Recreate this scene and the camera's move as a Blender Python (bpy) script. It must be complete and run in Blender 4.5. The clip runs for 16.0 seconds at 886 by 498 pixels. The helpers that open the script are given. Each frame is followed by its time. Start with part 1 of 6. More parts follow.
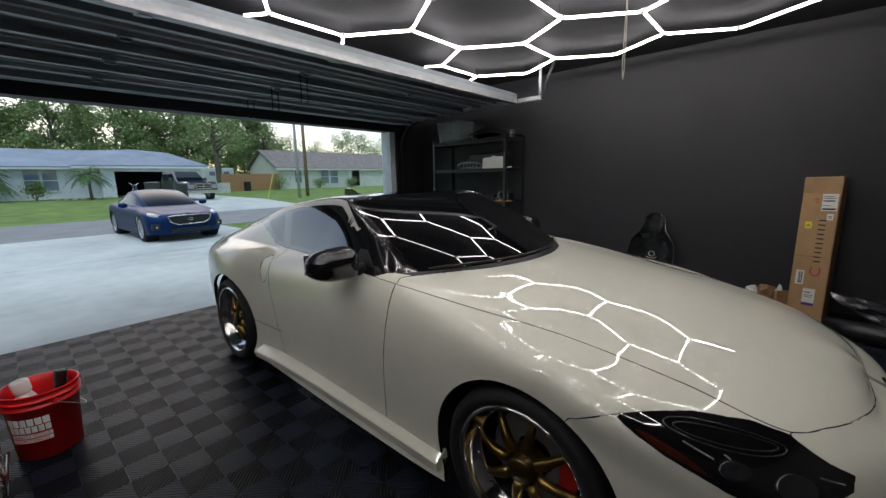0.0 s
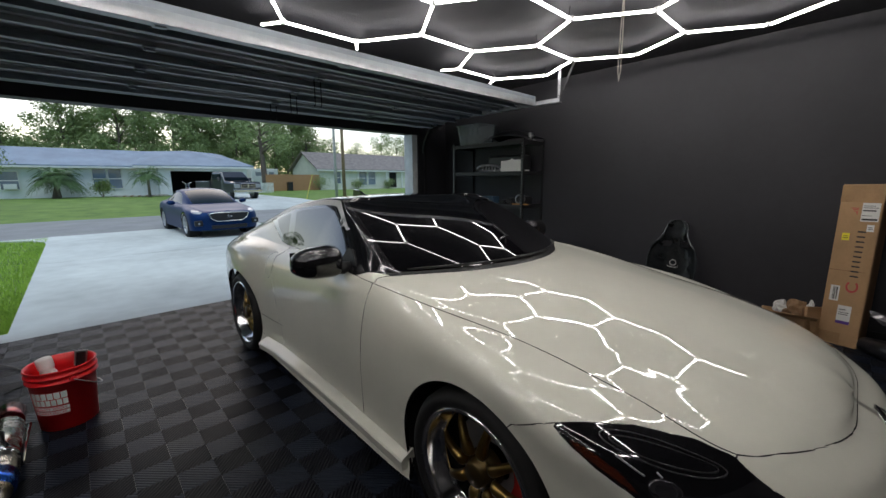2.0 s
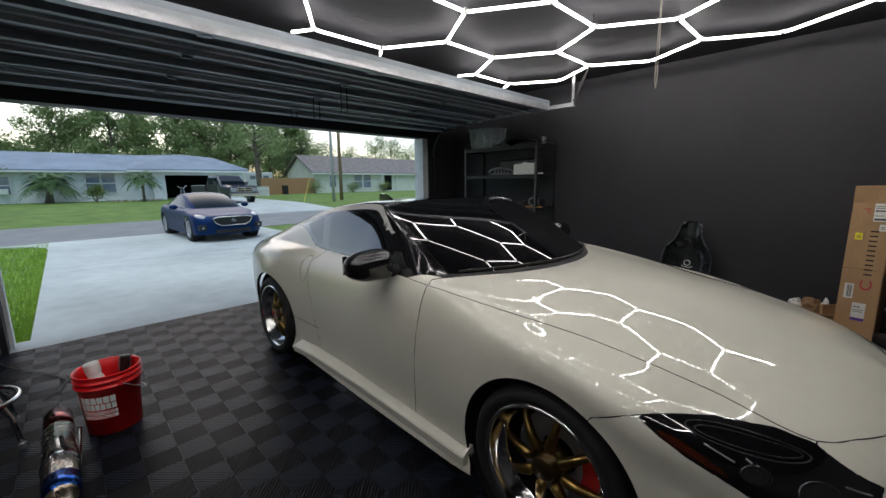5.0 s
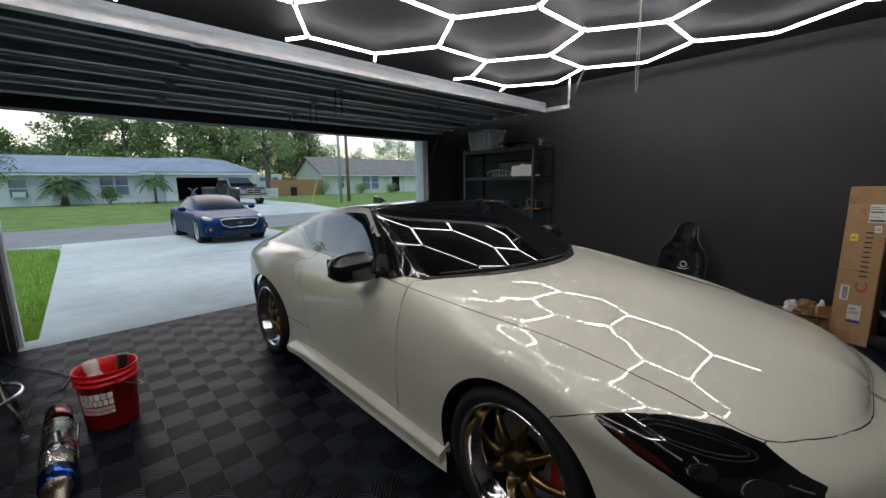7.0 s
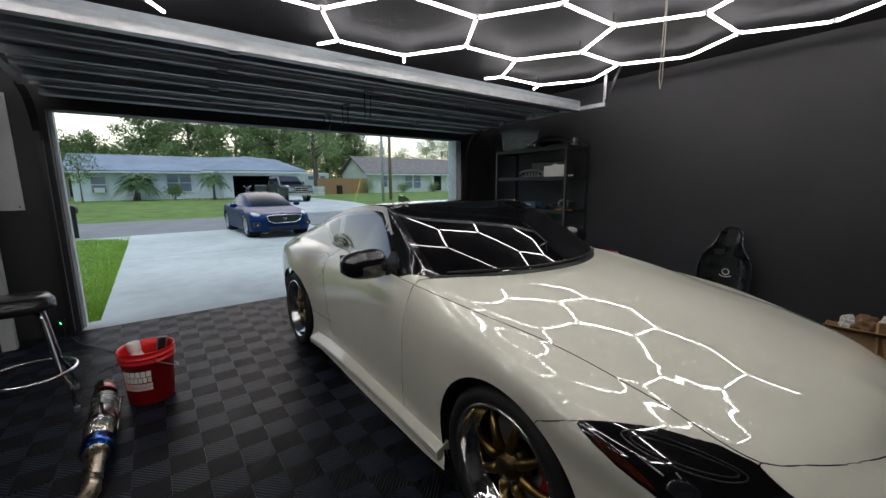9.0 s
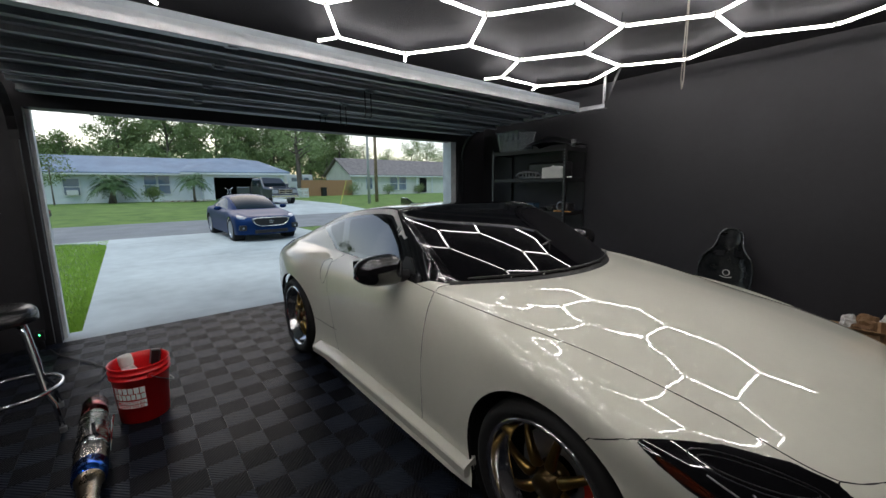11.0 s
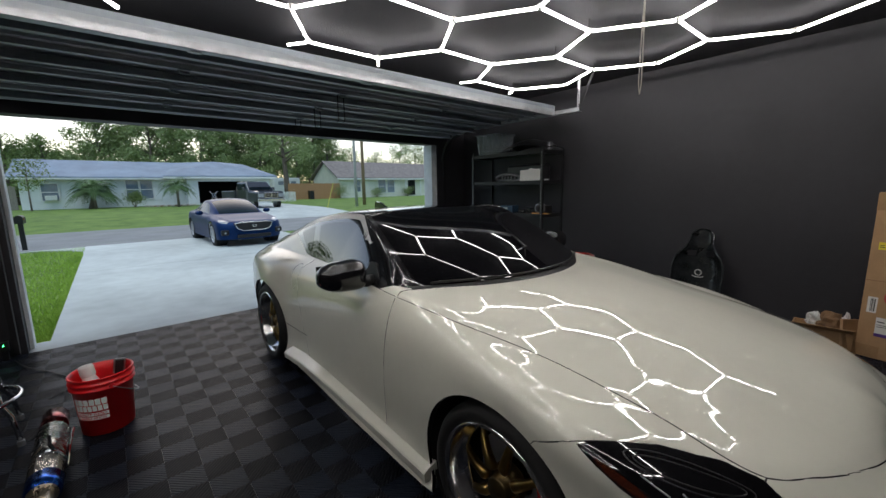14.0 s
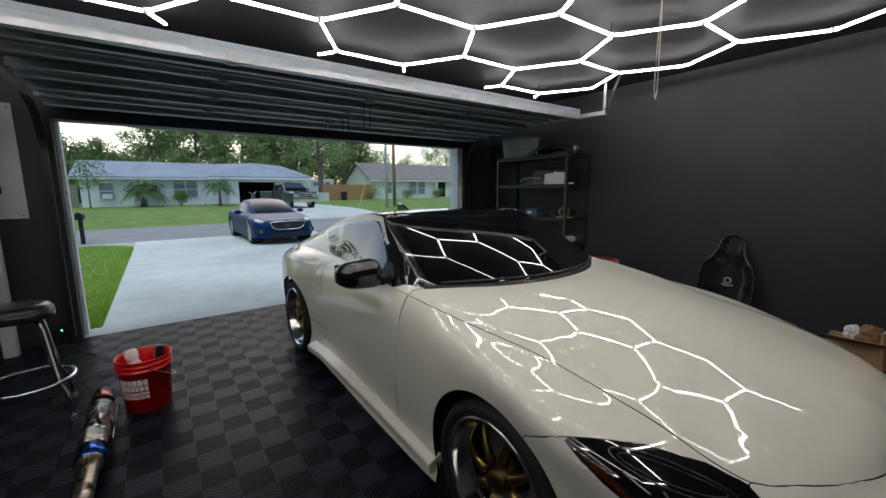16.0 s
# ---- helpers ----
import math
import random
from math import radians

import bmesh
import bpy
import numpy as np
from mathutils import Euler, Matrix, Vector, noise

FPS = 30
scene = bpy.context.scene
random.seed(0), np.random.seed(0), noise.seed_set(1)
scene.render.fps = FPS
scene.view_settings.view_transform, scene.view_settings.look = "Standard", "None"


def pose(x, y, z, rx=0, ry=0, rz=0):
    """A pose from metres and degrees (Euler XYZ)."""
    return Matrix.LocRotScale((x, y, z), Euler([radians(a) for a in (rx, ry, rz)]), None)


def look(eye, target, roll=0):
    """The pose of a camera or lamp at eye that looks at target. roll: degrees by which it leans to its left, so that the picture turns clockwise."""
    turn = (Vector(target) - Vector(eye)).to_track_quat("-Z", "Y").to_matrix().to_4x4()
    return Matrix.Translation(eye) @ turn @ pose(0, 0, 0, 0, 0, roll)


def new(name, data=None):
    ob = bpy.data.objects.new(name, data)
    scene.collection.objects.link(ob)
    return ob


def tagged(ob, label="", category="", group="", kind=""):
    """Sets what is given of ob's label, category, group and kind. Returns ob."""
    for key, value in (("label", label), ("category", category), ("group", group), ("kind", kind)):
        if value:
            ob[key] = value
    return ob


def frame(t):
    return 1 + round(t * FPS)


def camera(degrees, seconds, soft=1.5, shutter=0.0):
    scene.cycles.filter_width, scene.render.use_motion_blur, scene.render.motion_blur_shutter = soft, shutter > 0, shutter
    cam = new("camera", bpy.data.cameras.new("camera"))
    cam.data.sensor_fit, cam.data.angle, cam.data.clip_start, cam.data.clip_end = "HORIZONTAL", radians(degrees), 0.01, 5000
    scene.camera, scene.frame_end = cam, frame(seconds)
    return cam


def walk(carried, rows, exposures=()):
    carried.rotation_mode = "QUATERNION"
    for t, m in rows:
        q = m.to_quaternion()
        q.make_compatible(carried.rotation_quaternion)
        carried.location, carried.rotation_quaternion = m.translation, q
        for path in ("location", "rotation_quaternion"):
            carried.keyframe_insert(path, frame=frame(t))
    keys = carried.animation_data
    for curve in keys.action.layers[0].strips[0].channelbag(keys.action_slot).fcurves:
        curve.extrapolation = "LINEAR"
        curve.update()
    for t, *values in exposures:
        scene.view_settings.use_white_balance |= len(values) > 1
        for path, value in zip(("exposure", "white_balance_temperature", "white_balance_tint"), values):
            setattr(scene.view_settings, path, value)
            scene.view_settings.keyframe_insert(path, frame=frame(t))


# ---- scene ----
cam = camera(97.6, 16.0)
PATH = [
    (0, (0.468, 1.406, 1.398), (-0.833, 2.881, 1.037), -1.1),
    (0.5, (0.596, 1.511, 1.409), (-0.736, 2.959, 1.051), -1.1),
    (1, (0.68, 1.591, 1.395), (-0.686, 3.008, 1.04), -0.9),
    (1.5, (0.697, 1.608, 1.381), (-0.708, 2.988, 1.028), -0.6),
    (2, (0.677, 1.583, 1.394), (-0.757, 2.933, 1.048), -0.4),
    (2.5, (0.635, 1.491, 1.417), (-0.809, 2.832, 1.076), -0.4),
    (3, (0.586, 1.41, 1.414), (-0.851, 2.759, 1.077), -0.4),
    (3.5, (0.546, 1.364, 1.409), (-0.877, 2.729, 1.075), -0.6),
    (4, (0.52, 1.338, 1.405), (-0.893, 2.712, 1.071), -0.7),
    (6.5, (0.567, 1.348, 1.42), (-0.856, 2.714, 1.089), -1.0),
    (7, (0.655, 1.411, 1.424), (-0.79, 2.754, 1.094), -1.0),
    (7.5, (0.738, 1.47, 1.424), (-0.751, 2.764, 1.095), -1.0),
    (8, (0.808, 1.531, 1.415), (-0.727, 2.77, 1.088), -0.8),
    (8.5, (0.824, 1.552, 1.415), (-0.743, 2.751, 1.086), -0.6),
    (9, (0.778, 1.533, 1.422), (-0.803, 2.714, 1.093), -0.5),
    (9.2, (0.752, 1.521, 1.431), (-0.829, 2.7, 1.1), -0.4),
    (11.5, (0.571, 1.427, 1.421), (-0.942, 2.695, 1.102), -0.7),
    (12, (0.56, 1.405, 1.416), (-0.934, 2.697, 1.096), -0.8),
    (12.5, (0.57, 1.4, 1.413), (-0.904, 2.714, 1.093), -0.9),
    (13, (0.592, 1.424, 1.416), (-0.874, 2.747, 1.099), -1.0),
    (13.5, (0.629, 1.475, 1.438), (-0.846, 2.789, 1.123), -1.0),
    (14, (0.687, 1.554, 1.436), (-0.815, 2.838, 1.125), -1.0),
    (14.5, (0.742, 1.621, 1.43), (-0.796, 2.862, 1.123), -0.9),
    (15, (0.78, 1.653, 1.418), (-0.791, 2.853, 1.113), -0.8),
    (15.5, (0.797, 1.663, 1.407), (-0.795, 2.835, 1.104), -0.6),
    (16, (0.805, 1.579, 1.444), (-0.793, 2.745, 1.145), -0.5),
]
walk(cam, [(t, look(eye, target, roll)) for t, eye, target, roll in PATH])
# ---- light: dusk sky through the open door, hexagon tubes on the ceiling ----
world = bpy.data.worlds.new("world")
scene.world = world
world.use_nodes = True
wn = world.node_tree.nodes
sky = wn.new("ShaderNodeTexSky")
sky.sky_type = "NISHITA"
sky.sun_disc = False
sky.sun_elevation = radians(30)
sky.sun_rotation = radians(-80)
sky.air_density, sky.dust_density, sky.ozone_density = 1.0, 1.2, 2.5
wn["Background"].inputs["Strength"].default_value = 0.10
world.node_tree.links.new(sky.outputs[0], wn["Background"].inputs["Color"])
sun = new("sun", bpy.data.lights.new("sun", "SUN"))
sun.data.energy, sun.data.angle, sun.data.color = 1.68, radians(70), (0.87, 0.97, 1.0)
sun.matrix_world = look((9, -10, 38), (0, 0, 0))
scene.view_settings.exposure = 0.45
TUBE = 17.4

# ---- materials ----
def mat(name, color, rough=0.5, metal=0.0, vary=0.12, scale=8.0, bump=0.0, bscale=60.0, coat=0.0, rvary=0.0,
        second=None, emit=0.0, ior=1.5, trans=0.0, island=0.0, spec=0.5, coat_ior=1.5):
    """A node material: base colour broken up by noise at two scales, fine relief."""
    m = bpy.data.materials.new(name)
    m.use_nodes = True
    t = m.node_tree
    n, link = t.nodes, t.links.new
    b = n["Principled BSDF"]
    b.inputs["Roughness"].default_value = rough
    b.inputs["Metallic"].default_value = metal
    b.inputs["Coat Weight"].default_value = coat
    b.inputs["Coat Roughness"].default_value = 0.02
    b.inputs["Coat IOR"].default_value = coat_ior
    b.inputs["IOR"].default_value = ior
    b.inputs["Transmission Weight"].default_value = trans
    b.inputs["Specular IOR Level"].default_value = spec
    tc = n.new("ShaderNodeTexCoord")
    big = n.new("ShaderNodeTexNoise")
    big.inputs["Scale"].default_value, big.inputs["Detail"].default_value = scale, 4
    link(tc.outputs["Object"], big.inputs["Vector"])
    fine = n.new("ShaderNodeTexNoise")
    fine.inputs["Scale"].default_value, fine.inputs["Detail"].default_value = scale * 9, 3
    link(tc.outputs["Object"], fine.inputs["Vector"])
    add = n.new("ShaderNodeMath")
    add.operation = "MULTIPLY_ADD"
    link(fine.outputs["Fac"], add.inputs[0])
    add.inputs[1].default_value = 0.4
    link(big.outputs["Fac"], add.inputs[2])
    fac = add.outputs[0]
    if island:
        info = n.new("ShaderNodeObjectInfo")
        geo = n.new("ShaderNodeNewGeometry")
        s1 = n.new("ShaderNodeMath")
        s1.operation = "ADD"
        link(info.outputs["Random"], s1.inputs[0])
        link(geo.outputs["Random Per Island"], s1.inputs[1])
        s2 = n.new("ShaderNodeMath")
        s2.operation = "MULTIPLY_ADD"
        link(s1.outputs[0], s2.inputs[0])
        s2.inputs[1].default_value = island
        link(fac, s2.inputs[2])
        fac = s2.outputs[0]
    ramp = n.new("ShaderNodeValToRGB")
    lo = tuple(c * (1 - vary) for c in color)
    hi = second or tuple(min(1, c * (1 + vary)) for c in color)
    ramp.color_ramp.elements[0].color, ramp.color_ramp.elements[0].position = (*lo, 1), 0.45
    ramp.color_ramp.elements[1].color, ramp.color_ramp.elements[1].position = (*hi, 1), 0.95
    link(fac, ramp.inputs["Fac"])
    link(ramp.outputs["Color"], b.inputs["Base Color"])
    if rvary:
        mr = n.new("ShaderNodeMapRange")
        mr.inputs["From Min"].default_value, mr.inputs["From Max"].default_value = 0.4, 1.0
        mr.inputs["To Min"].default_value, mr.inputs["To Max"].default_value = max(0.02, rough - rvary), min(1, rough + rvary)
        link(fac, mr.inputs["Value"])
        link(mr.outputs[0], b.inputs["Roughness"])
    if bump:
        bn = n.new("ShaderNodeTexNoise")
        bn.inputs["Scale"].default_value, bn.inputs["Detail"].default_value = bscale, 5
        link(tc.outputs["Object"], bn.inputs["Vector"])
        bp = n.new("ShaderNodeBump")
        bp.inputs["Strength"].default_value, bp.inputs["Distance"].default_value = bump, 0.01
        link(bn.outputs["Fac"], bp.inputs["Height"])
        link(bp.outputs["Normal"], b.inputs["Normal"])
    if emit:
        b.inputs["Emission Color"].default_value = (*color, 1)
        b.inputs["Emission Strength"].default_value = emit
    return m


M_WALL = mat("black_wall_paint", (0.026, 0.0255, 0.030), 0.6, vary=0.15, scale=1.5, bump=0.12, bscale=180)
M_CEIL = mat("black_ceiling_paint", (0.012, 0.012, 0.015), 0.8, vary=0.15, scale=2, bump=0.5, bscale=90)
M_FLOORBASE = mat("concrete_slab", (0.06, 0.06, 0.06), 0.8, scale=3)
# one black plastic in two tones: the ribs' shade and sheen as colour
M_TILE_SHADED = mat("black_tile_shaded", (0.0075, 0.0085, 0.012), 0.42, vary=0.25, scale=5, rvary=0.08, island=0.1, spec=0.3)
M_TILE_LIT = mat("black_tile_lit", (0.016, 0.021, 0.034), 0.33, vary=0.25, scale=5, rvary=0.08, island=0.1, spec=0.42)
M_STEEL = mat("galvanised_steel", (0.42, 0.43, 0.44), 0.5, 0.85, vary=0.2, scale=14, rvary=0.12)
M_DOORBACK = mat("grey_door_steel", (0.25, 0.285, 0.32), 0.5, 0.0, vary=0.15, scale=4, rvary=0.1)
M_DOORRIB = mat("grey_door_rib", (0.38, 0.415, 0.44), 0.45, 0.0, vary=0.15, scale=6)
M_TUBE = mat("lit_tube", (1.0, 0.955, 0.935), 0.5, emit=TUBE)
M_JOINT = mat("joint_plastic", (0.75, 0.75, 0.73), 0.4)
M_PAINT = mat("pearl_white_paint", (0.735, 0.73, 0.63), 0.6, 0.0, vary=0.03, scale=3, coat=1.0, spec=0.2, coat_ior=1.6)
M_GLOSSBLACK = mat("gloss_black_paint", (0.006, 0.006, 0.007), 0.12, vary=0.1, coat=1.0)
M_GLASS = mat("tinted_glass", (0.004, 0.004, 0.005), 0.015, vary=0.05, spec=0.32)
M_SIDEGLASS = mat("tinted_side_glass", (0.006, 0.007, 0.009), 0.02, vary=0.05, ior=2.0)
M_BLADE = mat("satin_silver_trim", (0.62, 0.62, 0.60), 0.35, 0.4, vary=0.05, scale=6)
M_BLACKTRIM = mat("black_trim_plastic", (0.008, 0.008, 0.009), 0.45, scale=20, bump=0.1, bscale=300)
M_DARK = mat("dark_cavity", (0.006, 0.006, 0.006), 0.9)
M_RUBBER = mat("tyre_rubber", (0.010, 0.010, 0.010), 0.7, vary=0.2, scale=12, bump=0.15, bscale=120)
M_CHROME = mat("polished_lip", (0.75, 0.74, 0.72), 0.12, 1.0, vary=0.08, scale=10, rvary=0.06)
M_GOLD = mat("bronze_gold_spoke", (0.30, 0.20, 0.065), 0.3, 1.0, vary=0.15, scale=14, rvary=0.06)
M_BRONZE = mat("dark_bronze", (0.10, 0.07, 0.03), 0.35, 0.9, vary=0.15, scale=20)
M_RED = mat("red_bucket_plastic", (0.72, 0.010, 0.014), 0.32, vary=0.1, scale=6, rvary=0.06)
M_WHITE = mat("white_print", (0.82, 0.82, 0.80), 0.5, vary=0.06)
M_CARD = mat("brown_cardboard", (0.42, 0.255, 0.125), 0.7, vary=0.12, scale=5, bump=0.12, bscale=40)
M_CARDDARK = mat("cardboard_edge", (0.24, 0.14, 0.07), 0.8, vary=0.2, scale=9)
M_GRASS = mat("lawn_grass", (0.105, 0.20, 0.028), 0.9, vary=0.3, scale=1.2, second=(0.175, 0.275, 0.05), bump=0.8, bscale=25)
M_CONC = mat("driveway_concrete", (0.50, 0.535, 0.525), 0.85, vary=0.22, scale=0.45, second=(0.61, 0.65, 0.635), bump=0.2, bscale=70)
M_ROAD = mat("worn_asphalt", (0.24, 0.245, 0.25), 0.9, vary=0.15, scale=1.0, bump=0.4, bscale=90)
M_HOUSE = mat("bluish_white_render", (0.82, 0.855, 0.87), 0.85, vary=0.06, scale=1.5, bump=0.15, bscale=40)
M_HOUSE2 = mat("pale_green_render", (0.78, 0.79, 0.71), 0.85, vary=0.06, scale=1.5, bump=0.15, bscale=40)
M_ROOFBLUE = mat("pale_blue_metal_roof", (0.205, 0.265, 0.35), 0.6, vary=0.18, scale=0.8)
M_ROOFBROWN = mat("brown_shingle", (0.235, 0.205, 0.195), 0.9, vary=0.25, scale=2.5, bump=0.5, bscale=30)


# ---- mesh helpers ----
def solid(name, bm, material, parent=None, smooth=False):
    me = bpy.data.meshes.new(name)
    bmesh.ops.recalc_face_normals(bm, faces=bm.faces)
    bm.to_mesh(me)
    bm.free()
    for m in (material if isinstance(material, (list, tuple)) else [material]):
        me.materials.append(m)
    if smooth:
        me.shade_smooth()
    ob = new(name, me)
    if parent is not None:
        ob.parent = parent
    return ob


def part(name, bm, material, parent, label="", smooth=False):
    ob = solid(name, bm, material, parent, smooth)
    if label:
        ob["label"] = label
    return ob


def thing(name, m, label, category, group="", kind=""):
    ob = new(name)
    ob.matrix_world = m
    return tagged(ob, label, category, group, kind)


def box(bm, x0, y0, z0, x1, y1, z1, bevel=0.0, m=None):
    r = bmesh.ops.create_cube(bm, size=1)
    vs = r["verts"]
    bmesh.ops.scale(bm, vec=(x1 - x0, y1 - y0, z1 - z0), verts=vs)
    bmesh.ops.translate(bm, vec=((x0 + x1) / 2, (y0 + y1) / 2, (z0 + z1) / 2), verts=vs)
    if bevel:
        es = list({e for v in vs for e in v.link_edges})
        out = bmesh.ops.bevel(bm, geom=es, offset=bevel, segments=2, profile=0.5, affect="EDGES")
        vs = list({v for f in out["faces"] for v in f.verts} | {v for v in vs if v.is_valid})
    if m is not None:
        bmesh.ops.transform(bm, matrix=m, verts=[v for v in vs if v.is_valid])
    return bm


def boxes(*rows, bevel=0.0):
    bm = bmesh.new()
    for r in rows:
        box(bm, *r, bevel=bevel)
    return bm


def tube(bm, pts, r, seg=10, closed=False, caps=True):
    """A round bar along points; r may be a list."""
    pts = [Vector(p) for p in pts]
    n = len(pts)
    rs = r if isinstance(r, (list, tuple)) else [r] * n
    rings = []
    up = None
    for i, p in enumerate(pts):
        a = pts[(i - 1) % n] if closed or i else p
        b = pts[(i + 1) % n] if closed or i < n - 1 else p
        d = (b - a).normalized()
        if up is None:
            up = Vector((0, 0, 1)) if abs(d.z) < 0.9 else Vector((1, 0, 0))
        s = d.cross(up).normalized()
        up = s.cross(d).normalized()
        rings.append([bm.verts.new(p + rs[i] * (math.cos(k * math.tau / seg) * s + math.sin(k * math.tau / seg) * up)) for k in range(seg)])
    for i in range(n if closed else n - 1):
        a, b = rings[i], rings[(i + 1) % n]
        for k in range(seg):
            bm.faces.new((a[k], a[(k + 1) % seg], b[(k + 1) % seg], b[k]))
    if caps and not closed:
        bm.faces.new(rings[0][::-1])
        bm.faces.new(rings[-1])
    return bm


def lathe(bm, prof, seg=32, axis="z", m=None, cap=False):
    """A turned shape from (radius, height) pairs."""
    rings = []
    made = []
    for r, h in prof:
        ring = []
        for k in range(seg):
            a = k * math.tau / seg
            c, s = r * math.cos(a), r * math.sin(a)
            co = (c, s, h) if axis == "z" else ((c, h, s) if axis == "y" else (h, c, s))
            if m is not None:
                co = m @ Vector(co)
            ring.append(bm.verts.new(co))
        rings.append(ring)
    for a, b in zip(rings, rings[1:]):
        for k in range(seg):
            bm.faces.new((a[k], a[(k + 1) % seg], b[(k + 1) % seg], b[k]))
    if cap:
        bm.faces.new(rings[0][::-1])
        bm.faces.new(rings[-1])
    return bm


def prism(bm, poly, z0, z1, m=None):
    """An upright prism over a flat outline."""
    a = [bm.verts.new((x, y, z0)) for x, y in poly]
    b = [bm.verts.new((x, y, z1)) for x, y in poly]
    if m is not None:
        for v in a + b:
            v.co = m @ v.co
    n = len(poly)
    bm.faces.new(a[::-1])
    bm.faces.new(b)
    for i in range(n):
        bm.faces.new((a[i], a[(i + 1) % n], b[(i + 1) % n], b[i]))
    return bm


def lettering(name, text, size, m, material, parent, depth=0.0005):
    cu = bpy.data.curves.new(name, "FONT")
    cu.body, cu.size, cu.extrude = text, size, depth
    cu.align_x, cu.align_y = "CENTER", "CENTER"
    tmp = new(name, cu)
    me = bpy.data.meshes.new_from_object(tmp.evaluated_get(bpy.context.evaluated_depsgraph_get()))
    bpy.data.objects.remove(tmp)
    me.materials.clear()
    me.materials.append(material)
    ob = new(name, me)
    ob.parent = parent
    ob.matrix_local = m
    return ob


M_CALIPER = mat("red_paint", (0.45, 0.02, 0.015), 0.35)
M_LAMPLENS = mat("smoked_lamp_lens", (0.005, 0.005, 0.006), 0.04, vary=0.1, coat=1.0)
M_AMBER = mat("amber_reflector", (0.055, 0.011, 0.004), 0.12, coat=1.0)
M_PROJECTOR = mat("smoky_projector_glass", (0.014, 0.014, 0.016), 0.06, 0.0, vary=0.1, scale=5, coat=1.0)
M_PLASTICGREY = mat("dark_grey_bezel", (0.03, 0.03, 0.033), 0.3, 0.3, coat=0.5)
# ---- garage shell ----
WY, CZ, DX, BX, LY = 6.45, 2.72, -4.41, 2.4, -1.6
DL, DR, DH = 0.84, 5.83, 2.14


def structure(name, bm, material, label, category="wall"):
    return tagged(solid(name, bm, material), label, category, kind="structure")


structure("floor", boxes((DX - 0.12, LY, -0.2, BX, WY, -0.016)), M_FLOORBASE, "bare concrete garage slab under the black tiles", "floor")
structure("wall_right", boxes((DX - 0.2, WY, -0.2, BX, WY + 0.15, CZ)), M_WALL, "long side wall painted matt black", "wall")
structure("wall_left", boxes((DX - 0.2, LY - 0.15, -0.2, BX, LY, CZ)), M_WALL, "side wall of the garage painted matt black", "wall")
structure("wall_back", boxes((BX, LY - 0.15, -0.2, BX + 0.15, WY + 0.15, CZ)), M_WALL, "rear wall of the garage painted matt black", "wall")
structure("wall_door", boxes((DX - 0.2, LY, -0.2, DX, DL, CZ), (DX - 0.2, DR, -0.2, DX, WY, CZ), (DX - 0.2, DL, DH, DX, DR, CZ)),
          M_WALL, "front wall with the wide garage door opening", "wall")
structure("ceiling", boxes((DX - 0.2, LY - 0.15, CZ, BX + 0.15, WY + 0.15, CZ + 0.12)), M_CEIL, "textured ceiling painted matt black", "ceiling")
structure("baseboard", boxes((DX, WY - 0.012, 0.0, BX, WY, 0.09)), M_BLACKTRIM, "black baseboard along the side wall", "baseboard")
structure("door_trim", boxes((DX - 0.24, DR - 0.11, -0.05, DX - 0.03, DR - 0.002, DH - 0.002), (DX - 0.24, DL + 0.002, -0.05, DX - 0.12, DL + 0.03, DH - 0.002)),
          mat("white_jamb_paint", (0.72, 0.76, 0.76), 0.6), "white painted jambs of the garage opening", "trim")

# ---- overhead garage door, open along the ceiling ----
gd = thing("garage_door", pose(0, 0, 0), "grey steel sectional garage door, rolled open under the ceiling", "garage door")
PX = [-2.16, -2.70, -3.23, -3.76]
DZ = 2.36
for i in range(4):
    x1, x0 = PX[i], PX[i] - 0.525
    z = DZ - 0.03 * i
    p = part("door_panel", boxes((x0, DL + 0.02, z, x1, DR - 0.02, z + 0.04)), M_DOORBACK, gd)
    part("stile", boxes((x0, DL + 0.02, z - 0.035, x0 + 0.05, DR - 0.02, z), (x1 - 0.05, DL + 0.02, z - 0.035, x1, DR - 0.02, z)), M_DOORRIB, p)
    part("strut", boxes((x0 + 0.22, DL + 0.03, z - 0.05, x0 + 0.23, DR - 0.03, z), (x0 + 0.22, DL + 0.03, z - 0.06, x0 + 0.27, DR - 0.03, z - 0.05)), M_DOORRIB, p)
    if i:
        for y in (2.07, 3.28, 4.49, 5.6):
            part("hinge", boxes((x1 - 0.035, y - 0.035, z - 0.05, x1 + 0.04, y + 0.035, z - 0.036), (x1 - 0.012, y - 0.03, z - 0.066, x1 + 0.014, y + 0.03, z - 0.05), bevel=0.003), M_DOORBACK, p)
part("top_strut", boxes((PX[0] - 0.07, DL + 0.02, DZ - 0.075, PX[0], DR - 0.01, DZ - 0.065), (PX[0] - 0.008, DL + 0.02, DZ - 0.075, PX[0], DR - 0.01, DZ + 0.035)), M_STEEL, gd, "bright galvanised steel strut")

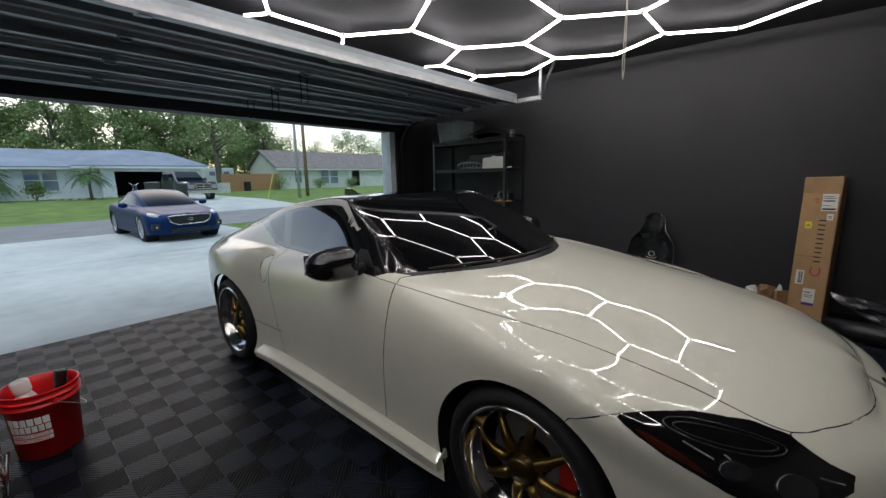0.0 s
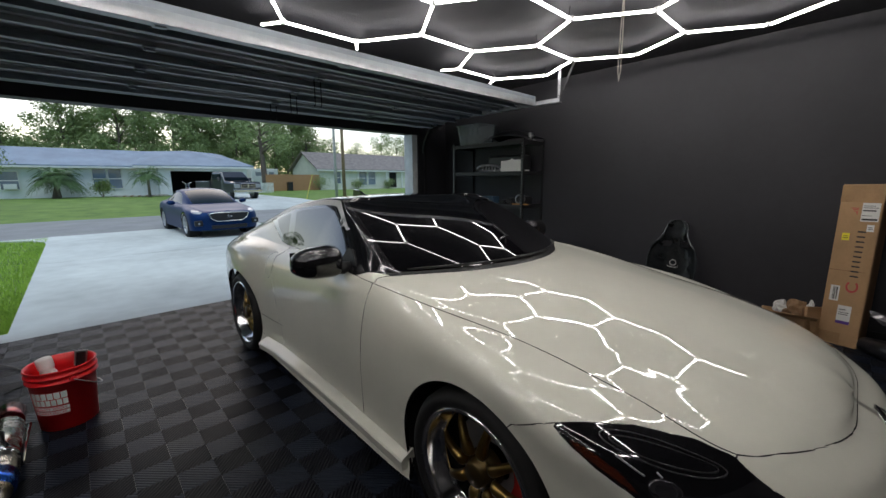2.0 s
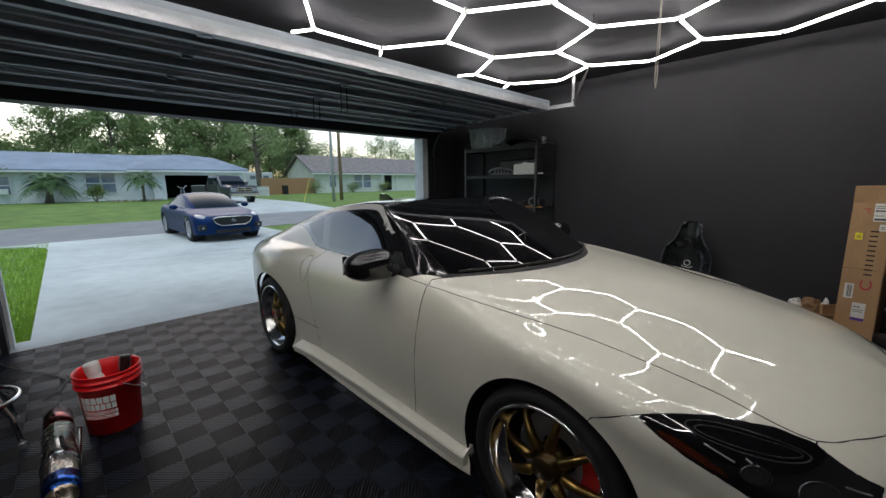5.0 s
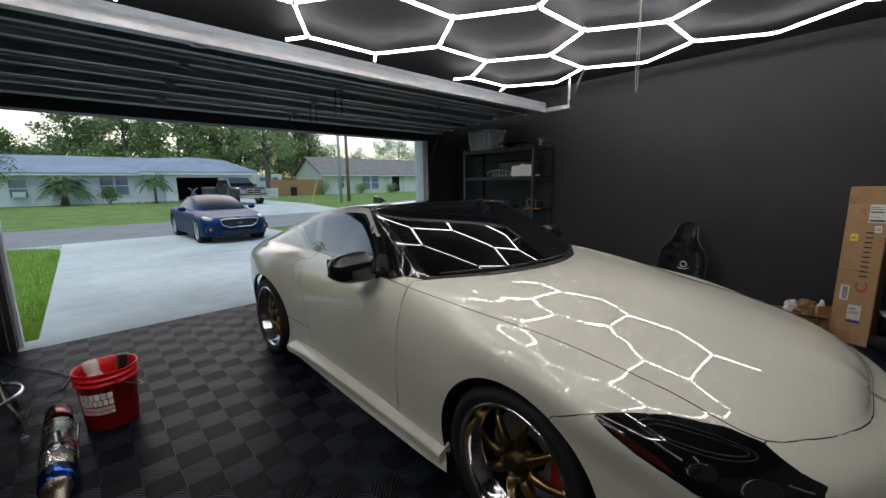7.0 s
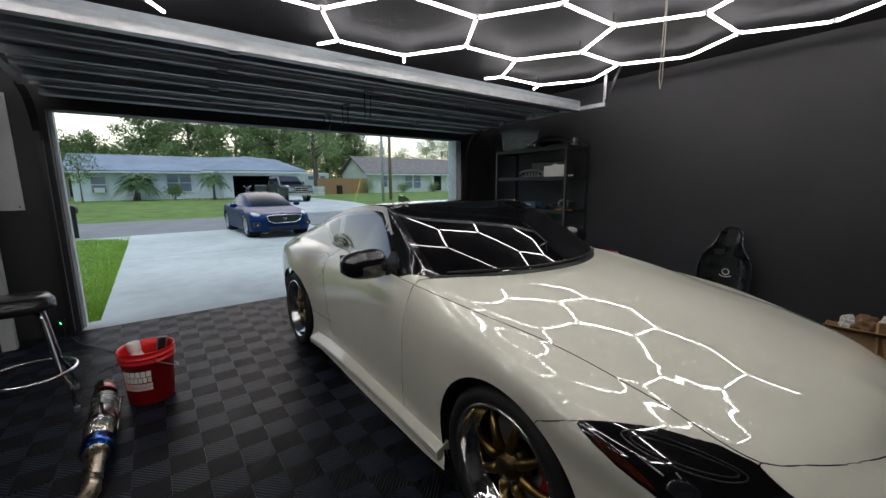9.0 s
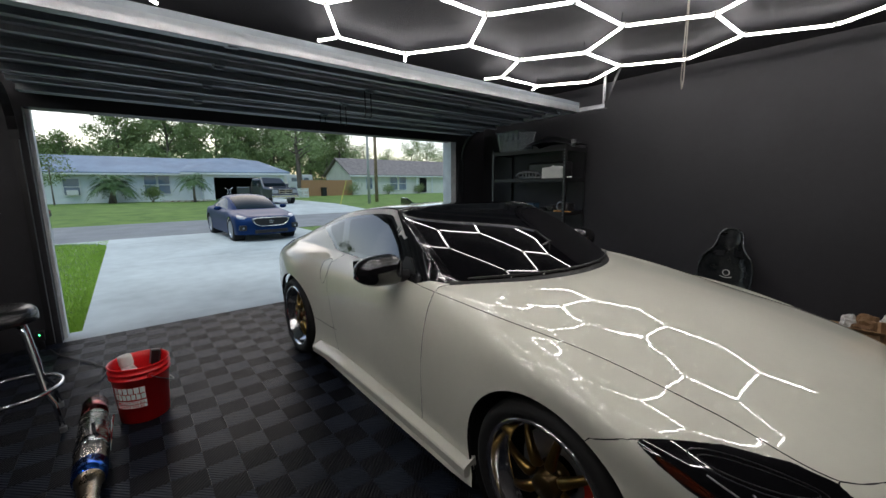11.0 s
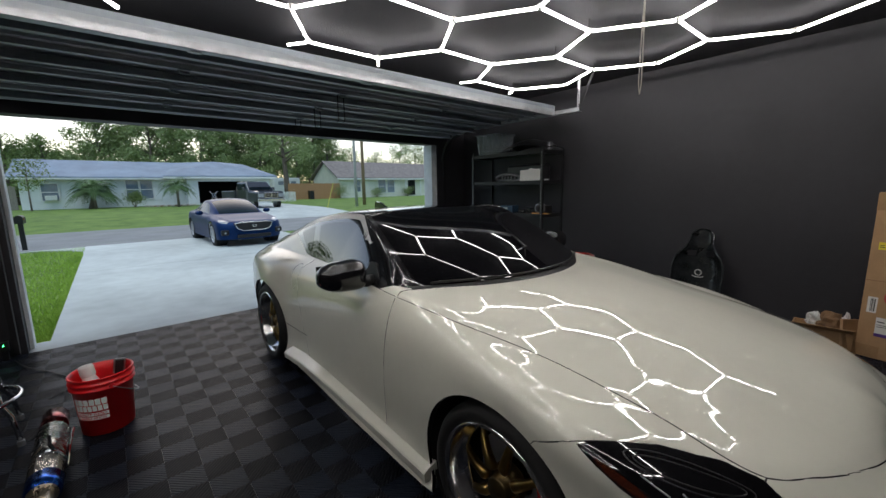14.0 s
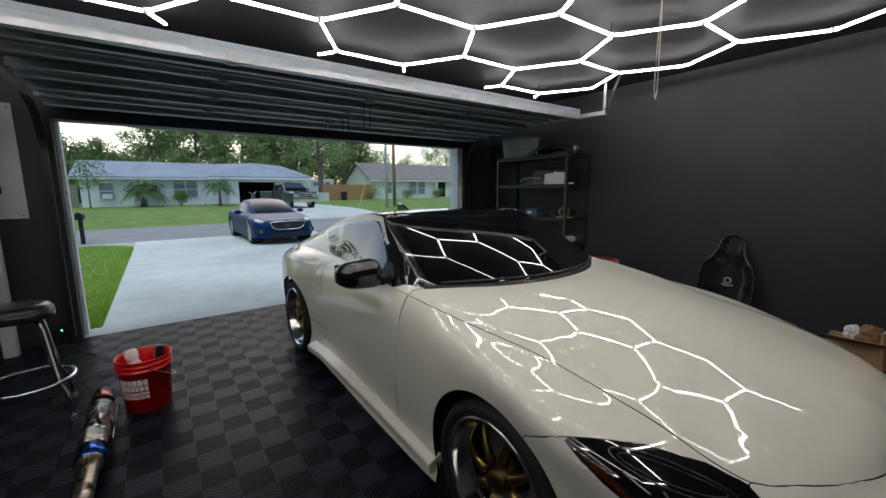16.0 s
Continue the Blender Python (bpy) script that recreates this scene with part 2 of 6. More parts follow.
for y in (2.07, 3.28, 4.49):
    part("top_bracket", boxes((PX[0] - 0.16, y - 0.03, DZ - 0.058, PX[0] - 0.06, y + 0.03, DZ - 0.05), (PX[0] - 0.075, y - 0.03, DZ - 0.082, PX[0] - 0.04, y + 0.03, DZ - 0.076), bevel=0.003), M_STEEL, gd, "bright steel bracket")
for k in (1, 2, 3):
    x, top = PX[k] - 0.03, DZ - 0.03 * k - 0.05
    for y in (3.245, 3.305):
        bm = bmesh.new()
        tube(bm, [(x, y, top), (x, y, 2.075), (x - 0.012, y, 2.06), (x - 0.03, y, 2.058)], 0.0055, 6)
        part("hanging_rod", bm, M_BLACKTRIM, gd, "thin black rod hanging from a hinge")

# ---- hexagon ceiling light ----
LZ = 2.625
hexl = thing("hexagon_light", pose(0, 0, LZ), "glowing white tubes joined into hexagons on the ceiling", "ceiling light")


def hexpt(k, n):
    return Vector((-2.565 + 0.515 * k, 2.94 + 0.325 * n, 0))


nodes = set()
for k in range(0, 8):
    for n in range(-12, 10):
        if (n % 6 in (0, 2)) if k % 2 == 0 else (n % 6 in (3, 5)):
            nodes.add((k, n))
links = []
for k, n in sorted(nodes):
    for q in ((k, n + 2), (k + 1, n + 1), (k + 1, n - 1)):
        if q in nodes:
            links.append((hexpt(k, n), hexpt(*q)))
    if k == 0:
        d = hexpt(-1, n + (1 if n % 6 == 2 else -1)) - hexpt(k, n)
        links.append((hexpt(k, n), hexpt(k, n) + 0.36 * d))
for a, b in links:
    d = (b - a).normalized()
    bm = bmesh.new()
    tube(bm, [a + 0.02 * d, b - 0.02 * d], 0.0108, 8)
    part("tube", bm, M_TUBE, hexl)
for k, n in sorted(nodes)[::7]:
    part("ceiling_clip", boxes((hexpt(k, n).x - 0.012, hexpt(k, n).y - 0.012, 0.015, hexpt(k, n).x - 0.007, hexpt(k, n).y - 0.007, CZ - LZ)), M_BLACKTRIM, hexl)
for k, n in sorted(nodes):
    bm = bmesh.new()
    c = hexpt(k, n)
    lathe(bm, [(0.022, -0.008), (0.024, 0.014), (0.02, 0.022)], 10, m=Matrix.Translation(c), cap=True)
    part("joint", bm, M_JOINT, hexl)
# ---- outdoors ----
def grid_sheet(x0, x1, y0, y1, nx, ny, zf):
    bm = bmesh.new()
    vs = [[bm.verts.new((x0 + (x1 - x0) * i / nx, y0 + (y1 - y0) * j / ny, 0)) for j in range(ny + 1)] for i in range(nx + 1)]
    for row in vs:
        for v in row:
            v.co.z = zf(v.co.x, v.co.y)
    for i in range(nx):
        for j in range(ny):
            bm.faces.new((vs[i][j], vs[i + 1][j], vs[i + 1][j + 1], vs[i][j + 1]))
    return bm


def land(x, y):
    """Height of the ground: level to the road, rising gently to the houses."""
    if x > -20.7:
        return -0.075
    d = -20.7 - x
    return -0.075 + 0.27 * min(1, d / 5.5) + 0.14 * min(1, max(0, d - 5.5) / 14)


structure("ground", grid_sheet(-330, DX - 0.2, -260, 260, 160, 130, land), M_GRASS, "mown green lawn reaching to the trees", "ground")
structure("driveway", boxes((-14.3, 0.95, -0.2, -9.32, 6.3, -0.04), (-9.3, 0.95, -0.2, DX - 0.3, 6.3, -0.04)), M_CONC, "pale concrete driveway with stains and joints", "driveway")
bm = prism(bmesh.new(), [(-12.6, 0.95), (-13.1, 0.9), (-13.6, 0.65), (-14.0, 0.1), (-14.19, -0.7), (-14.19, 0.949), (-12.6, 0.949)], -0.2, -0.041)
structure("driveway_apron", bm, M_CONC, "flared concrete corner where the driveway meets the road", "driveway")
structure("road", boxes((-20.7, -200, -0.3, -14.2, 200, -0.055)), M_ROAD, "grey worn asphalt road", "road")


# ---- trees, palms, shrubs ----
M_BARK = mat("grey_brown_bark", (0.16, 0.13, 0.105), 0.9, vary=0.3, scale=4, bump=0.6, bscale=15)
M_LEAF = mat("dark_green_leaves", (0.14, 0.20, 0.075), 0.6, vary=0.35, scale=0.6, second=(0.25, 0.33, 0.13), island=0.25)
M_LEAF2 = mat("light_green_leaves", (0.10, 0.17, 0.045), 0.6, vary=0.35, scale=0.6, second=(0.17, 0.24, 0.07), island=0.25)
M_PALM = mat("palm_frond", (0.10, 0.19, 0.07), 0.5, vary=0.3, scale=1, second=(0.13, 0.22, 0.08), island=0.2)


def leaf_cloud(verts, faces, c, r, n, size, rng, flat=0.75):
    for _ in range(n):
        d = Vector((rng.gauss(0, 1), rng.gauss(0, 1), rng.gauss(0, 1))).normalized() * (rng.random() ** 0.45)
        p = c + Vector((d.x * r, d.y * r, d.z * r * flat))
        a = Vector((rng.gauss(0, 1), rng.gauss(0, 1), rng.gauss(0, 0.8))).normalized()
        b = a.cross(Vector((rng.gauss(0, 1), rng.gauss(0, 1), rng.gauss(0, 1)))).normalized()
        s = size * rng.uniform(0.6, 1.3)
        k = len(verts)
        verts += [p - a * s, p + b * s * 0.45, p + a * s, p - b * s * 0.45]
        faces.append((k, k + 1, k + 2, k + 3))


def leaf_part(name, verts, faces, material, parent):
    me = bpy.data.meshes.new(name)
    me.from_pydata(verts, [], faces)
    me.materials.append(material)
    ob = new(name, me)
    ob.parent = parent
    return ob


def tree(x, y, h, spread, seed, label, name="tree", trunk=0.16, clear=0.35, leaf=0.16, n=2600, material=None, clumps=14):
    rng = random.Random(seed)
    t = thing(name, pose(x, y, land(x, y)), label, "tree", "trees across the road")
    bm = bmesh.new()
    lean = Vector((rng.uniform(-.04, .04), rng.uniform(-.04, .04), 1))
    pts = [lean * (h * 0.92 * k / 6) + Vector((rng.uniform(-.1, .1), rng.uniform(-.1, .1), 0)) * (k > 0) for k in range(7)]
    pts[0].z = -0.2
    tube(bm, pts, [trunk * (1.15 - k / 6.2) for k in range(7)], 8)
    verts, faces = [], []
    for k in range(clumps):
        f = clear + (0.97 - clear) * (k + 0.5) / clumps
        base = lean * (h * 0.9 * f * 0.93)
        ang = k * 2.4 + rng.uniform(-.4, .4)
        reach = spread * rng.uniform(0.35, 1.0) * (1.15 - 0.75 * (f - clear) / (1 - clear))
        tip = base + Vector((math.cos(ang) * reach, math.sin(ang) * reach, rng.uniform(0.05, 0.14) * h))
        tube(bm, [base, base.lerp(tip, 0.5) + Vector((0, 0, 0.02 * h)), tip], [trunk * 0.35, trunk * 0.2, trunk * 0.06], 5)
        leaf_cloud(verts, faces, tip, spread * rng.uniform(0.32, 0.52), n // clumps, leaf, rng)
    part("trunk", bm, M_BARK, t, smooth=True)
    leaf_part("crown", verts, faces, material or M_LEAF, t)
    return t


def palm(x, y, trunk_h, length, count, seed, label, stems=1):
    rng = random.Random(seed)
    t = thing("palm", pose(x, y, land(x, y)), label, "palm", "palms in front of the blue house")
    for s in range(stems):
        off = Vector((rng.uniform(-.3, .3), rng.uniform(-.4, .4), 0)) * (stems > 1)
        top = off + Vector((rng.uniform(-.2, .2), rng.uniform(-.5, .5) * (stems > 1), trunk_h * rng.uniform(0.8, 1.0)))
        bm = bmesh.new()
        tube(bm, [off + Vector((0, 0, -0.1)), off.lerp(top, 0.5), top], [0.11, 0.085, 0.1], 8)
        part("trunk", bm, M_BARK, t, smooth=True)
        verts, faces = [], []
        for k in range(count):
            a = k * 2.39996 + rng.uniform(-.2, .2)
            lift = rng.uniform(0.35, 1.5)
            d = Vector((math.cos(a), math.sin(a), 0))
            side = Vector((-d.y, d.x, 0))
            pts = []
            for q in range(9):
                f = q / 8
                pts.append(top + d * (length * f * (0.55 + 0.45 * (1 - lift * 0.5))) + Vector((0, 0, length * (lift * 0.95 * f - 0.95 * f * f))))
            for q in range(1, 9):
                w = length * 0.22 * math.sin(math.pi * min(1, 0.12 + q / 9))
                for sd in (-1, 1):
                    for e in (0, 0.5):
                        p = pts[q - 1].lerp(pts[q], e + 0.2)
                        tip = p + side * sd * w + (pts[q] - pts[q - 1]) * 0.9 - Vector((0, 0, w * 0.35))
                        kk = len(verts)
                        verts += [p, p.lerp(tip, 0.5) + Vector((0, 0, 0.03)), tip, p + (pts[q] - pts[q - 1]) * 0.28]
                        faces.append((kk, kk + 1, kk + 2, kk + 3))
        leaf_part("fronds", verts, faces, M_PALM, t)
    return t


def shrub(x, y, w, h, seed, label, material=None):
    rng = random.Random(seed)
    t = thing("shrub", pose(x, y, land(x, y)), label, "shrub", "shrubs along the houses")
    bm = bmesh.new()
    for k in range(5):
        a = k * 1.3
        tube(bm, [(0, 0, -0.05), (0.3 * w * math.cos(a), 0.3 * w * math.sin(a), h * 0.7)], [0.025, 0.01], 5)
    part("stem", bm, M_BARK, t)
    verts, faces = [], []
    for k in range(9):
        c = Vector((rng.uniform(-.28, .28) * w, rng.uniform(-.28, .28) * w, h * rng.uniform(0.3, 0.72)))
        leaf_cloud(verts, faces, c, w * 0.33, 130, 0.07, rng, 0.9)
    leaf_part("foliage", verts, faces, material or M_LEAF, t)
    return t


DARKTREE = "tall dark green tree in the woods behind the house"
rngT = random.Random(5)
for k in range(15):
    y = -6 + k * 2.5
    tree(-58 - rngT.uniform(0, 9), y, rngT.uniform(11, 14.5) if y > 0 else 6.3, 3.3, 100 + k, DARKTREE, leaf=0.17, n=6500, trunk=0.2, clear=0.22, clumps=20)
for k in range(8):
    tree(-80 - rngT.uniform(0, 8), -22 + k * 8, rngT.uniform(9, 12) if k > 2 else 7.5, 5.0, 140 + k, DARKTREE, leaf=0.26, n=4500, trunk=0.25, clear=0.08, clumps=18)
for x, y, h, s in ((-52, -5.0, 6.9, 2.4), (-54, -9.0, 7.2, 3.0), (-48, -13, 6.6, 3.0), (-54, -2.6, 6.9, 2.4)):
    tree(x, y, h, s, int(-y * 10), "light green broadleaf tree beyond the fence", leaf=0.13, n=4200, material=M_LEAF2, clear=0.15)
tree(-50.5, 19.3, 10.5, 4.2, 7, "tall pine with a bare trunk and open limbs", "pine_tree", trunk=0.38, clear=0.5, leaf=0.13, n=3600, clumps=12)
for x, y, h, s in ((-74, 37, 8.6, 4.2), (-76, 42, 9.8, 4.0), (-74, 47, 9.0, 3.6), (-70, 50, 11.0, 3.4), (-72, 56, 11.6, 4), (-78, 66, 11, 5), (-66, 28.5, 7.6, 3.0), (-70, 33, 8.0, 3.4)):
    tree(x, y, h, s, int(y * 10), "broadleaf tree behind the green house", leaf=0.15, n=4500, clear=0.2)
tree(-38.5, -2.5, 3.9, 1.5, 77, "slender young crape myrtle with sparse leaves", "young_tree", trunk=0.05, clear=0.4, leaf=0.09, n=700, material=M_LEAF2, clumps=9)
palm(-39.2, 0.8, 1.35, 1.9, 30, 11, "clump of green pygmy date palms by the wall", stems=3)
palm(-37.2, 5.9, 1.95, 1.55, 40, 12, "small pygmy date palm with a bare trunk on the lawn")
shrub(-39.0, 3.2, 1.5, 1.5, 21, "bright green leafy shrub under the window", M_LEAF2)
for y in (24.75, 30.3, 35.5):
    shrub(-47.0, y, 2.6 if y < 30 else 2.0, 2.1 if y < 30 else 1.6, int(y), "clipped round dark green shrub by the wall")

bed = thing("planting_bed", pose(-39.3, 5.6, land(-39.3, 5.6)), "brown mulched planting bed edged with pale stones", "planting bed")
rngB = random.Random(8)
bm = bmesh.new()
rim = [(0.75 * math.cos(a) * (1 + rngB.uniform(-.08, .08)), 1.7 * math.sin(a) * (1 + rngB.uniform(-.06, .06))) for a in np.linspace(0, math.tau, 22, endpoint=False)]
lo = [bm.verts.new((x, y, -0.1)) for x, y in rim]
hi = [bm.verts.new((x * 0.9, y * 0.93, 0.07)) for x, y in rim]
for i in range(22):
    bm.faces.new((lo[i], lo[(i + 1) % 22], hi[(i + 1) % 22], hi[i]))
bm.faces.new(hi)
part("mulch", bm, mat("brown_mulch", (0.15, 0.085, 0.06), 0.95, vary=0.4, scale=9, bump=0.8, bscale=30), bed)
M_STONE = mat("pale_stone", (0.42, 0.40, 0.37), 0.85, vary=0.25, scale=6, bump=0.3, bscale=25)
for x, y in rim:
    bm = bmesh.new()
    bmesh.ops.create_icosphere(bm, subdivisions=1, radius=1)
    sx, sy, sz = rngB.uniform(.09, .15), rngB.uniform(.13, .21), rngB.uniform(.07, .12)
    for v in bm.verts:
        v.co = (x + v.co.x * sx, y + v.co.y * sy, 0.04 + v.co.z * sz)
    part("edging_stone", bm, M_STONE, bed)

# ---- houses ----
M_GLASSDARK = mat("dusky_window_glass", (0.16, 0.22, 0.30), 0.08, vary=0.25, scale=1.2, coat=1.0)
M_TRIMWHITE = mat("white_trim_paint", (0.78, 0.80, 0.80), 0.6, vary=0.05)


def sash_window(house, x, y0, y1, z0, z1, label=""):
    w = part("window", boxes((x + 0.02, y0, z0, x + 0.05, y1, z1)), M_GLASSDARK, house, label or "white-framed sash window")
    m = (z0 + z1) / 2
    part("frame", boxes((x + 0.02, y0 - 0.09, z0 - 0.09, x + 0.09, y0, z1 + 0.09), (x + 0.02, y1, z0 - 0.09, x + 0.09, y1 + 0.09, z1 + 0.09), (x + 0.02, y0, z1, x + 0.09, y1, z1 + 0.09), (x + 0.02, y0, z0 - 0.09, x + 0.09, y1, z0)), M_TRIMWHITE, w)
    part("glazing_bar", boxes((x + 0.05, y0, m - 0.03, x + 0.08, y1, m + 0.03)), M_TRIMWHITE, w)
    return w


def roof_slabs(house, planes, material, name="roof", thick=0.12):
    for pl in planes:
        bm = bmesh.new()
        lo = [bm.verts.new(Vector(p) - Vector((0, 0, thick))) for p in pl]
        hi = [bm.verts.new(p) for p in pl]
        n = len(pl)
        bm.faces.new(hi)
        bm.faces.new(lo[::-1])
        for i in range(n):
            bm.faces.new((lo[i], lo[(i + 1) % n], hi[(i + 1) % n], hi[i]))
        part(name, bm, material, house)


HX, HB = -41.0, 0.30
h1 = thing("house", pose(0, 0, 0), "pale blue single-storey house with metal roof and open garage", "house")
gy0, gy1 = 7.85, 12.8
part("wall", boxes((HX - 9, -3.25, 0.0, HX, 7.0, 2.75)), M_HOUSE, h1)
part("garage_wall", boxes((HX - 9, 7.0, 0.0, HX + 0.9, gy0, 2.85), (HX - 9, gy1, 0.0, HX + 0.9, 14.0, 2.85), (HX - 0.2, gy0, 2.4, HX + 0.9, gy1, 2.85)), M_HOUSE, h1)
part("garage_interior", boxes((HX - 6, gy0, 0.1, HX - 5.8, gy1, 2.6)), M_DARK, h1, "dark open garage interior")
part("garage_floor", boxes((HX - 6, gy0, 0.1, HX + 0.9, gy1, 0.31)), M_CONC, h1)
part("gable_wall", prism(bmesh.new(), [(HX - 9, 2.75), (HX, 2.75), (HX - 4.5, 4.15)], -3.25, -3.15, m=Matrix(((1, 0, 0, 0), (0, 0, 1, 0), (0, 1, 0, 0), (0, 0, 0, 1)))), M_HOUSE, h1)
roof_slabs(h1, [[(HX + 0.6, -3.75, 2.78), (HX + 0.6, 10, 2.78), (HX - 4.5, 13, 4.3), (HX - 4.5, -3.75, 4.32)], [(HX - 4.5, -3.75, 4.32), (HX - 4.5, 13, 4.3), (HX - 9.6, 13.9, 2.7), (HX - 9.6, -3.75, 2.7)],
                [(HX + 1.5, 5.3, 2.86), (HX + 1.5, 14.5, 2.9), (HX - 2.9, 9.95, 4.4)], [(HX + 1.5, 14.5, 2.9), (HX - 9.6, 14.5, 2.75), (HX - 4.5, 13, 4.3), (HX - 2.9, 9.95, 4.4)],
                [(HX - 2.9, 9.95, 4.4), (HX - 4.5, 7.0, 4.3), (HX + 1.5, 5.3, 2.86)]], M_ROOFBLUE)
part("fascia", boxes((HX + 0.5, -3.75, 2.56, HX + 0.62, 5.4, 2.69), (HX + 1.4, 5.3, 2.62, HX + 1.52, 14.5, 2.78)), M_TRIMWHITE, h1)
sash_window(h1, HX, -2.1, -1.2, 1.0, 2.25)
part("window_air_conditioner", boxes((HX + 0.03, -1.95, 1.0, HX + 0.4, -1.3, 1.38), bevel=0.02), M_TRIMWHITE, h1)
sash_window(h1, HX, 2.85, 3.65, 1.0, 2.5, "white-framed window with a reddish shutter")
sash_window(h1, HX, 3.8, 4.6, 1.0, 2.5)
part("door_panel", boxes((HX + 0.01, 6.0, 0.3, HX + 0.06, 6.85, 2.3)), M_TRIMWHITE, h1, "white front door")

H2 = -48.0
h2 = thing("house", pose(0, 0, 0), "pale green single-storey house with brown shingle roof", "house")
part("wall", boxes((H2 - 8, 25.1, 0.0, H2, 46, 3.1)), M_HOUSE2, h2)
bm = bmesh.new()
prism(bm, [(H2 - 8, 3.1), (H2, 3.1), (H2 - 4, 5.2)], 25.1, 25.2, m=Matrix(((1, 0, 0, 0), (0, 0, 1, 0), (0, 1, 0, 0), (0, 0, 0, 1))))
part("gable_wall", bm, M_HOUSE2, h2)
roof_slabs(h2, [[(H2 + 0.6, 24.7, 3.05), (H2 + 0.6, 47, 3.05), (H2 - 4, 47, 5.45), (H2 - 4, 24.7, 5.45)], [(H2 - 4, 24.7, 5.45), (H2 - 4, 47, 5.45), (H2 - 8.6, 47, 3.05), (H2 - 8.6, 24.7, 3.05)]], M_ROOFBROWN)
part("fascia", boxes((H2 + 0.52, 24.7, 2.76, H2 + 0.62, 47, 2.94)), M_TRIMWHITE, h2)
sash_window(h2, H2, 27.4, 28.3, 1.15, 2.7)
sash_window(h2, H2, 31.2, 32.4, 0.95, 2.75)
sash_window(h2, H2, 32.7, 33.9, 0.95, 2.75)
part("entrance", boxes((H2 + 0.01, 36.4, 0.5, H2 + 0.05, 37.7, 2.7)), M_DARK, h2, "dark recessed front door")
part("porch_post", boxes((H2 + 0.35, 35.6, 0.3, H2 + 0.5, 35.75, 2.85)), M_TRIMWHITE, h2)
part("porch_post", boxes((H2 + 0.35, 38.4, 0.3, H2 + 0.5, 38.55, 2.85)), M_TRIMWHITE, h2)

# ---- fences, poles, mailbox, driveway across the road ----
M_FENCE = mat("weathered_cedar", (0.36, 0.20, 0.10), 0.8, vary=0.25, scale=3, island=0.3)
M_FENCEGREY = mat("grey_old_fence", (0.22, 0.20, 0.18), 0.85, vary=0.25, scale=3, island=0.3)
structure("driveway_across", grid_sheet(-42, -20.6, 8.2, 13.4, 22, 2, lambda x, y: land(x, y) + 0.03), M_CONC, "pale concrete driveway of the blue house", "driveway")


def board_fence(x, y0, y1, h, material, label):
    f = thing("fence", pose(x, y0, land(x, y0)), label, "fence")
    k, first = 0, None
    while y0 + k * 0.16 < y1:
        if first is None:
            first = part("board", boxes((0, 0, -0.4, 0.025, 0.15, h)), material, f)
        else:
            ob = new("board", first.data)
            ob.parent = f
            ob.location = (0, k * 0.16, 0.015 * math.sin(k * 2.1))
        k += 1
    part("rail", boxes((-0.04, 0, 0.3, -0.002, y1 - y0, 0.4), (-0.04, 0, h - 0.4, -0.002, y1 - y0, h - 0.3)), material, f)
    return f


board_fence(-47.5, 18.3, 24.9, 1.95, M_FENCE, "reddish cedar board fence beside the green house")
board_fence(-42.5, -9.5, -3.6, 1.8, M_FENCEGREY, "weathered grey board fence beside the blue house")
pf = thing("picket_fence", pose(-41, 15.1, land(-41, 15.1)), "short white picket fence by the driveway", "fence")
for k in range(13):
    part("picket", boxes((0, k * 0.13, -0.1, 0.03, k * 0.13 + 0.08, 1.0)), M_TRIMWHITE, pf)
part("rail", boxes((-0.04, 0, 0.25, -0.002, 1.65, 0.33), (-0.04, 0, 0.72, -0.002, 1.65, 0.8)), M_TRIMWHITE, pf)
M_POLEGREY = mat("grey_pole", (0.42, 0.43, 0.42), 0.7, vary=0.15)
M_POLEWOOD = mat("brown_pole_wood", (0.26, 0.19, 0.12), 0.85, vary=0.25, bump=0.3)
for x, y, r, m, lab in ((-26, 15.85, 0.11, M_POLEGREY, "grey round utility pole on the lawn"), (-27.5, 17.35, 0.14, M_POLEWOOD, "brown wooden utility pole on the lawn")):
    bm = bmesh.new()
    lathe(bm, [(r, -0.4), (r * 0.75, 9.0)], 12, cap=True)
    ob = tagged(solid("utility_pole", bm, m, smooth=True), lab, "utility pole", "utility poles on the lawn")
    ob.location = (x, y, land(x, y))
bm = bmesh.new()
tube(bm, [(0, 0, -0.2), (0.0, 0.62, 1.75)], 0.03, 6)
tagged(solid("guy_guard", bm, mat("yellow_plastic", (0.62, 0.55, 0.12), 0.5)), "yellow plastic guard on a pole's guy wire", "guy guard").location = (-25.5, 13.2, land(-25.5, 13.2))
mb = thing("mailbox", pose(-14.85, -0.32, -0.08), "black mailbox on a black post at the roadside", "mailbox")
part("post", boxes((-0.05, -0.05, -0.2, 0.05, 0.05, 0.75), bevel=0.006), M_BLACKTRIM, mb)
bm = bmesh.new()
prism(bm, [(-0.09, 0)] + [(0.09 * math.cos(a), 0.13 + 0.09 * math.sin(a)) for a in np.linspace(math.pi, 0, 9)] + [(0.09, 0)], -0.24, 0.24, m=Matrix(((0, 0, 1, 0), (1, 0, 0, 0), (0, 1, 0, 0.76), (0, 0, 0, 1))))
part("box", bm, M_BLACKTRIM, mb)
part("flag", boxes((0.05, 0.092, 0.86, 0.2, 0.1, 0.9)), M_CALIPER, mb, "red flag")
wb = thing("wheelie_bin", pose(-46.5, 20.7, land(-46.5, 20.7)), "dark green wheeled rubbish bin by the fence", "bin")
bm = boxes((-0.28, -0.28, 0, 0.28, 0.28, 1.0), bevel=0.03)
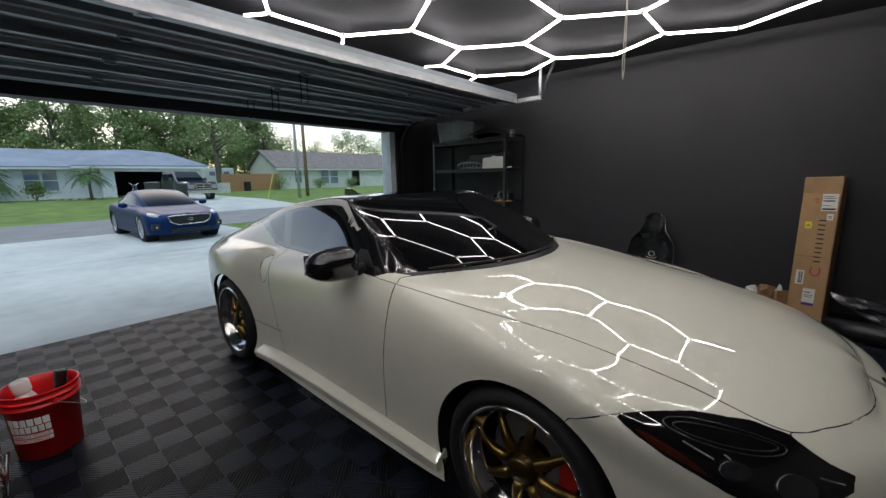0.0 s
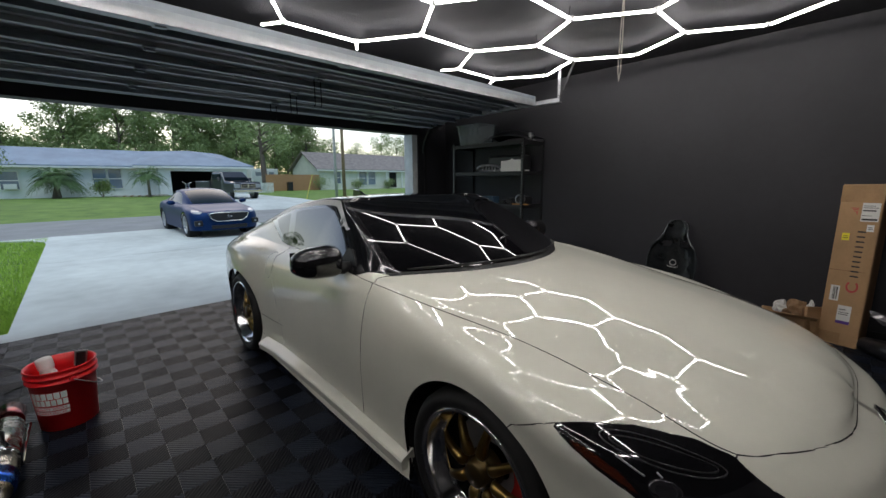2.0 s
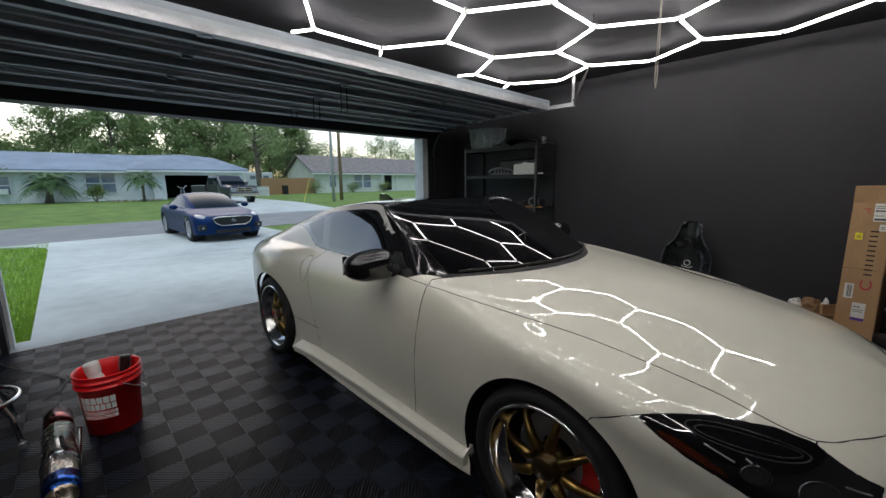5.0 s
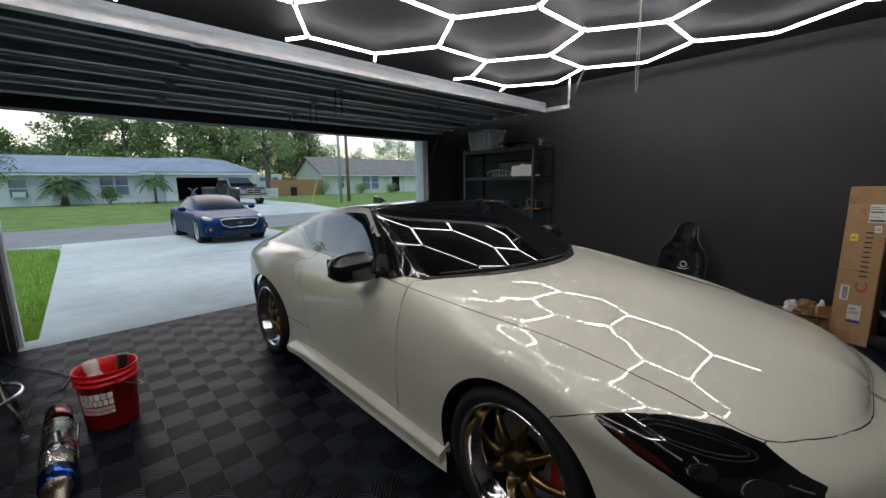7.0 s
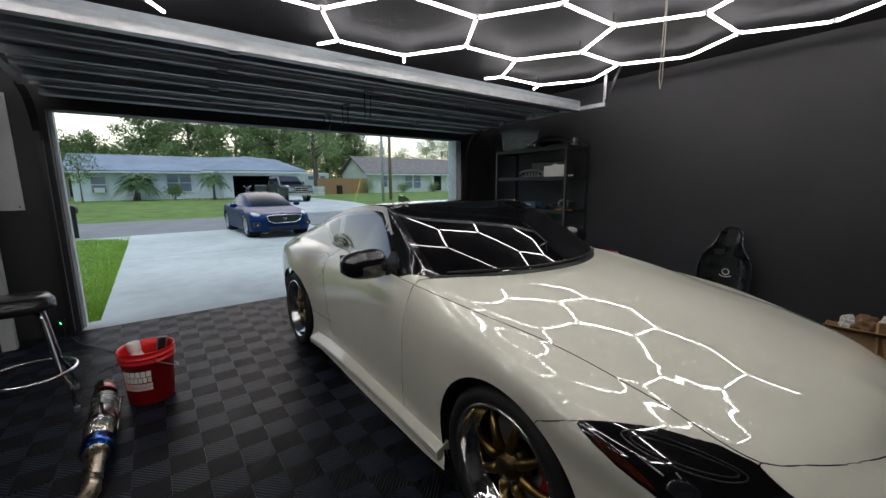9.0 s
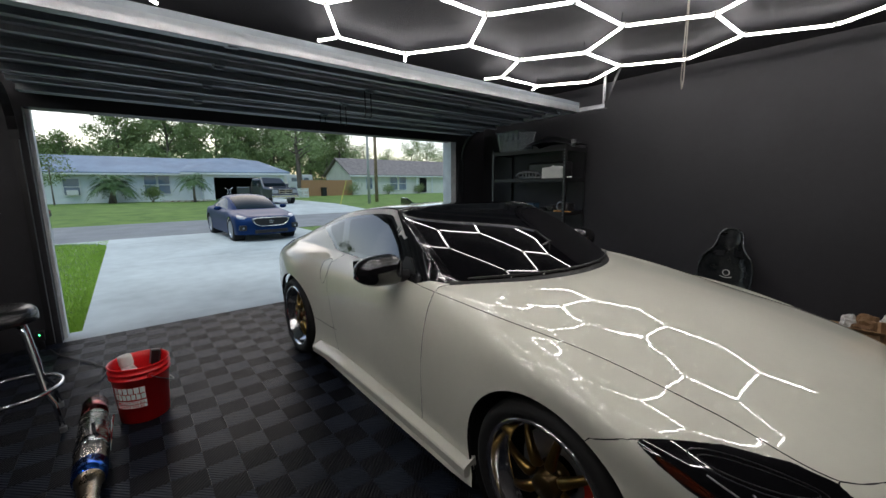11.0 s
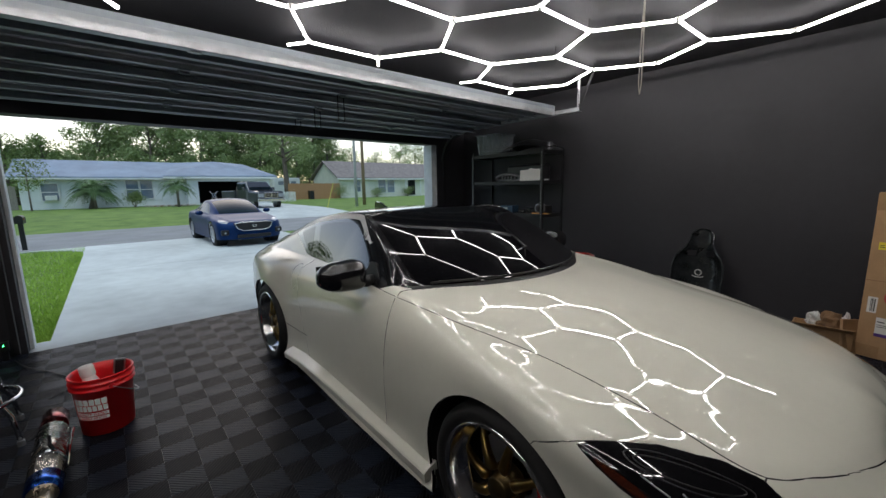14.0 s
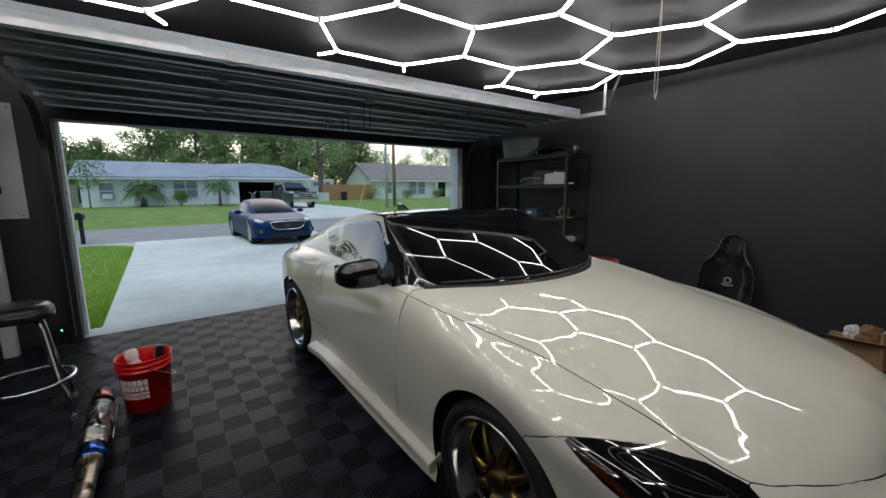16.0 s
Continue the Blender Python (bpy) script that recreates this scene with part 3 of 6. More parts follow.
part("body", bm, M_BLACKTRIM, wb)
part("lid", boxes((-0.3, -0.3, 1.0, 0.3, 0.3, 1.06), bevel=0.02), M_BLACKTRIM, wb)
ctr = thing("camper_trailer", pose(-56, 20.8, land(-56, 20.8)), "white box-shaped camper trailer behind the cedar fence", "trailer")
part("body", boxes((-1.1, -1.8, 0.55, 1.1, 1.8, 2.85), bevel=0.12), M_TRIMWHITE, ctr)
for y in (-1.2, 0.5):
    part("window", boxes((1.1, y, 1.9, 1.12, y + 0.7, 2.4)), M_GLASSDARK, ctr)
for y in (-0.5, 0.35):
    bm = bmesh.new()
    lathe(bm, [(0.2, -0.1), (0.32, -0.1), (0.34, 0), (0.32, 0.1), (0.2, 0.1)], 20, "x", m=Matrix.Translation((1.0, y, 0.34)), cap=True)
    part("wheel", bm, M_RUBBER, ctr)
part("drawbar", boxes((-0.06, 1.75, 0.5, 0.06, 2.9, 0.6)), M_STEEL, ctr)
structure("driveway_joint", boxes((-9.33, 0.97, -0.19, -9.29, 6.28, -0.052)), M_DARK, "dark sawn joint across the driveway", "joint")
# grass blades on the near lawn
rngG = random.Random(31)
gv, gf = [], []
for k in range(26000):
    x = DX - 0.3 - 9.4 * rngG.random() ** 1.6
    y = 0.93 - 4.2 * rngG.random() ** 1.5
    h, a = rngG.uniform(0.03, 0.075), rngG.uniform(0, math.tau)
    w = 0.006 + 0.004 * rngG.random()
    dx, dy = math.cos(a) * w, math.sin(a) * w
    lx, ly = rngG.uniform(-.03, .03), rngG.uniform(-.03, .03)
    n = len(gv)
    gv += [(x - dx, y - dy, -0.08), (x + dx, y + dy, -0.08), (x + lx, y + ly, -0.075 + h)]
    gf.append((n, n + 1, n + 2))
me = bpy.data.meshes.new("grass")
me.from_pydata(gv, [], gf)
me.materials.append(mat("grass_blades", (0.19, 0.38, 0.03), 0.6, vary=0.35, scale=2, second=(0.36, 0.55, 0.08), island=0.2))
tagged(new("grass", me), "short green grass beside the driveway", "grass", kind="stuff")
# ---- the white sports coupe ----
# Lines along the body from nose to tail: (forward of the front axle, out from the centre, height).
SILL = [(1.022, 0, 0.151), (0.97, 0.421, 0.151), (0.727, 0.803, 0.151), (0.374, 0.894, 0.161), (-0.008, 0.906, 0.161), (-0.41, 0.923, 0.13), (-0.76, 0.92, 0.125), (-1.159, 0.915, 0.125), (-1.607, 0.907, 0.13), (-2.104, 0.908, 0.146), (-2.552, 0.916, 0.171), (-3, 0.879, 0.201), (-3.398, 0.718, 0.251)]
ROCKER = [(1.042, 0, 0.299), (0.991, 0.44, 0.298), (0.74, 0.831, 0.318), (0.378, 0.914, 0.327), (-0.005, 0.93, 0.337), (-0.409, 0.899, 0.223), (-0.763, 0.887, 0.214), (-1.16, 0.877, 0.214), (-1.606, 0.871, 0.22), (-2.103, 0.879, 0.24), (-2.551, 0.926, 0.36), (-3, 0.889, 0.38), (-3.439, 0.738, 0.4)]
FLANK = [(1.019, 0, 0.497), (0.973, 0.439, 0.495), (0.726, 0.819, 0.503), (0.367, 0.916, 0.532), (0.006, 0.936, 0.634), (-0.397, 0.922, 0.596), (-0.75, 0.905, 0.548), (-1.15, 0.885, 0.558), (-1.6, 0.865, 0.578), (-2.1, 0.873, 0.598), (-2.55, 0.945, 0.618), (-3, 0.901, 0.618), (-3.45, 0.759, 0.618)]
SHOULDER = [(0.962, 0, 0.611), (0.924, 0.417, 0.611), (0.696, 0.796, 0.624), (0.324, 0.922, 0.714), (0.027, 0.918, 0.791), (-0.372, 0.903, 0.811), (-0.725, 0.895, 0.79), (-1.132, 0.868, 0.8), (-1.588, 0.838, 0.81), (-2.092, 0.838, 0.83), (-2.546, 0.897, 0.86), (-3, 0.874, 0.832), (-3.423, 0.742, 0.794)]
BELT = [(0.884, 0, 0.659), (0.858, 0.347, 0.666), (0.689, 0.652, 0.694), (0.405, 0.697, 0.769), (0.047, 0.724, 0.831), (-0.351, 0.804, 0.885), (-0.72, 0.836, 0.918), (-1.165, 0.816, 0.933), (-1.568, 0.772, 0.939), (-2.027, 0.742, 0.94), (-2.539, 0.735, 0.943), (-2.999, 0.727, 0.927), (-3.388, 0.624, 0.891)]
RAIL = [(0.874, 0, 0.674), (0.829, 0.269, 0.7), (0.649, 0.471, 0.736), (0.361, 0.548, 0.801), (0.03, 0.586, 0.868), (-0.382, 0.636, 0.908), (-0.73, 0.75, 0.936), (-1.0, 0.715, 1.108), (-1.345, 0.64, 1.28), (-2.018, 0.63, 1.228), (-2.538, 0.623, 1.109), (-3, 0.617, 0.987), (-3.39, 0.555, 0.899)]
CROWN = [(0.87, 0, 0.685), (0.798, 0.141, 0.726), (0.611, 0.254, 0.771), (0.335, 0.295, 0.834), (0.011, 0.311, 0.895), (-0.31, 0.4, 0.93), (-0.53, 0.5, 0.946), (-0.975, 0.45, 1.133), (-1.385, 0.4, 1.288), (-2.04, 0.36, 1.264), (-2.539, 0.32, 1.174), (-2.998, 0.332, 1.031), (-3.406, 0.303, 0.909)]
SPINE = [(0.871, 0, 0.694), (0.789, 0, 0.74), (0.597, 0, 0.79), (0.32, 0, 0.853), (-0.008, 0, 0.912), (-0.3, 0, 0.942), (-0.42, 0, 0.944), (-0.91, 0, 1.138), (-1.399, 0, 1.294), (-2.047, 0, 1.276), (-2.546, 0, 1.183), (-2.997, 0, 1.041), (-3.419, 0, 0.92)]


def hermite(p0, p1, m0, m1, t):
    t = t[:, None]
    return (2 * t ** 3 - 3 * t ** 2 + 1) * p0 + (t ** 3 - 2 * t ** 2 + t) * m0 + (-2 * t ** 3 + 3 * t ** 2) * p1 + (t ** 3 - t ** 2) * m1


def make_skin(lines, foot):
    """A body skin over its lines: u along it (0 nose), v from the sill (0) to the centre line; foot: the stations kinked on the upper lines."""
    lines = np.array(lines)
    nv, nu = lines.shape[:2]
    k0 = foot[0]
    for k in range(2, k0):          # hood: an even crown from the belt line to the middle
        belt, mid = lines[4, k], lines[7, k]
        for row, f in ((5, 0.77), (6, 0.42)):
            lines[row, k] = (mid[0] + (belt[0] - mid[0]) * f ** 2, belt[1] * f, mid[2] + (belt[2] - mid[2]) * f ** 2.1)
    bow = np.array((0.25, 0.5, 0.25))
    lines[6, k0:k0 + 3] = lines[7, k0:k0 + 3] + (lines[5, k0:k0 + 3] - lines[7, k0:k0 + 3]) * bow
    tang = []
    for row in range(nv):
        line = lines[row]
        m = np.zeros_like(line)
        m[1:-1] = (line[2:] - line[:-2]) / 2
        m[0] = (0, (line[1] - line[0])[1] * 1.25, 0)
        m[-1] = line[-1] - line[-2]
        left, right = m.copy(), m.copy()
        if row >= 5:
            for k in foot:
                left[k] = line[k] - line[k - 1]
                right[k] = (line[k + 1] - line[k]) * 1.05
        tang.append((left, right))

    def skin(u, v):
        u, v = np.clip(np.asarray(u, float), 0, nu - 1), np.clip(np.asarray(v, float), 0, nv - 1)
        i = np.minimum(u.astype(int), nu - 2)
        f = u - i
        rows = np.stack([hermite(lines[r][i], lines[r][i + 1], tang[r][1][i], tang[r][0][i + 1], f) for r in range(nv)])
        pane = (u >= k0) & (u <= k0 + 2)          # windscreen: even curves both ways
        g = (u - k0)[:, None]
        for r in (5, 7):
            a, b, c = lines[r, k0:k0 + 3]
            rows[r] = np.where(pane[:, None], a * (g - 1) * (g - 2) / 2 - b * g * (g - 2) + c * g * (g - 1) / 2, rows[r])
        rows[6] = np.where(pane[:, None], rows[7] + (rows[5] - rows[7]) * bow, rows[6])
        crease = np.clip((u - foot[0] + 0.2) / 0.8, 0, 1)[:, None]
        mid = np.zeros_like(rows)
        mid[1:-1] = (rows[2:] - rows[:-2]) / 2
        mid[0] = rows[1] - rows[0]
        mid[-1] = (rows[-1] - rows[-2]) * np.array((0, 1, 0))
        below, above = mid.copy(), mid.copy()
        below[4] = mid[4] * (1 - crease) + (rows[4] - rows[3]) * crease
        above[4] = mid[4] * (1 - crease) + (rows[5] - rows[4]) * crease
        ridge = np.maximum(0.7 * crease, 0.3)
        below[5] = mid[5] * (1 - ridge) + ridge * (rows[5] - rows[4])
        above[5] = mid[5] * (1 - ridge) + ridge * (rows[6] - rows[5])
        above[5] = np.where(pane[:, None], (rows[7] - rows[5]) * (1.0, 0.5, 1.0), above[5])
        j = np.minimum(v.astype(int), nv - 2)
        k = np.arange(len(u))
        return hermite(rows[j, k], rows[j + 1, k], above[j, k], below[j + 1, k], v - j)

    return skin, nu, nv


# outlines of the panels on the skin (u, v)
HOOD = [(0.0, 4.0), (0.5, 4.02), (1.2, 4.14), (1.7, 4.16), (2.08, 4.0), (6.0, 4.0), (6.0, 7.01), (0.0, 7.01)]
SCREEN = [(6.03, 5.12), (7.0, 5.12), (7.98, 5.12), (8.06, 6), (8.1, 7.01), (6.03, 7.01)]
SIDE_GLASS = [(6.72, 4.12), (7.1, 4.52), (7.5, 4.73), (8.0, 4.81), (8.93, 4.81), (8.74, 4.1)]
QUARTER = [(8.95, 4.12), (9.1, 4.79), (9.6, 4.72), (9.4, 4.42), (9.1, 4.15)]
WINDOW_TRIM = [(6.35, 4.02), (7.0, 4.58), (7.5, 4.82), (8.0, 4.87), (9.0, 4.87), (9.6, 4.80), (9.85, 4.74), (9.5, 4.38), (9.15, 4.07), (8.9, 4.03)]
ROOF_BLACK = [(6.05, 5.0), (6.38, 4.03), (7.0, 4.5), (7.5, 4.76), (8.0, 4.8), (9.0, 4.8), (9.3, 4.95), (9.6, 5.2), (10.3, 5.8), (10.6, 7.01), (8.0, 7.01), (7.95, 6), (7.8, 5.11), (7.0, 5.1), (6.03, 5.1)]
HEADLAMP = [(3.1, 3.02), (2.76, 3.6), (2.4, 3.93), (2.1, 3.96), (1.85, 3.58), (1.6, 3.17), (1.65, 2.9), (2.0, 2.6), (2.4, 2.55), (2.54, 2.66), (2.74, 2.75), (2.92, 2.87)]
DOOR = [(6.05, 0.98), (6.0, 3.0), (6.02, 4.0), (8.75, 4.0), (8.86, 3.2), (8.8, 2.3), (8.62, 1.6), (8.4, 0.98)]
BUMPER = [(0.0, -0.1), (0.0, 4.0), (0.5, 4.02), (1.2, 4.14), (1.7, 4.16), (2.08, 4.0), (2.1, 3.96), (2.76, 3.6), (3.1, 3.02), (3.6, 2.3), (3.5, -0.1)]
SKIRT = [(4.9, -0.1), (4.9, 0.98), (9.3, 0.98), (9.3, -0.1)]
BLADE = [(7.35, 4.77), (8.0, 4.88), (9.0, 4.88), (9.6, 4.81), (10.2, 4.72), (10.45, 4.86), (9.6, 4.96), (9.0, 5.0), (8.0, 4.99), (7.35, 4.83)]
FUEL = [(8.96 + 0.11 * math.cos(a * math.tau / 24), 2.97 + 0.56 * math.sin(a * math.tau / 24)) for a in range(24)]
AXLES, ARCH = ((-0.04, 0.318), (-2.59, 0.322)), 0.377


def inside(poly, u, v):
    c = np.zeros(u.shape, bool)
    for (x0, y0), (x1, y1) in zip(poly, poly[1:] + poly[:1]):
        hit = ((y0 > v) != (y1 > v))
        with np.errstate(divide="ignore", invalid="ignore"):
            c ^= hit & (u < (x1 - x0) * (v - y0) / (y1 - y0) + x0)
    return c


def pull(poly, u, v, au, av, done):
    """Bring the net's points that lie near an outline onto it."""
    best = np.full(u.shape, 9.0)
    bu, bv = u.copy(), v.copy()
    for (x0, y0), (x1, y1) in zip(poly, poly[1:] + poly[:1]):
        ex, ey = (x1 - x0) / au, (y1 - y0) / av
        t = np.clip((((u - x0) / au) * ex + ((v - y0) / av) * ey) / (ex * ex + ey * ey + 1e-9), 0, 1)
        qx, qy = x0 + t * (x1 - x0), y0 + t * (y1 - y0)
        d = np.hypot((u - qx) / au, (v - qy) / av)
        near = d < best
        best[near], bu[near], bv[near] = d[near], qx[near], qy[near]
    hit = (best < 0.6) & ~done
    u[hit], v[hit] = bu[hit], bv[hit]
    done |= hit


def car_body(car, paint, lines, foot, regions, axles, arch, looks, tags, au=0.055, av=0.085, tail=8.7):
    """The panels of a car, each a mesh of its own with drawn-in, folded edges, cut from one skin along their outlines."""
    skin, ns, nr = make_skin(lines, foot)
    us, vs = np.linspace(0, ns - 1, round((ns - 1) / au) + 1), np.linspace(0, nr - 1, round((nr - 1) / av) + 1)
    nu, nv = len(us), len(vs)
    u, v = [a.ravel().copy() for a in np.meshgrid(us, vs, indexing="ij")]
    done = np.zeros(u.shape, bool)
    P0 = skin(u, v)
    for ax, az in axles:          # wheel arches: move points inside the lip onto it
        dx, dz = P0[:, 0] - ax, P0[:, 2] - az
        r = np.hypot(dx, dz)
        low = (v < 4)
        near = low & (np.abs(r - arch) < 0.02 * au / 0.055)
        for _ in range(6):
            P = skin(u[near], v[near])
            Pu, Pv = skin(u[near] + 0.01, v[near]), skin(u[near], v[near] + 0.01)
            rr = lambda Q: np.hypot(Q[:, 0] - ax, Q[:, 2] - az)
            f, gu, gv = rr(P) - arch, (rr(Pu) - rr(P)) / 0.01, (rr(Pv) - rr(P)) / 0.01
            g2 = gu ** 2 + gv ** 2 + 1e-6
            u[near] -= f * gu / g2
            v[near] -= f * gv / g2
        done |= near
    for poly, _, _ in regions[::-1]:
        pull(poly, u, v, au, av, done)
    v = np.clip(v, 0, nr - 1)
    P = skin(u, v)
    du, dv = skin(u + 0.02, v) - skin(u - 0.02, v), skin(u, v + 0.02) - skin(u, v - 0.02)
    N = np.cross(du, dv)
    N /= np.linalg.norm(N, axis=1)[:, None] + 1e-9
    N[u < 0.03] = N[u < 0.03] * 0.2 + np.array((1.0, 0, 0.25))
    idx = np.arange(nu * nv).reshape(nu, nv)
    quads = np.stack([idx[:-1, :-1], idx[1:, :-1], idx[1:, 1:], idx[:-1, 1:]], -1).reshape(-1, 4)
    a, b, c, d = quads.T
    other = (done[b] & done[d]) & ~(done[a] & done[c])
    quads = np.where(other[:, None, None], np.stack([np.stack([a, b, d], -1), np.stack([b, c, d], -1)], 1), np.stack([np.stack([a, b, c], -1), np.stack([a, c, d], -1)], 1)).reshape(-1, 3)
    cu, cv = u[quads].mean(1), v[quads].mean(1)
    C = P[quads].mean(1)
    label = np.full(len(quads), "fender", object)
    label[cu > tail] = "quarter_panel"
    for poly, name, _ in regions:
        label[inside(poly, cu, cv)] = name
    for ax, az in axles:
        label[(np.hypot(C[:, 0] - ax, C[:, 2] - az) < arch) & (cv < 4)] = ""
    if np.dot(N[idx[nu // 2, nv // 3]], (0, 1, 0)) < 0:
        N = -N
    parts = {}
    for name, whole in [("fender", False), ("quarter_panel", False)] + list(dict.fromkeys((r[1], r[2]) for r in regions)):
        sides = ((-1, 1),) if whole else ((-1,), (1,))
        q = quads[label == name]
        for side in sides:
            verts, faces, normals, at = [], [], [], {}
            for s in side:
                for f in q:
                    row = []
                    for k in f:
                        key = (int(k), s if P[k, 1] > 1e-5 else 0)
                        if key not in at:
                            at[key] = len(verts)
                            verts.append((P[k, 0], s * P[k, 1], P[k, 2]))
                            n = N[k] * (1, s, 1)
                            normals.append(n if P[k, 1] > 1e-5 else n * (1, 0, 1))
                        row.append(at[key])
                    row = list(dict.fromkeys(row))
                    if len(row) > 2:
                        faces.append(row if s > 0 else row[::-1])
            if not verts:
                continue
            verts, normals = np.array(verts), np.array(normals)
            normals /= np.linalg.norm(normals, axis=1)[:, None] + 1e-9
            # panel edges: draw in a little for the gap, and fold a flange inwards
            count = {}
            for f in faces:
                for a, b in zip(f, f[1:] + f[:1]):
                    count[(min(a, b), max(a, b))] = count.get((min(a, b), max(a, b)), 0) + 1
            rim = [e for e in count if count[e] == 1]
            centre = {}
            for f in faces:
                for a in f:
                    centre.setdefault(a, []).append(verts[f].mean(0))
            moved = verts.copy()
            gap = 0.0024 if name in ("hood", "door", "fender", "front_bumper", "quarter_panel", "door_handle") else 0.0004
            for a in {k for e in rim for k in e}:
                d = np.mean(centre[a], 0) - verts[a]
                moved[a] = verts[a] + gap * d / (np.linalg.norm(d) + 1e-9)
            verts = moved
            base = len(verts)
            low = {}
            extra, en = [], []
            for a in sorted({k for e in rim for k in e}):
                low[a] = base + len(extra)
                extra.append(verts[a] - 0.014 * normals[a])
                en.append(normals[a])
            allv = np.vstack([verts, extra])
            for a, b in rim:
                faces.append([a, b, low[b], low[a]])
            me = bpy.data.meshes.new(name)
            me.from_pydata([tuple(p) for p in allv], [], faces)
            me.materials.append(looks.get(name, paint))
            me.materials.append(M_DARK)
            slots = np.zeros(len(faces), int)
            slots[len(faces) - len(rim):] = 1
            me.polygons.foreach_set("material_index", slots)
            me.shade_smooth()
            me.normals_split_custom_set_from_vertices([tuple(n) for n in np.vstack([normals, en])])
            ob = new(name, me)
            ob.parent = car
            if name in tags:
                ob["label"] = tags[name]
            parts.setdefault(name, []).append(ob)
    # dark structure behind the gaps and glass
    inner = P - 0.022 * N
    bad = (inner[:, 1] < 0)
    inner[bad, 1] = 0
    keep = quads[(label != "")]
    verts = np.vstack([inner * (1, -1, 1), inner])
    faces = [list(map(int, f)) for f in keep] + [list(map(int, f[::-1] + len(inner))) for f in keep]
    me = bpy.data.meshes.new("inner_structure")
    me.from_pydata([tuple(p) for p in verts], [], faces)
    me.materials.append(M_DARK)
    ob = new("inner_structure", me)
    ob.parent = car
    return parts



coupe = thing("sports_coupe", pose(-0.124, 3.40, 0), "pearl white two-door sports coupe with black roof and gold wheels", "car")
car_body(coupe, M_PAINT, (SILL, ROCKER, FLANK, SHOULDER, BELT, RAIL, CROWN, SPINE), (6,),
         ((HOOD, "hood", True), (BUMPER, "front_bumper", True), (DOOR, "door", False), (SKIRT, "side_skirt", False), (FUEL, "door_handle", False), (ROOF_BLACK, "roof", True),
          (WINDOW_TRIM, "window_trim", False), (BLADE, "roof_blade", False), (SIDE_GLASS, "side_window", False), (QUARTER, "quarter_window", False), (SCREEN, "windscreen", True), (HEADLAMP, "headlamp", False)),
         AXLES, ARCH,
         {"windscreen": M_GLASS, "side_window": M_SIDEGLASS, "quarter_window": M_SIDEGLASS, "roof": M_GLOSSBLACK, "window_trim": M_GLOSSBLACK, "roof_blade": M_BLADE, "headlamp": M_LAMPLENS},
         {"windscreen": "black tinted windscreen", "side_window": "tinted side window", "roof": "gloss black roof", "roof_blade": "satin silver strip along the roof edge", "headlamp": "dark smoked headlamp", "quarter_window": "small tinted rear side window"}, tail=8.2)


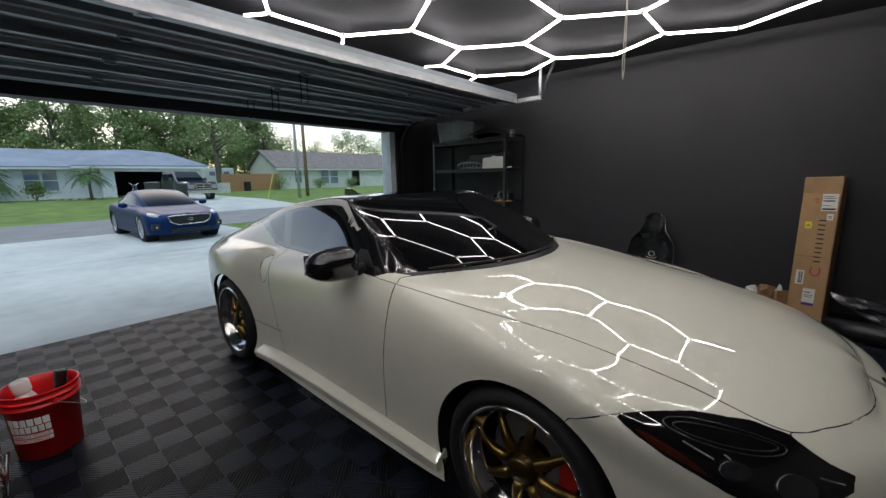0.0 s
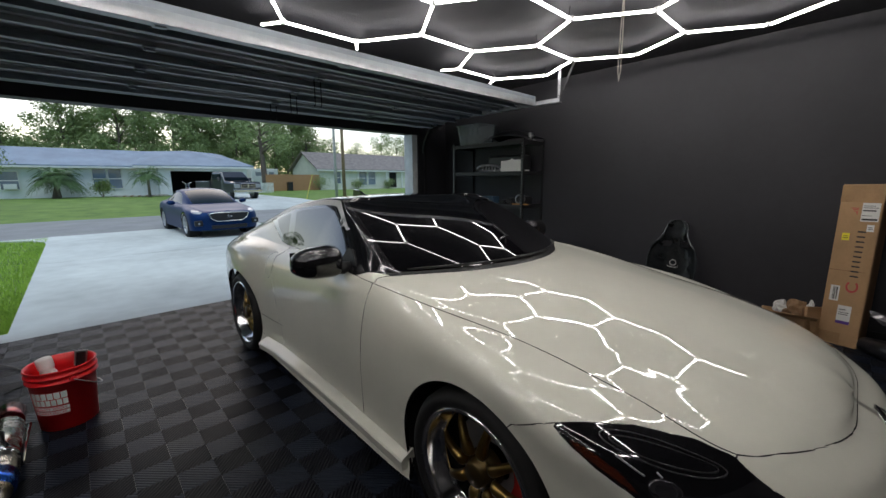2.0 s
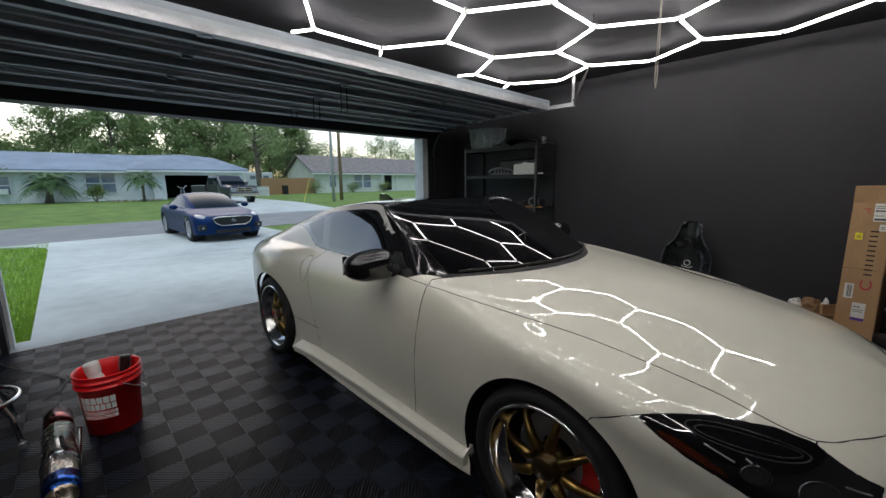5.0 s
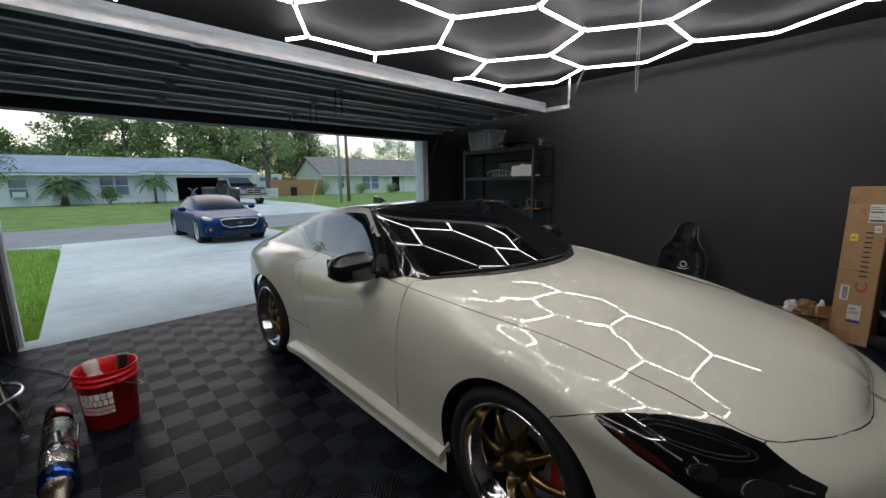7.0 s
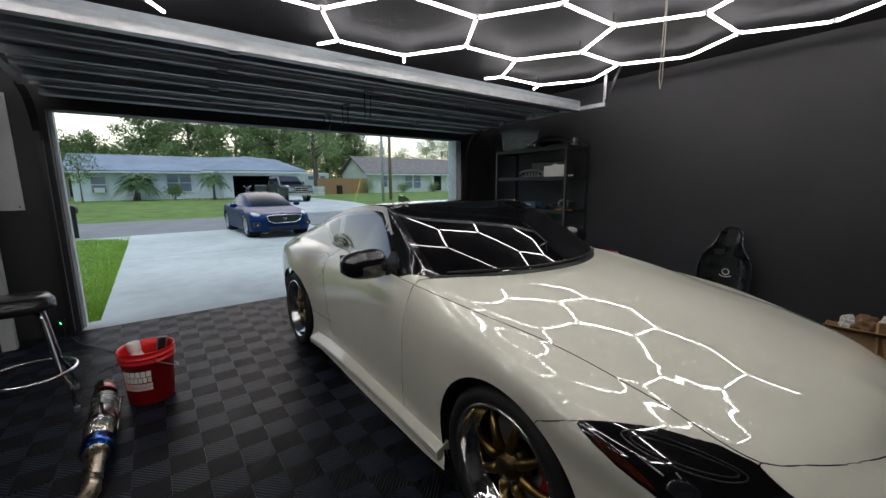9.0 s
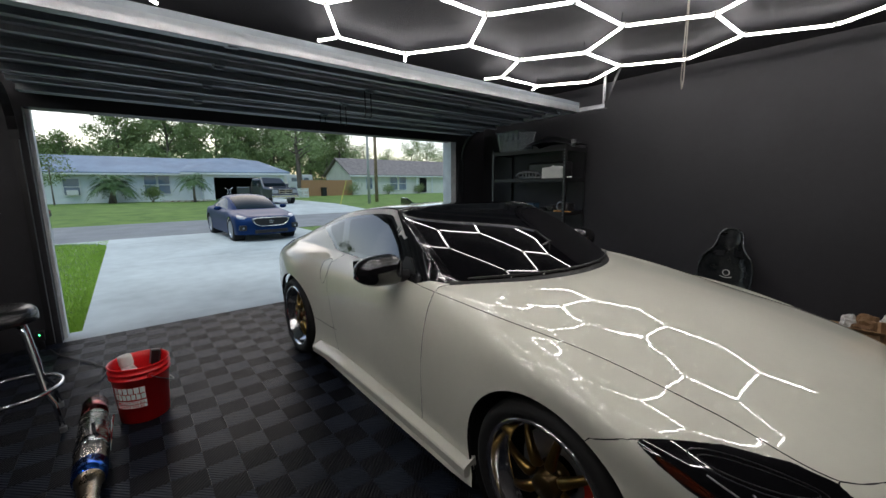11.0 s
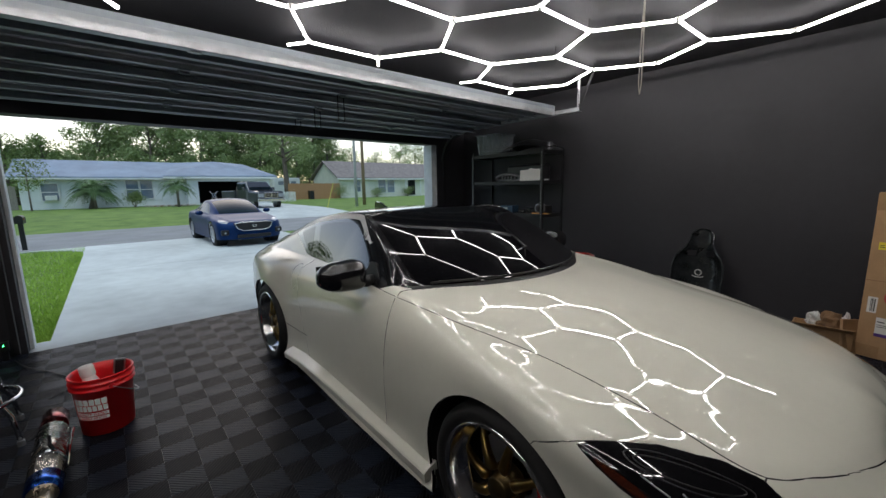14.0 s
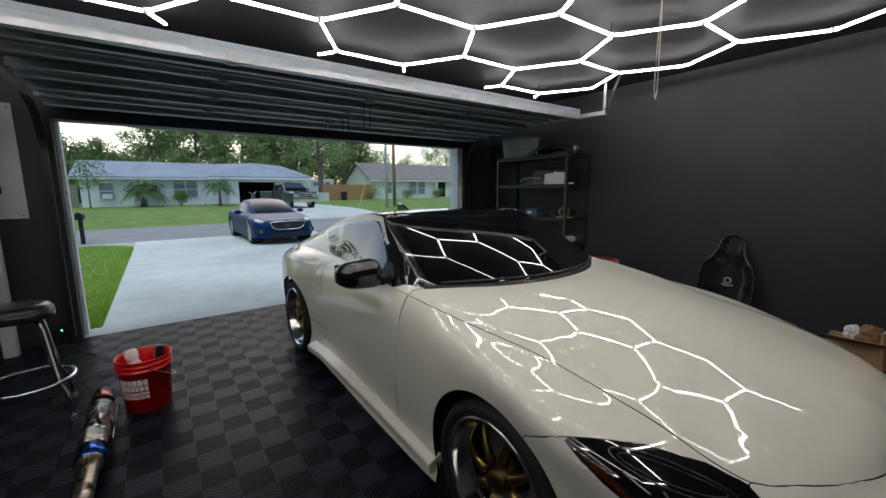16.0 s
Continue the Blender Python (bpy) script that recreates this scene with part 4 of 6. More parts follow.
def coupe_wheel(car, x, y, side, r=0.328, width=0.25, rim=0.258):
    """A wheel: tyre, polished stepped lip, dark barrel, six paired gold spokes, hub, brake disc and red caliper."""
    w = new("wheel")
    w.parent = car
    w.matrix_local = pose(x, y, r) @ Matrix.Diagonal((1, side, 1, 1))
    o = 0.0
    bm = bmesh.new()
    lathe(bm, [(rim - 0.004, o - 0.008), (rim + 0.008, o + 0.004), (rim + 0.03, o + 0.012), (r - 0.02, o + 0.004), (r - 0.004, o - 0.018), (r, o - 0.05), (r, o - width + 0.05),
               (r - 0.02, o - width + 0.01), (rim, o - width)], 64, "y")
    part("tyre", bm, M_RUBBER, w, smooth=True)
    bm = bmesh.new()
    lathe(bm, [(rim + 0.004, o - 0.004), (rim - 0.002, o + 0.006), (rim - 0.010, o + 0.004), (rim - 0.016, o - 0.012), (rim - 0.024, o - 0.07), (rim - 0.040, o - 0.078), (rim - 0.046, o - 0.088)], 64, "y")
    part("rim_lip", bm, M_CHROME, w, smooth=True)
    bm = bmesh.new()
    lathe(bm, [(rim - 0.03, o - 0.08), (rim - 0.035, o - width), (0.09, o - width + 0.01)], 48, "y")
    part("barrel", bm, M_DARK, w, smooth=True)
    spoke = bmesh.new()
    ring = []
    for t, wd, hh, dep in ((0.062, .012, -0.052, .02), (0.07, .018, -0.036, .03), (0.085, .0195, -0.030, .032), (0.13, .016, -0.036, .03), (0.185, .0125, -0.055, .026), (0.212, .012, -0.074, .02), (0.22, .008, -0.08, .014)):
        ring.append([spoke.verts.new(c) for c in ((t, hh - dep, -wd), (t, hh - 0.006, -wd), (t, hh, -wd * 0.45), (t, hh, wd * 0.45), (t, hh - 0.006, wd), (t, hh - dep, wd))])
    for a, b in zip(ring, ring[1:]):
        for k in range(6):
            spoke.faces.new((a[k], a[(k + 1) % 6], b[(k + 1) % 6], b[k]))
    spoke.faces.new(ring[0])
    spoke.faces.new(ring[-1][::-1])
    first = None
    for k in range(8):
        if first is None:
            first = part("spoke", spoke, M_GOLD, w, smooth=True)
            ob = first
        else:
            ob = new("spoke", first.data)
            ob.parent = w
        ob.matrix_local = pose(0, 0, 0, 0, k * 45 + 10, 0)
    bm = bmesh.new()
    lathe(bm, [(0.075, o - 0.11), (0.074, o - 0.072), (0.056, o - 0.066), (0.05, o - 0.066), (0.048, o - 0.03), (0.044, o - 0.024), (0.0005, o - 0.022)], 32, "y")
    part("hub", bm, M_BRONZE, w, "dark bronze centre cap", smooth=True)
    for k in range(12):
        bm = bmesh.new()
        a = (k + 0.5) * math.tau / 12
        lathe(bm, [(0.0055, o - 0.082), (0.0055, o - 0.073), (0.003, o - 0.071), (0.0003, o - 0.071)], 8, "y", m=Matrix.Translation((0.222 * math.cos(a), 0, 0.222 * math.sin(a))))
        part("rim_bolt", bm, M_CHROME, w)
    bm = bmesh.new()
    lathe(bm, [(0.08, o - 0.135), (0.175, o - 0.135), (0.175, o - 0.16), (0.08, o - 0.16)], 40, "y")
    part("brake_disc", bm, M_STEEL, w)
    bm = bmesh.new()
    prism(bm, [(0.185 * math.cos(a), 0.185 * math.sin(a)) for a in np.linspace(-0.5, 0.5, 8)] + [(0.12 * math.cos(a), 0.12 * math.sin(a)) for a in np.linspace(0.5, -0.5, 6)], 0.11, 0.18, m=Euler((radians(90), 0, 0)).to_matrix().to_4x4())
    part("brake_caliper", bm, M_CALIPER, w)
    return w



for cx in (-0.04, -2.59):
    for side in (-1, 1):
        coupe_wheel(coupe, cx, side * (0.905 if cx > -1 else 0.91), side)
        bm = bmesh.new()
        lathe(bm, [(ARCH + 0.004, 0.0), (ARCH + 0.004, -0.05), (ARCH + 0.01, -0.30), (0.05, -0.32)], 48, "y")
        liner = part("wheel_liner", bm, M_DARK, coupe)
        liner.matrix_local = pose(cx, side * 0.88, 0.32) @ Matrix.Diagonal((1, side, 1, 1))

# mirrors, wipers, badge and small parts of the coupe
for sd in (-1, 1):
    bm = bmesh.new()
    bmesh.ops.create_icosphere(bm, subdivisions=4, radius=1)
    for v in bm.verts:
        x, y, z = v.co
        sq = lambda a, p: math.copysign(abs(a) ** p, a)
        v.co = (sq(x, 0.8) * 0.085 * (1.1 if x > 0 else 0.75) - 0.03 * (1 + y) * 0.5, sq(y, 0.62) * 0.125, sq(z, 0.62 if z < 0 else 0.8) * 0.08 * (1 - 0.22 * y))
    mir = part("mirror", bm, M_GLOSSBLACK, coupe, "gloss black door mirror", smooth=True)
    mir.matrix_local = pose(-1.03, sd * 0.965, 0.99, 0, 0, 0) @ Matrix.Diagonal((1, sd, 1, 1))
    part("mirror_glass", boxes((-0.098, -0.1, -0.05, -0.094, 0.1, 0.05), bevel=0.002), M_CHROME, mir)
    bm = bmesh.new()
    prism(bm, [(-1.12, 0.0), (-0.87, 0.0), (-0.92, 0.04), (-1.02, 0.13), (-1.06, 0.13)], -0.01, 0.01, m=Matrix.Translation((0, sd * 0.81, 0.915)) @ Matrix.Rotation(radians(sd * 20), 4, "X") @ Euler((radians(90), 0, 0)).to_matrix().to_4x4())
    part("mirror_sail", bm, M_BLACKTRIM, coupe)
    bm = bmesh.new()
    tube(bm, [(-1.0, sd * 0.80, 0.945), (-1.03, sd * 0.88, 0.95)], [0.035, 0.03], 10)
    part("mirror_arm", bm, M_BLACKTRIM, coupe, smooth=True)
cskin, _, _ = make_skin((SILL, ROCKER, FLANK, SHOULDER, BELT, RAIL, CROWN, SPINE), (6,))


def on_skin(u, v, side=-1, out=0.0):
    p = cskin([u], [v])[0]
    n = np.cross(cskin([u + 0.02], [v])[0] - cskin([u - 0.02], [v])[0], cskin([u], [v + 0.02])[0] - cskin([u], [v - 0.02])[0])
    n = n / (np.linalg.norm(n) + 1e-9)
    q = p + out * n
    return Vector((q[0], side * q[1], q[2])), Vector((n[0], side * n[1], n[2]))


cow = []
bm = bmesh.new()
for sd, rng_v in ((-1, np.linspace(5.0, 7, 14)), (1, np.linspace(6.9, 5.0, 14))):
    for v in rng_v:
        cow.append((on_skin(5.96, v, sd, 0.002)[0], on_skin(6.07, v, sd, 0.003)[0]))
ra = [bm.verts.new(a) for a, b in cow]
rb = [bm.verts.new(b) for a, b in cow]
rc = [bm.verts.new((a + b) / 2 + Vector((0, 0, 0.003))) for a, b in cow]
for i in range(len(cow) - 1):
    bm.faces.new((ra[i], ra[i + 1], rc[i + 1], rc[i]))
    bm.faces.new((rc[i], rc[i + 1], rb[i + 1], rb[i]))
part("cowl", bm, M_BLACKTRIM, coupe, "black plastic cowl at the windscreen's foot", smooth=True)
for v0, s0, v1, s1, u1 in ((6.4, 1, 5.25, -1, 6.1), (5.3, 1, 6.7, -1, 6.09)):
    a, b = on_skin(6.06, v0, s0, 0.012)[0], on_skin(u1, v1, s1, 0.01)[0]
    mid = [on_skin(6.07 + (u1 - 6.07) * f, 7 - abs((1 - f) * (7 - v0) * s0 + f * (7 - v1) * s1), 1 if ((1 - f) * (7 - v0) * s0 + f * (7 - v1) * s1) > 0 else -1, 0.011)[0] for f in np.linspace(0.05, 0.95, 9)]
    bm = bmesh.new()
    tube(bm, [a] + mid + [b], [0.009] + [0.007] * 9 + [0.004], 8)
    part("wiper", bm, M_BLACKTRIM, coupe, smooth=True)
# badge on the nose: a plain ring with a bar
bp_, bn_ = on_skin(0.12, 2.9, -1, 0.004)
bm = bmesh.new()
bmx = Matrix.Translation((bp_.x, 0, bp_.z)) @ Vector((0.72, 0, 0.69)).to_track_quat("Z", "Y").to_matrix().to_4x4()
tube(bm, [bmx @ Vector((0.056 * math.cos(a), 0.064 * math.sin(a), 0.002)) for a in np.linspace(0, math.tau, 32, endpoint=False)], 0.004, 8, closed=True)
bd = part("badge", bm, M_CHROME, coupe, "chrome ring badge", smooth=True)
bm = bmesh.new()
box(bm, -0.014, -0.074, 0.0, 0.014, 0.074, 0.006, m=bmx)
part("badge_bar", bm, M_GLOSSBLACK, bd)
# headlamp innards close under the lens: amber marker, oval light guide, projector bowl, bright strips
def lens_patch(rows, sd, out):
    """A thin patch following the lens between two edges given as (u, v) pairs."""
    bm = bmesh.new()
    grid = []
    for (u0, v0), (u1, v1) in rows:
        grid.append([bm.verts.new(on_skin(u0 + (u1 - u0) * f, v0 + (v1 - v0) * f, sd, out)[0]) for f in (0, 0.33, 0.67, 1)])
    for p, q in zip(grid, grid[1:]):
        for k in range(3):
            bm.faces.new((p[k], p[k + 1], q[k + 1], q[k]))
    return bm


for sd in (-1, 1):
    amber = [((2.93, 2.97), (2.93, 2.92)), ((2.85, 2.98), (2.84, 2.85)), ((2.74, 2.96), (2.72, 2.80)), ((2.62, 2.90), (2.60, 2.75)), ((2.52, 2.80), (2.50, 2.72))]
    part("side_marker", lens_patch(amber, sd, 0.0009), M_AMBER, coupe, "amber side marker")
    for su, sv, r, m in ((0.36, 0.20, 0.0018, M_PLASTICGREY), (0.30, 0.13, 0.002, M_BLACKTRIM)):
        bm = bmesh.new()
        tube(bm, [on_skin(2.47 + su * math.cos(a), 3.46 + sv * math.sin(a) + 0.16 * math.cos(a) * -1, sd, 0.0005)[0] for a in np.linspace(0, math.tau, 36, endpoint=False)], r, 6, closed=True)
        part("light_guide", bm, m, coupe, smooth=True)
    for u, v, r in ((2.02, 3.0, 0.042), (2.36, 3.0, 0.03)):
        c, n = on_skin(u, v, sd, -0.004)
        bm = bmesh.new()
        lathe(bm, [(r, 0.0), (r * 1.02, 0.004), (r * 0.93, 0.0055), (r * 0.86, 0.0045), (r * 0.5, 0.0062), (0.0005, 0.007)], 28, m=Matrix.Translation(c) @ n.to_track_quat("Z", "Y").to_matrix().to_4x4() @ Matrix.Diagonal((1.25, 0.8, 1, 1)))
        part("projector", bm, M_PROJECTOR, coupe, smooth=True)
    for (u0, v0), (u1, v1) in (((1.86, 3.22), (1.70, 3.06)), ((2.66, 3.12), (2.48, 3.06)), ((2.44, 3.2), (2.40, 3.16))):
        bm = bmesh.new()
        tube(bm, [on_skin(u0 + (u1 - u0) * f, v0 + (v1 - v0) * f, sd, 0.001)[0] for f in np.linspace(0, 1, 6)], 0.0022, 6)
        part("bright_strip", bm, M_STEEL, coupe)
# door pressing line and roof aerial
bm = bmesh.new()
tube(bm, [on_skin(u, v, -1, 0.0005)[0] for u, v in zip(np.linspace(8.5, 9.26, 10), np.linspace(1.52, 1.46, 10))], 0.0016, 5)
part("body_seam", bm, M_DARK, coupe)
bm = bmesh.new()
prism(bm, [(-2.28, 0), (-2.08, 0.0), (-2.2, 0.05), (-2.27, 0.055)], -0.012, 0.012, m=Matrix.Translation((0, 0, 1.27)) @ Euler((radians(90), 0, 0)).to_matrix().to_4x4())
part("aerial_fin", bm, M_GLOSSBLACK, coupe)
bm = bmesh.new()
tube(bm, [Vector((0.95 - 0.1 * abs(y) ** 2 * 4, y, 0.24)) + Vector((0.05, 0, 0)) for y in np.linspace(-0.5, 0.5, 16)], 0.05, 8)
part("grille", bm, M_BLACKTRIM, coupe)

# side skirt blades
for sd in (-1, 1):
    bm = bmesh.new()
    rings = []
    for x in np.linspace(-0.40, -2.10, 22):
        f = (x + 0.40) / -1.70
        o = 0.012 * math.sin(math.pi * f) - 0.02 * max(0, f - 0.85) / 0.15
        rings.append([bm.verts.new((x, sd * (d - o), z)) for d, z in ((0.872, 0.242 + 0.015 * f), (0.934, 0.216 + 0.015 * f), (0.941, 0.208 + 0.015 * f), (0.937, 0.166 + 0.02 * f), (0.86, 0.152 + 0.02 * f))])
    for a, b in zip(rings, rings[1:]):
        for k in range(5):
            bm.faces.new((a[k], a[(k + 1) % 5], b[(k + 1) % 5], b[k]))
    bm.faces.new(rings[0])
    bm.faces.new(rings[-1][::-1])
    part("skirt_blade", bm, M_PAINT, coupe)
# ---- things in the garage ----
M_SHELF = mat("black_shelf_steel", (0.02, 0.02, 0.022), 0.42, 0.3, vary=0.2, scale=9, rvary=0.1)
M_SHELFBOARD = mat("black_shelf_board", (0.012, 0.012, 0.013), 0.6, vary=0.2, scale=8)
M_TOTE = mat("clear_plastic_tote", (0.55, 0.62, 0.66), 0.25, vary=0.1, trans=0.75, ior=1.2)
M_PLASTICBLACK = mat("moulded_black_plastic", (0.015, 0.015, 0.017), 0.35, vary=0.2, scale=10, bump=0.05)
M_GREYPART = mat("grey_cast_metal", (0.30, 0.31, 0.32), 0.4, 0.7, vary=0.25, scale=25, rvary=0.1)
M_PAPER = mat("white_paper_card", (0.70, 0.69, 0.66), 0.7, vary=0.08)
M_VINYL = mat("black_vinyl", (0.012, 0.012, 0.013), 0.25, vary=0.15, scale=15, bump=0.08, bscale=200)
M_CHROMEBAR = mat("chrome_tube", (0.62, 0.63, 0.65), 0.12, 1.0, vary=0.06)
M_TITAN = mat("brushed_titanium", (0.42, 0.39, 0.36), 0.24, 1.0, vary=0.2, scale=18, rvary=0.08)
M_BLUED = mat("heat_blued_titanium", (0.03, 0.13, 0.55), 0.22, 1.0, vary=0.25, scale=12)
M_HEATRED = mat("heat_tinted_tip", (0.20, 0.05, 0.05), 0.22, 1.0, vary=0.3, scale=9)
M_PIPE = mat("straw_tinted_pipe", (0.40, 0.33, 0.24), 0.3, 1.0, vary=0.25, scale=12, rvary=0.1)
M_CARBON = mat("gloss_black_shell", (0.035, 0.04, 0.043), 0.22, vary=0.6, scale=7, coat=1.0)
M_FILM = mat("dark_shrink_film", (0.03, 0.03, 0.036), 0.18, vary=0.3, scale=6, bump=0.9, bscale=9, coat=0.6)
M_WOOD = mat("pale_pine_board", (0.52, 0.38, 0.22), 0.6, vary=0.2, scale=5)
M_GREYPANEL = mat("pale_grey_panel", (0.55, 0.58, 0.58), 0.55, vary=0.08, scale=3)
M_CORD = mat("pale_cord", (0.45, 0.42, 0.36), 0.8)
M_PURPLE = mat("purple_print", (0.10, 0.04, 0.26), 0.6)
M_YELLOW = mat("yellow_sticker", (0.80, 0.68, 0.03), 0.5)
M_REDPRINT = mat("red_print", (0.50, 0.07, 0.06), 0.6)
M_BLACKPRINT = mat("black_print", (0.03, 0.028, 0.026), 0.6)
M_TAPE = mat("clear_packing_tape", (0.40, 0.25, 0.13), 0.12, vary=0.15, scale=7, bump=0.3, bscale=12, coat=0.6)

# shelving unit
SX0, SX1, SY0, SY1 = -3.61, -2.33, 5.84, 6.32
LEVELS = (0.14, 0.62, 1.07, 1.51, 1.90)
shelf = thing("shelving_unit", pose(0, 0, 0), "black five-tier steel shelving unit against the wall", "shelf")
for x in (SX0, SX1):
    for y in (SY0, SY1):
        sx, sy = (1 if x == SX0 else -1), (1 if y == SY0 else -1)
        bm = boxes((min(x, x + sx * 0.035), y - 0.002, 0, max(x, x + sx * 0.035), y + 0.002, 1.93), (x - 0.002, min(y, y + sy * 0.035), 0, x + 0.002, max(y, y + sy * 0.035), 1.93))
        post = part("post", bm, M_SHELF, shelf)
        bm = bmesh.new()
        for k in range(46):
            box(bm, x + sx * 0.014, y - 0.0035, 0.06 + k * 0.04, x + sx * 0.022, y - 0.0022, 0.078 + k * 0.04)
        part("keyholes", bm, M_GREYPART if y == SY0 else M_DARK, post)["kind"] = "stuff"
for z in LEVELS:
    part("shelf_board", boxes((SX0 + 0.004, SY0 + 0.006, z - 0.012, SX1 - 0.004, SY1 - 0.006, z)), M_SHELFBOARD, shelf)
    part("beam", boxes((SX0 + 0.003, SY0 + 0.003, z - 0.045, SX1 - 0.003, SY0 + 0.0055, z + 0.003), (SX0 + 0.003, SY0 + 0.0055, z - 0.045, SX1 - 0.003, SY0 + 0.02, z - 0.04)), M_SHELF, shelf)
    part("beam", boxes((SX0 + 0.003, SY1 - 0.0055, z - 0.045, SX1 - 0.003, SY1 - 0.003, z + 0.003)), M_SHELF, shelf)
    for x in (SX0 + 0.003, SX1 - 0.0055):
        part("side_beam", boxes((x, SY0 + 0.006, z - 0.045, x + 0.0025, SY1 - 0.006, z + 0.003)), M_SHELF, shelf)


def tote(x, y, z, w, d, h):
    t = thing("storage_tote", pose(x, y, z), "clear plastic storage tote on the top shelf", "storage box")
    bm = bmesh.new()
    s = 0.86
    rows = [(w * s, d * s, 0), (w, d, h), (w + 0.03, d + 0.03, h), (w + 0.03, d + 0.03, h - 0.012)]
    rings = []
    for a, b, zz in rows:
        ring = []
        r = 0.03
        for cx, cy, a0 in ((a / 2 - r, b / 2 - r, 0), (-a / 2 + r, b / 2 - r, 90), (-a / 2 + r, -b / 2 + r, 180), (a / 2 - r, -b / 2 + r, 270)):
            for k in range(4):
                an = radians(a0 + k * 30)
                ring.append(bm.verts.new((cx + r * math.cos(an), cy + r * math.sin(an), zz)))
        rings.append(ring)
    for p, q in zip(rings, rings[1:]):
        for k in range(len(p)):
            bm.faces.new((p[k], p[(k + 1) % len(p)], q[(k + 1) % len(p)], q[k]))
    bm.faces.new(rings[0][::-1])
    part("body", bm, M_TOTE, t)
    for k in range(5):
        part("rib", boxes((-w * 0.4 + k * w * 0.2, -d * 0.5 - 0.004, h * 0.5, -w * 0.4 + k * w * 0.2 + 0.008, -d * 0.46, h - 0.02)), M_TOTE, t)
    return t


tote(-3.33, 6.05, 1.904, 0.46, 0.36, 0.29)
# moulded car panel on top
bm = bmesh.new()
for k in range(13):
    f = k / 12
    hgt = 0.13 * math.sin(math.pi * min(1, 0.12 + f * 0.9)) + 0.04
    for j in range(7):
        g = j / 6
        bm.verts.new((-3.05 + 0.78 * f, 5.9 + 0.34 * g, 1.908 + hgt * math.sin(math.pi * (0.08 + 0.84 * g)) ** 0.5))
bm.verts.ensure_lookup_table()
for k in range(12):
    for j in range(6):
        bm.faces.new([bm.verts[k * 7 + j], bm.verts[(k + 1) * 7 + j], bm.verts[(k + 1) * 7 + j + 1], bm.verts[k * 7 + j + 1]])
ex = bmesh.ops.extrude_face_region(bm, geom=list(bm.faces))
bmesh.ops.translate(bm, vec=(0, 0, -0.006), verts=[g for g in ex["geom"] if isinstance(g, bmesh.types.BMVert)])
panel = thing("car_undertray", pose(0, 0, 0), "black moulded plastic car panel lying on the top shelf", "car part")
part("shell", bm, M_PLASTICBLACK, panel, smooth=True)
part("end_cap", boxes((-2.33, 5.93, 1.906, -2.29, 6.0, 2.0), bevel=0.01), M_GREYPART, panel, "bright bare metal bracket")
# second shelf
bm = bmesh.new()
tube(bm, [(-3.02 + 0.4 * math.cos(a) * 0.5, 5.98 + 0.05 * math.sin(a * 2), 1.535 + 0.075 * math.sin(a)) for a in np.linspace(0, math.pi, 12)], 0.018, 8)
tube(bm, [(-3.2, 5.98, 1.53), (-2.84, 5.98, 1.53)], 0.016, 8)
for k in range(5):
    tube(bm, [(-3.14 + k * 0.06, 5.98, 1.53), (-3.12 + k * 0.055, 5.98, 1.585)], 0.012, 6)
tagged(solid("cast_bracket", bm, M_GREYPART, smooth=True), "grey cast metal car bracket on the shelf", "car part")
bm = bmesh.new()
prism(bm, [(-2.74, 0), (-2.36, 0.0), (-2.39, 0.15), (-2.52, 0.155), (-2.56, 0.17), (-2.6, 0.15), (-2.735, 0.14)], 5.90, 5.912, m=Matrix(((1, 0, 0, 0), (0, 0, 1, 0), (0, 1, 0, 1.512), (0, 0, 0, 1))))
tagged(solid("folded_paper", bm, M_PAPER), "creased white instruction sheet standing on the shelf", "paper")
bm = boxes((-2.3, 5.86, 1.512, -2.2, 5.9, 1.53), bevel=0.005)
tagged(solid("small_carton", bm, M_PAPER), "small white carton at the shelf's edge", "box").location = (-0.08, 0.02, 0.0005)
part_bm = boxes((-3.1, 6.05, 1.512, -2.5, 6.28, 1.74), bevel=0.03)
tagged(solid("airbox", part_bm, M_PLASTICBLACK), "black plastic engine airbox on the shelf", "car part")
# third shelf
bl = thing("blue_parts_box", pose(-3.0, 6.0, 1.071), "dark blue parts carton on the shelf", "box")
part("body", boxes((-0.11, -0.07, 0, 0.11, 0.07, 0.1), bevel=0.004), mat("blue_card", (0.03, 0.07, 0.12), 0.5), bl)
part("label", boxes((-0.06, -0.0715, 0.03, 0.02, -0.0705, 0.07)), M_PAPER, bl)
tagged(solid("small_carton", boxes((-3.44, 5.93, 1.071, -3.36, 6.0, 1.13), bevel=0.003), M_REDPRINT), "small red carton on the shelf", "box")
tb = thing("throttle_body", pose(-2.34, 6.0, 1.071), "bare aluminium throttle body lying on the shelf", "car part")
bm = bmesh.new()
lathe(bm, [(0.045, -0.05), (0.065, -0.045), (0.065, 0.03), (0.05, 0.045), (0.042, 0.04), (0.042, -0.05)], 24, "y", m=Matrix.Translation((-0.08, -0.06, 0.075)))
part("bore", bm, M_GREYPART, tb, smooth=True)
part("housing", boxes((-0.17, -0.05, 0.0, 0.0, 0.1, 0.11), bevel=0.012), M_PLASTICBLACK, tb)
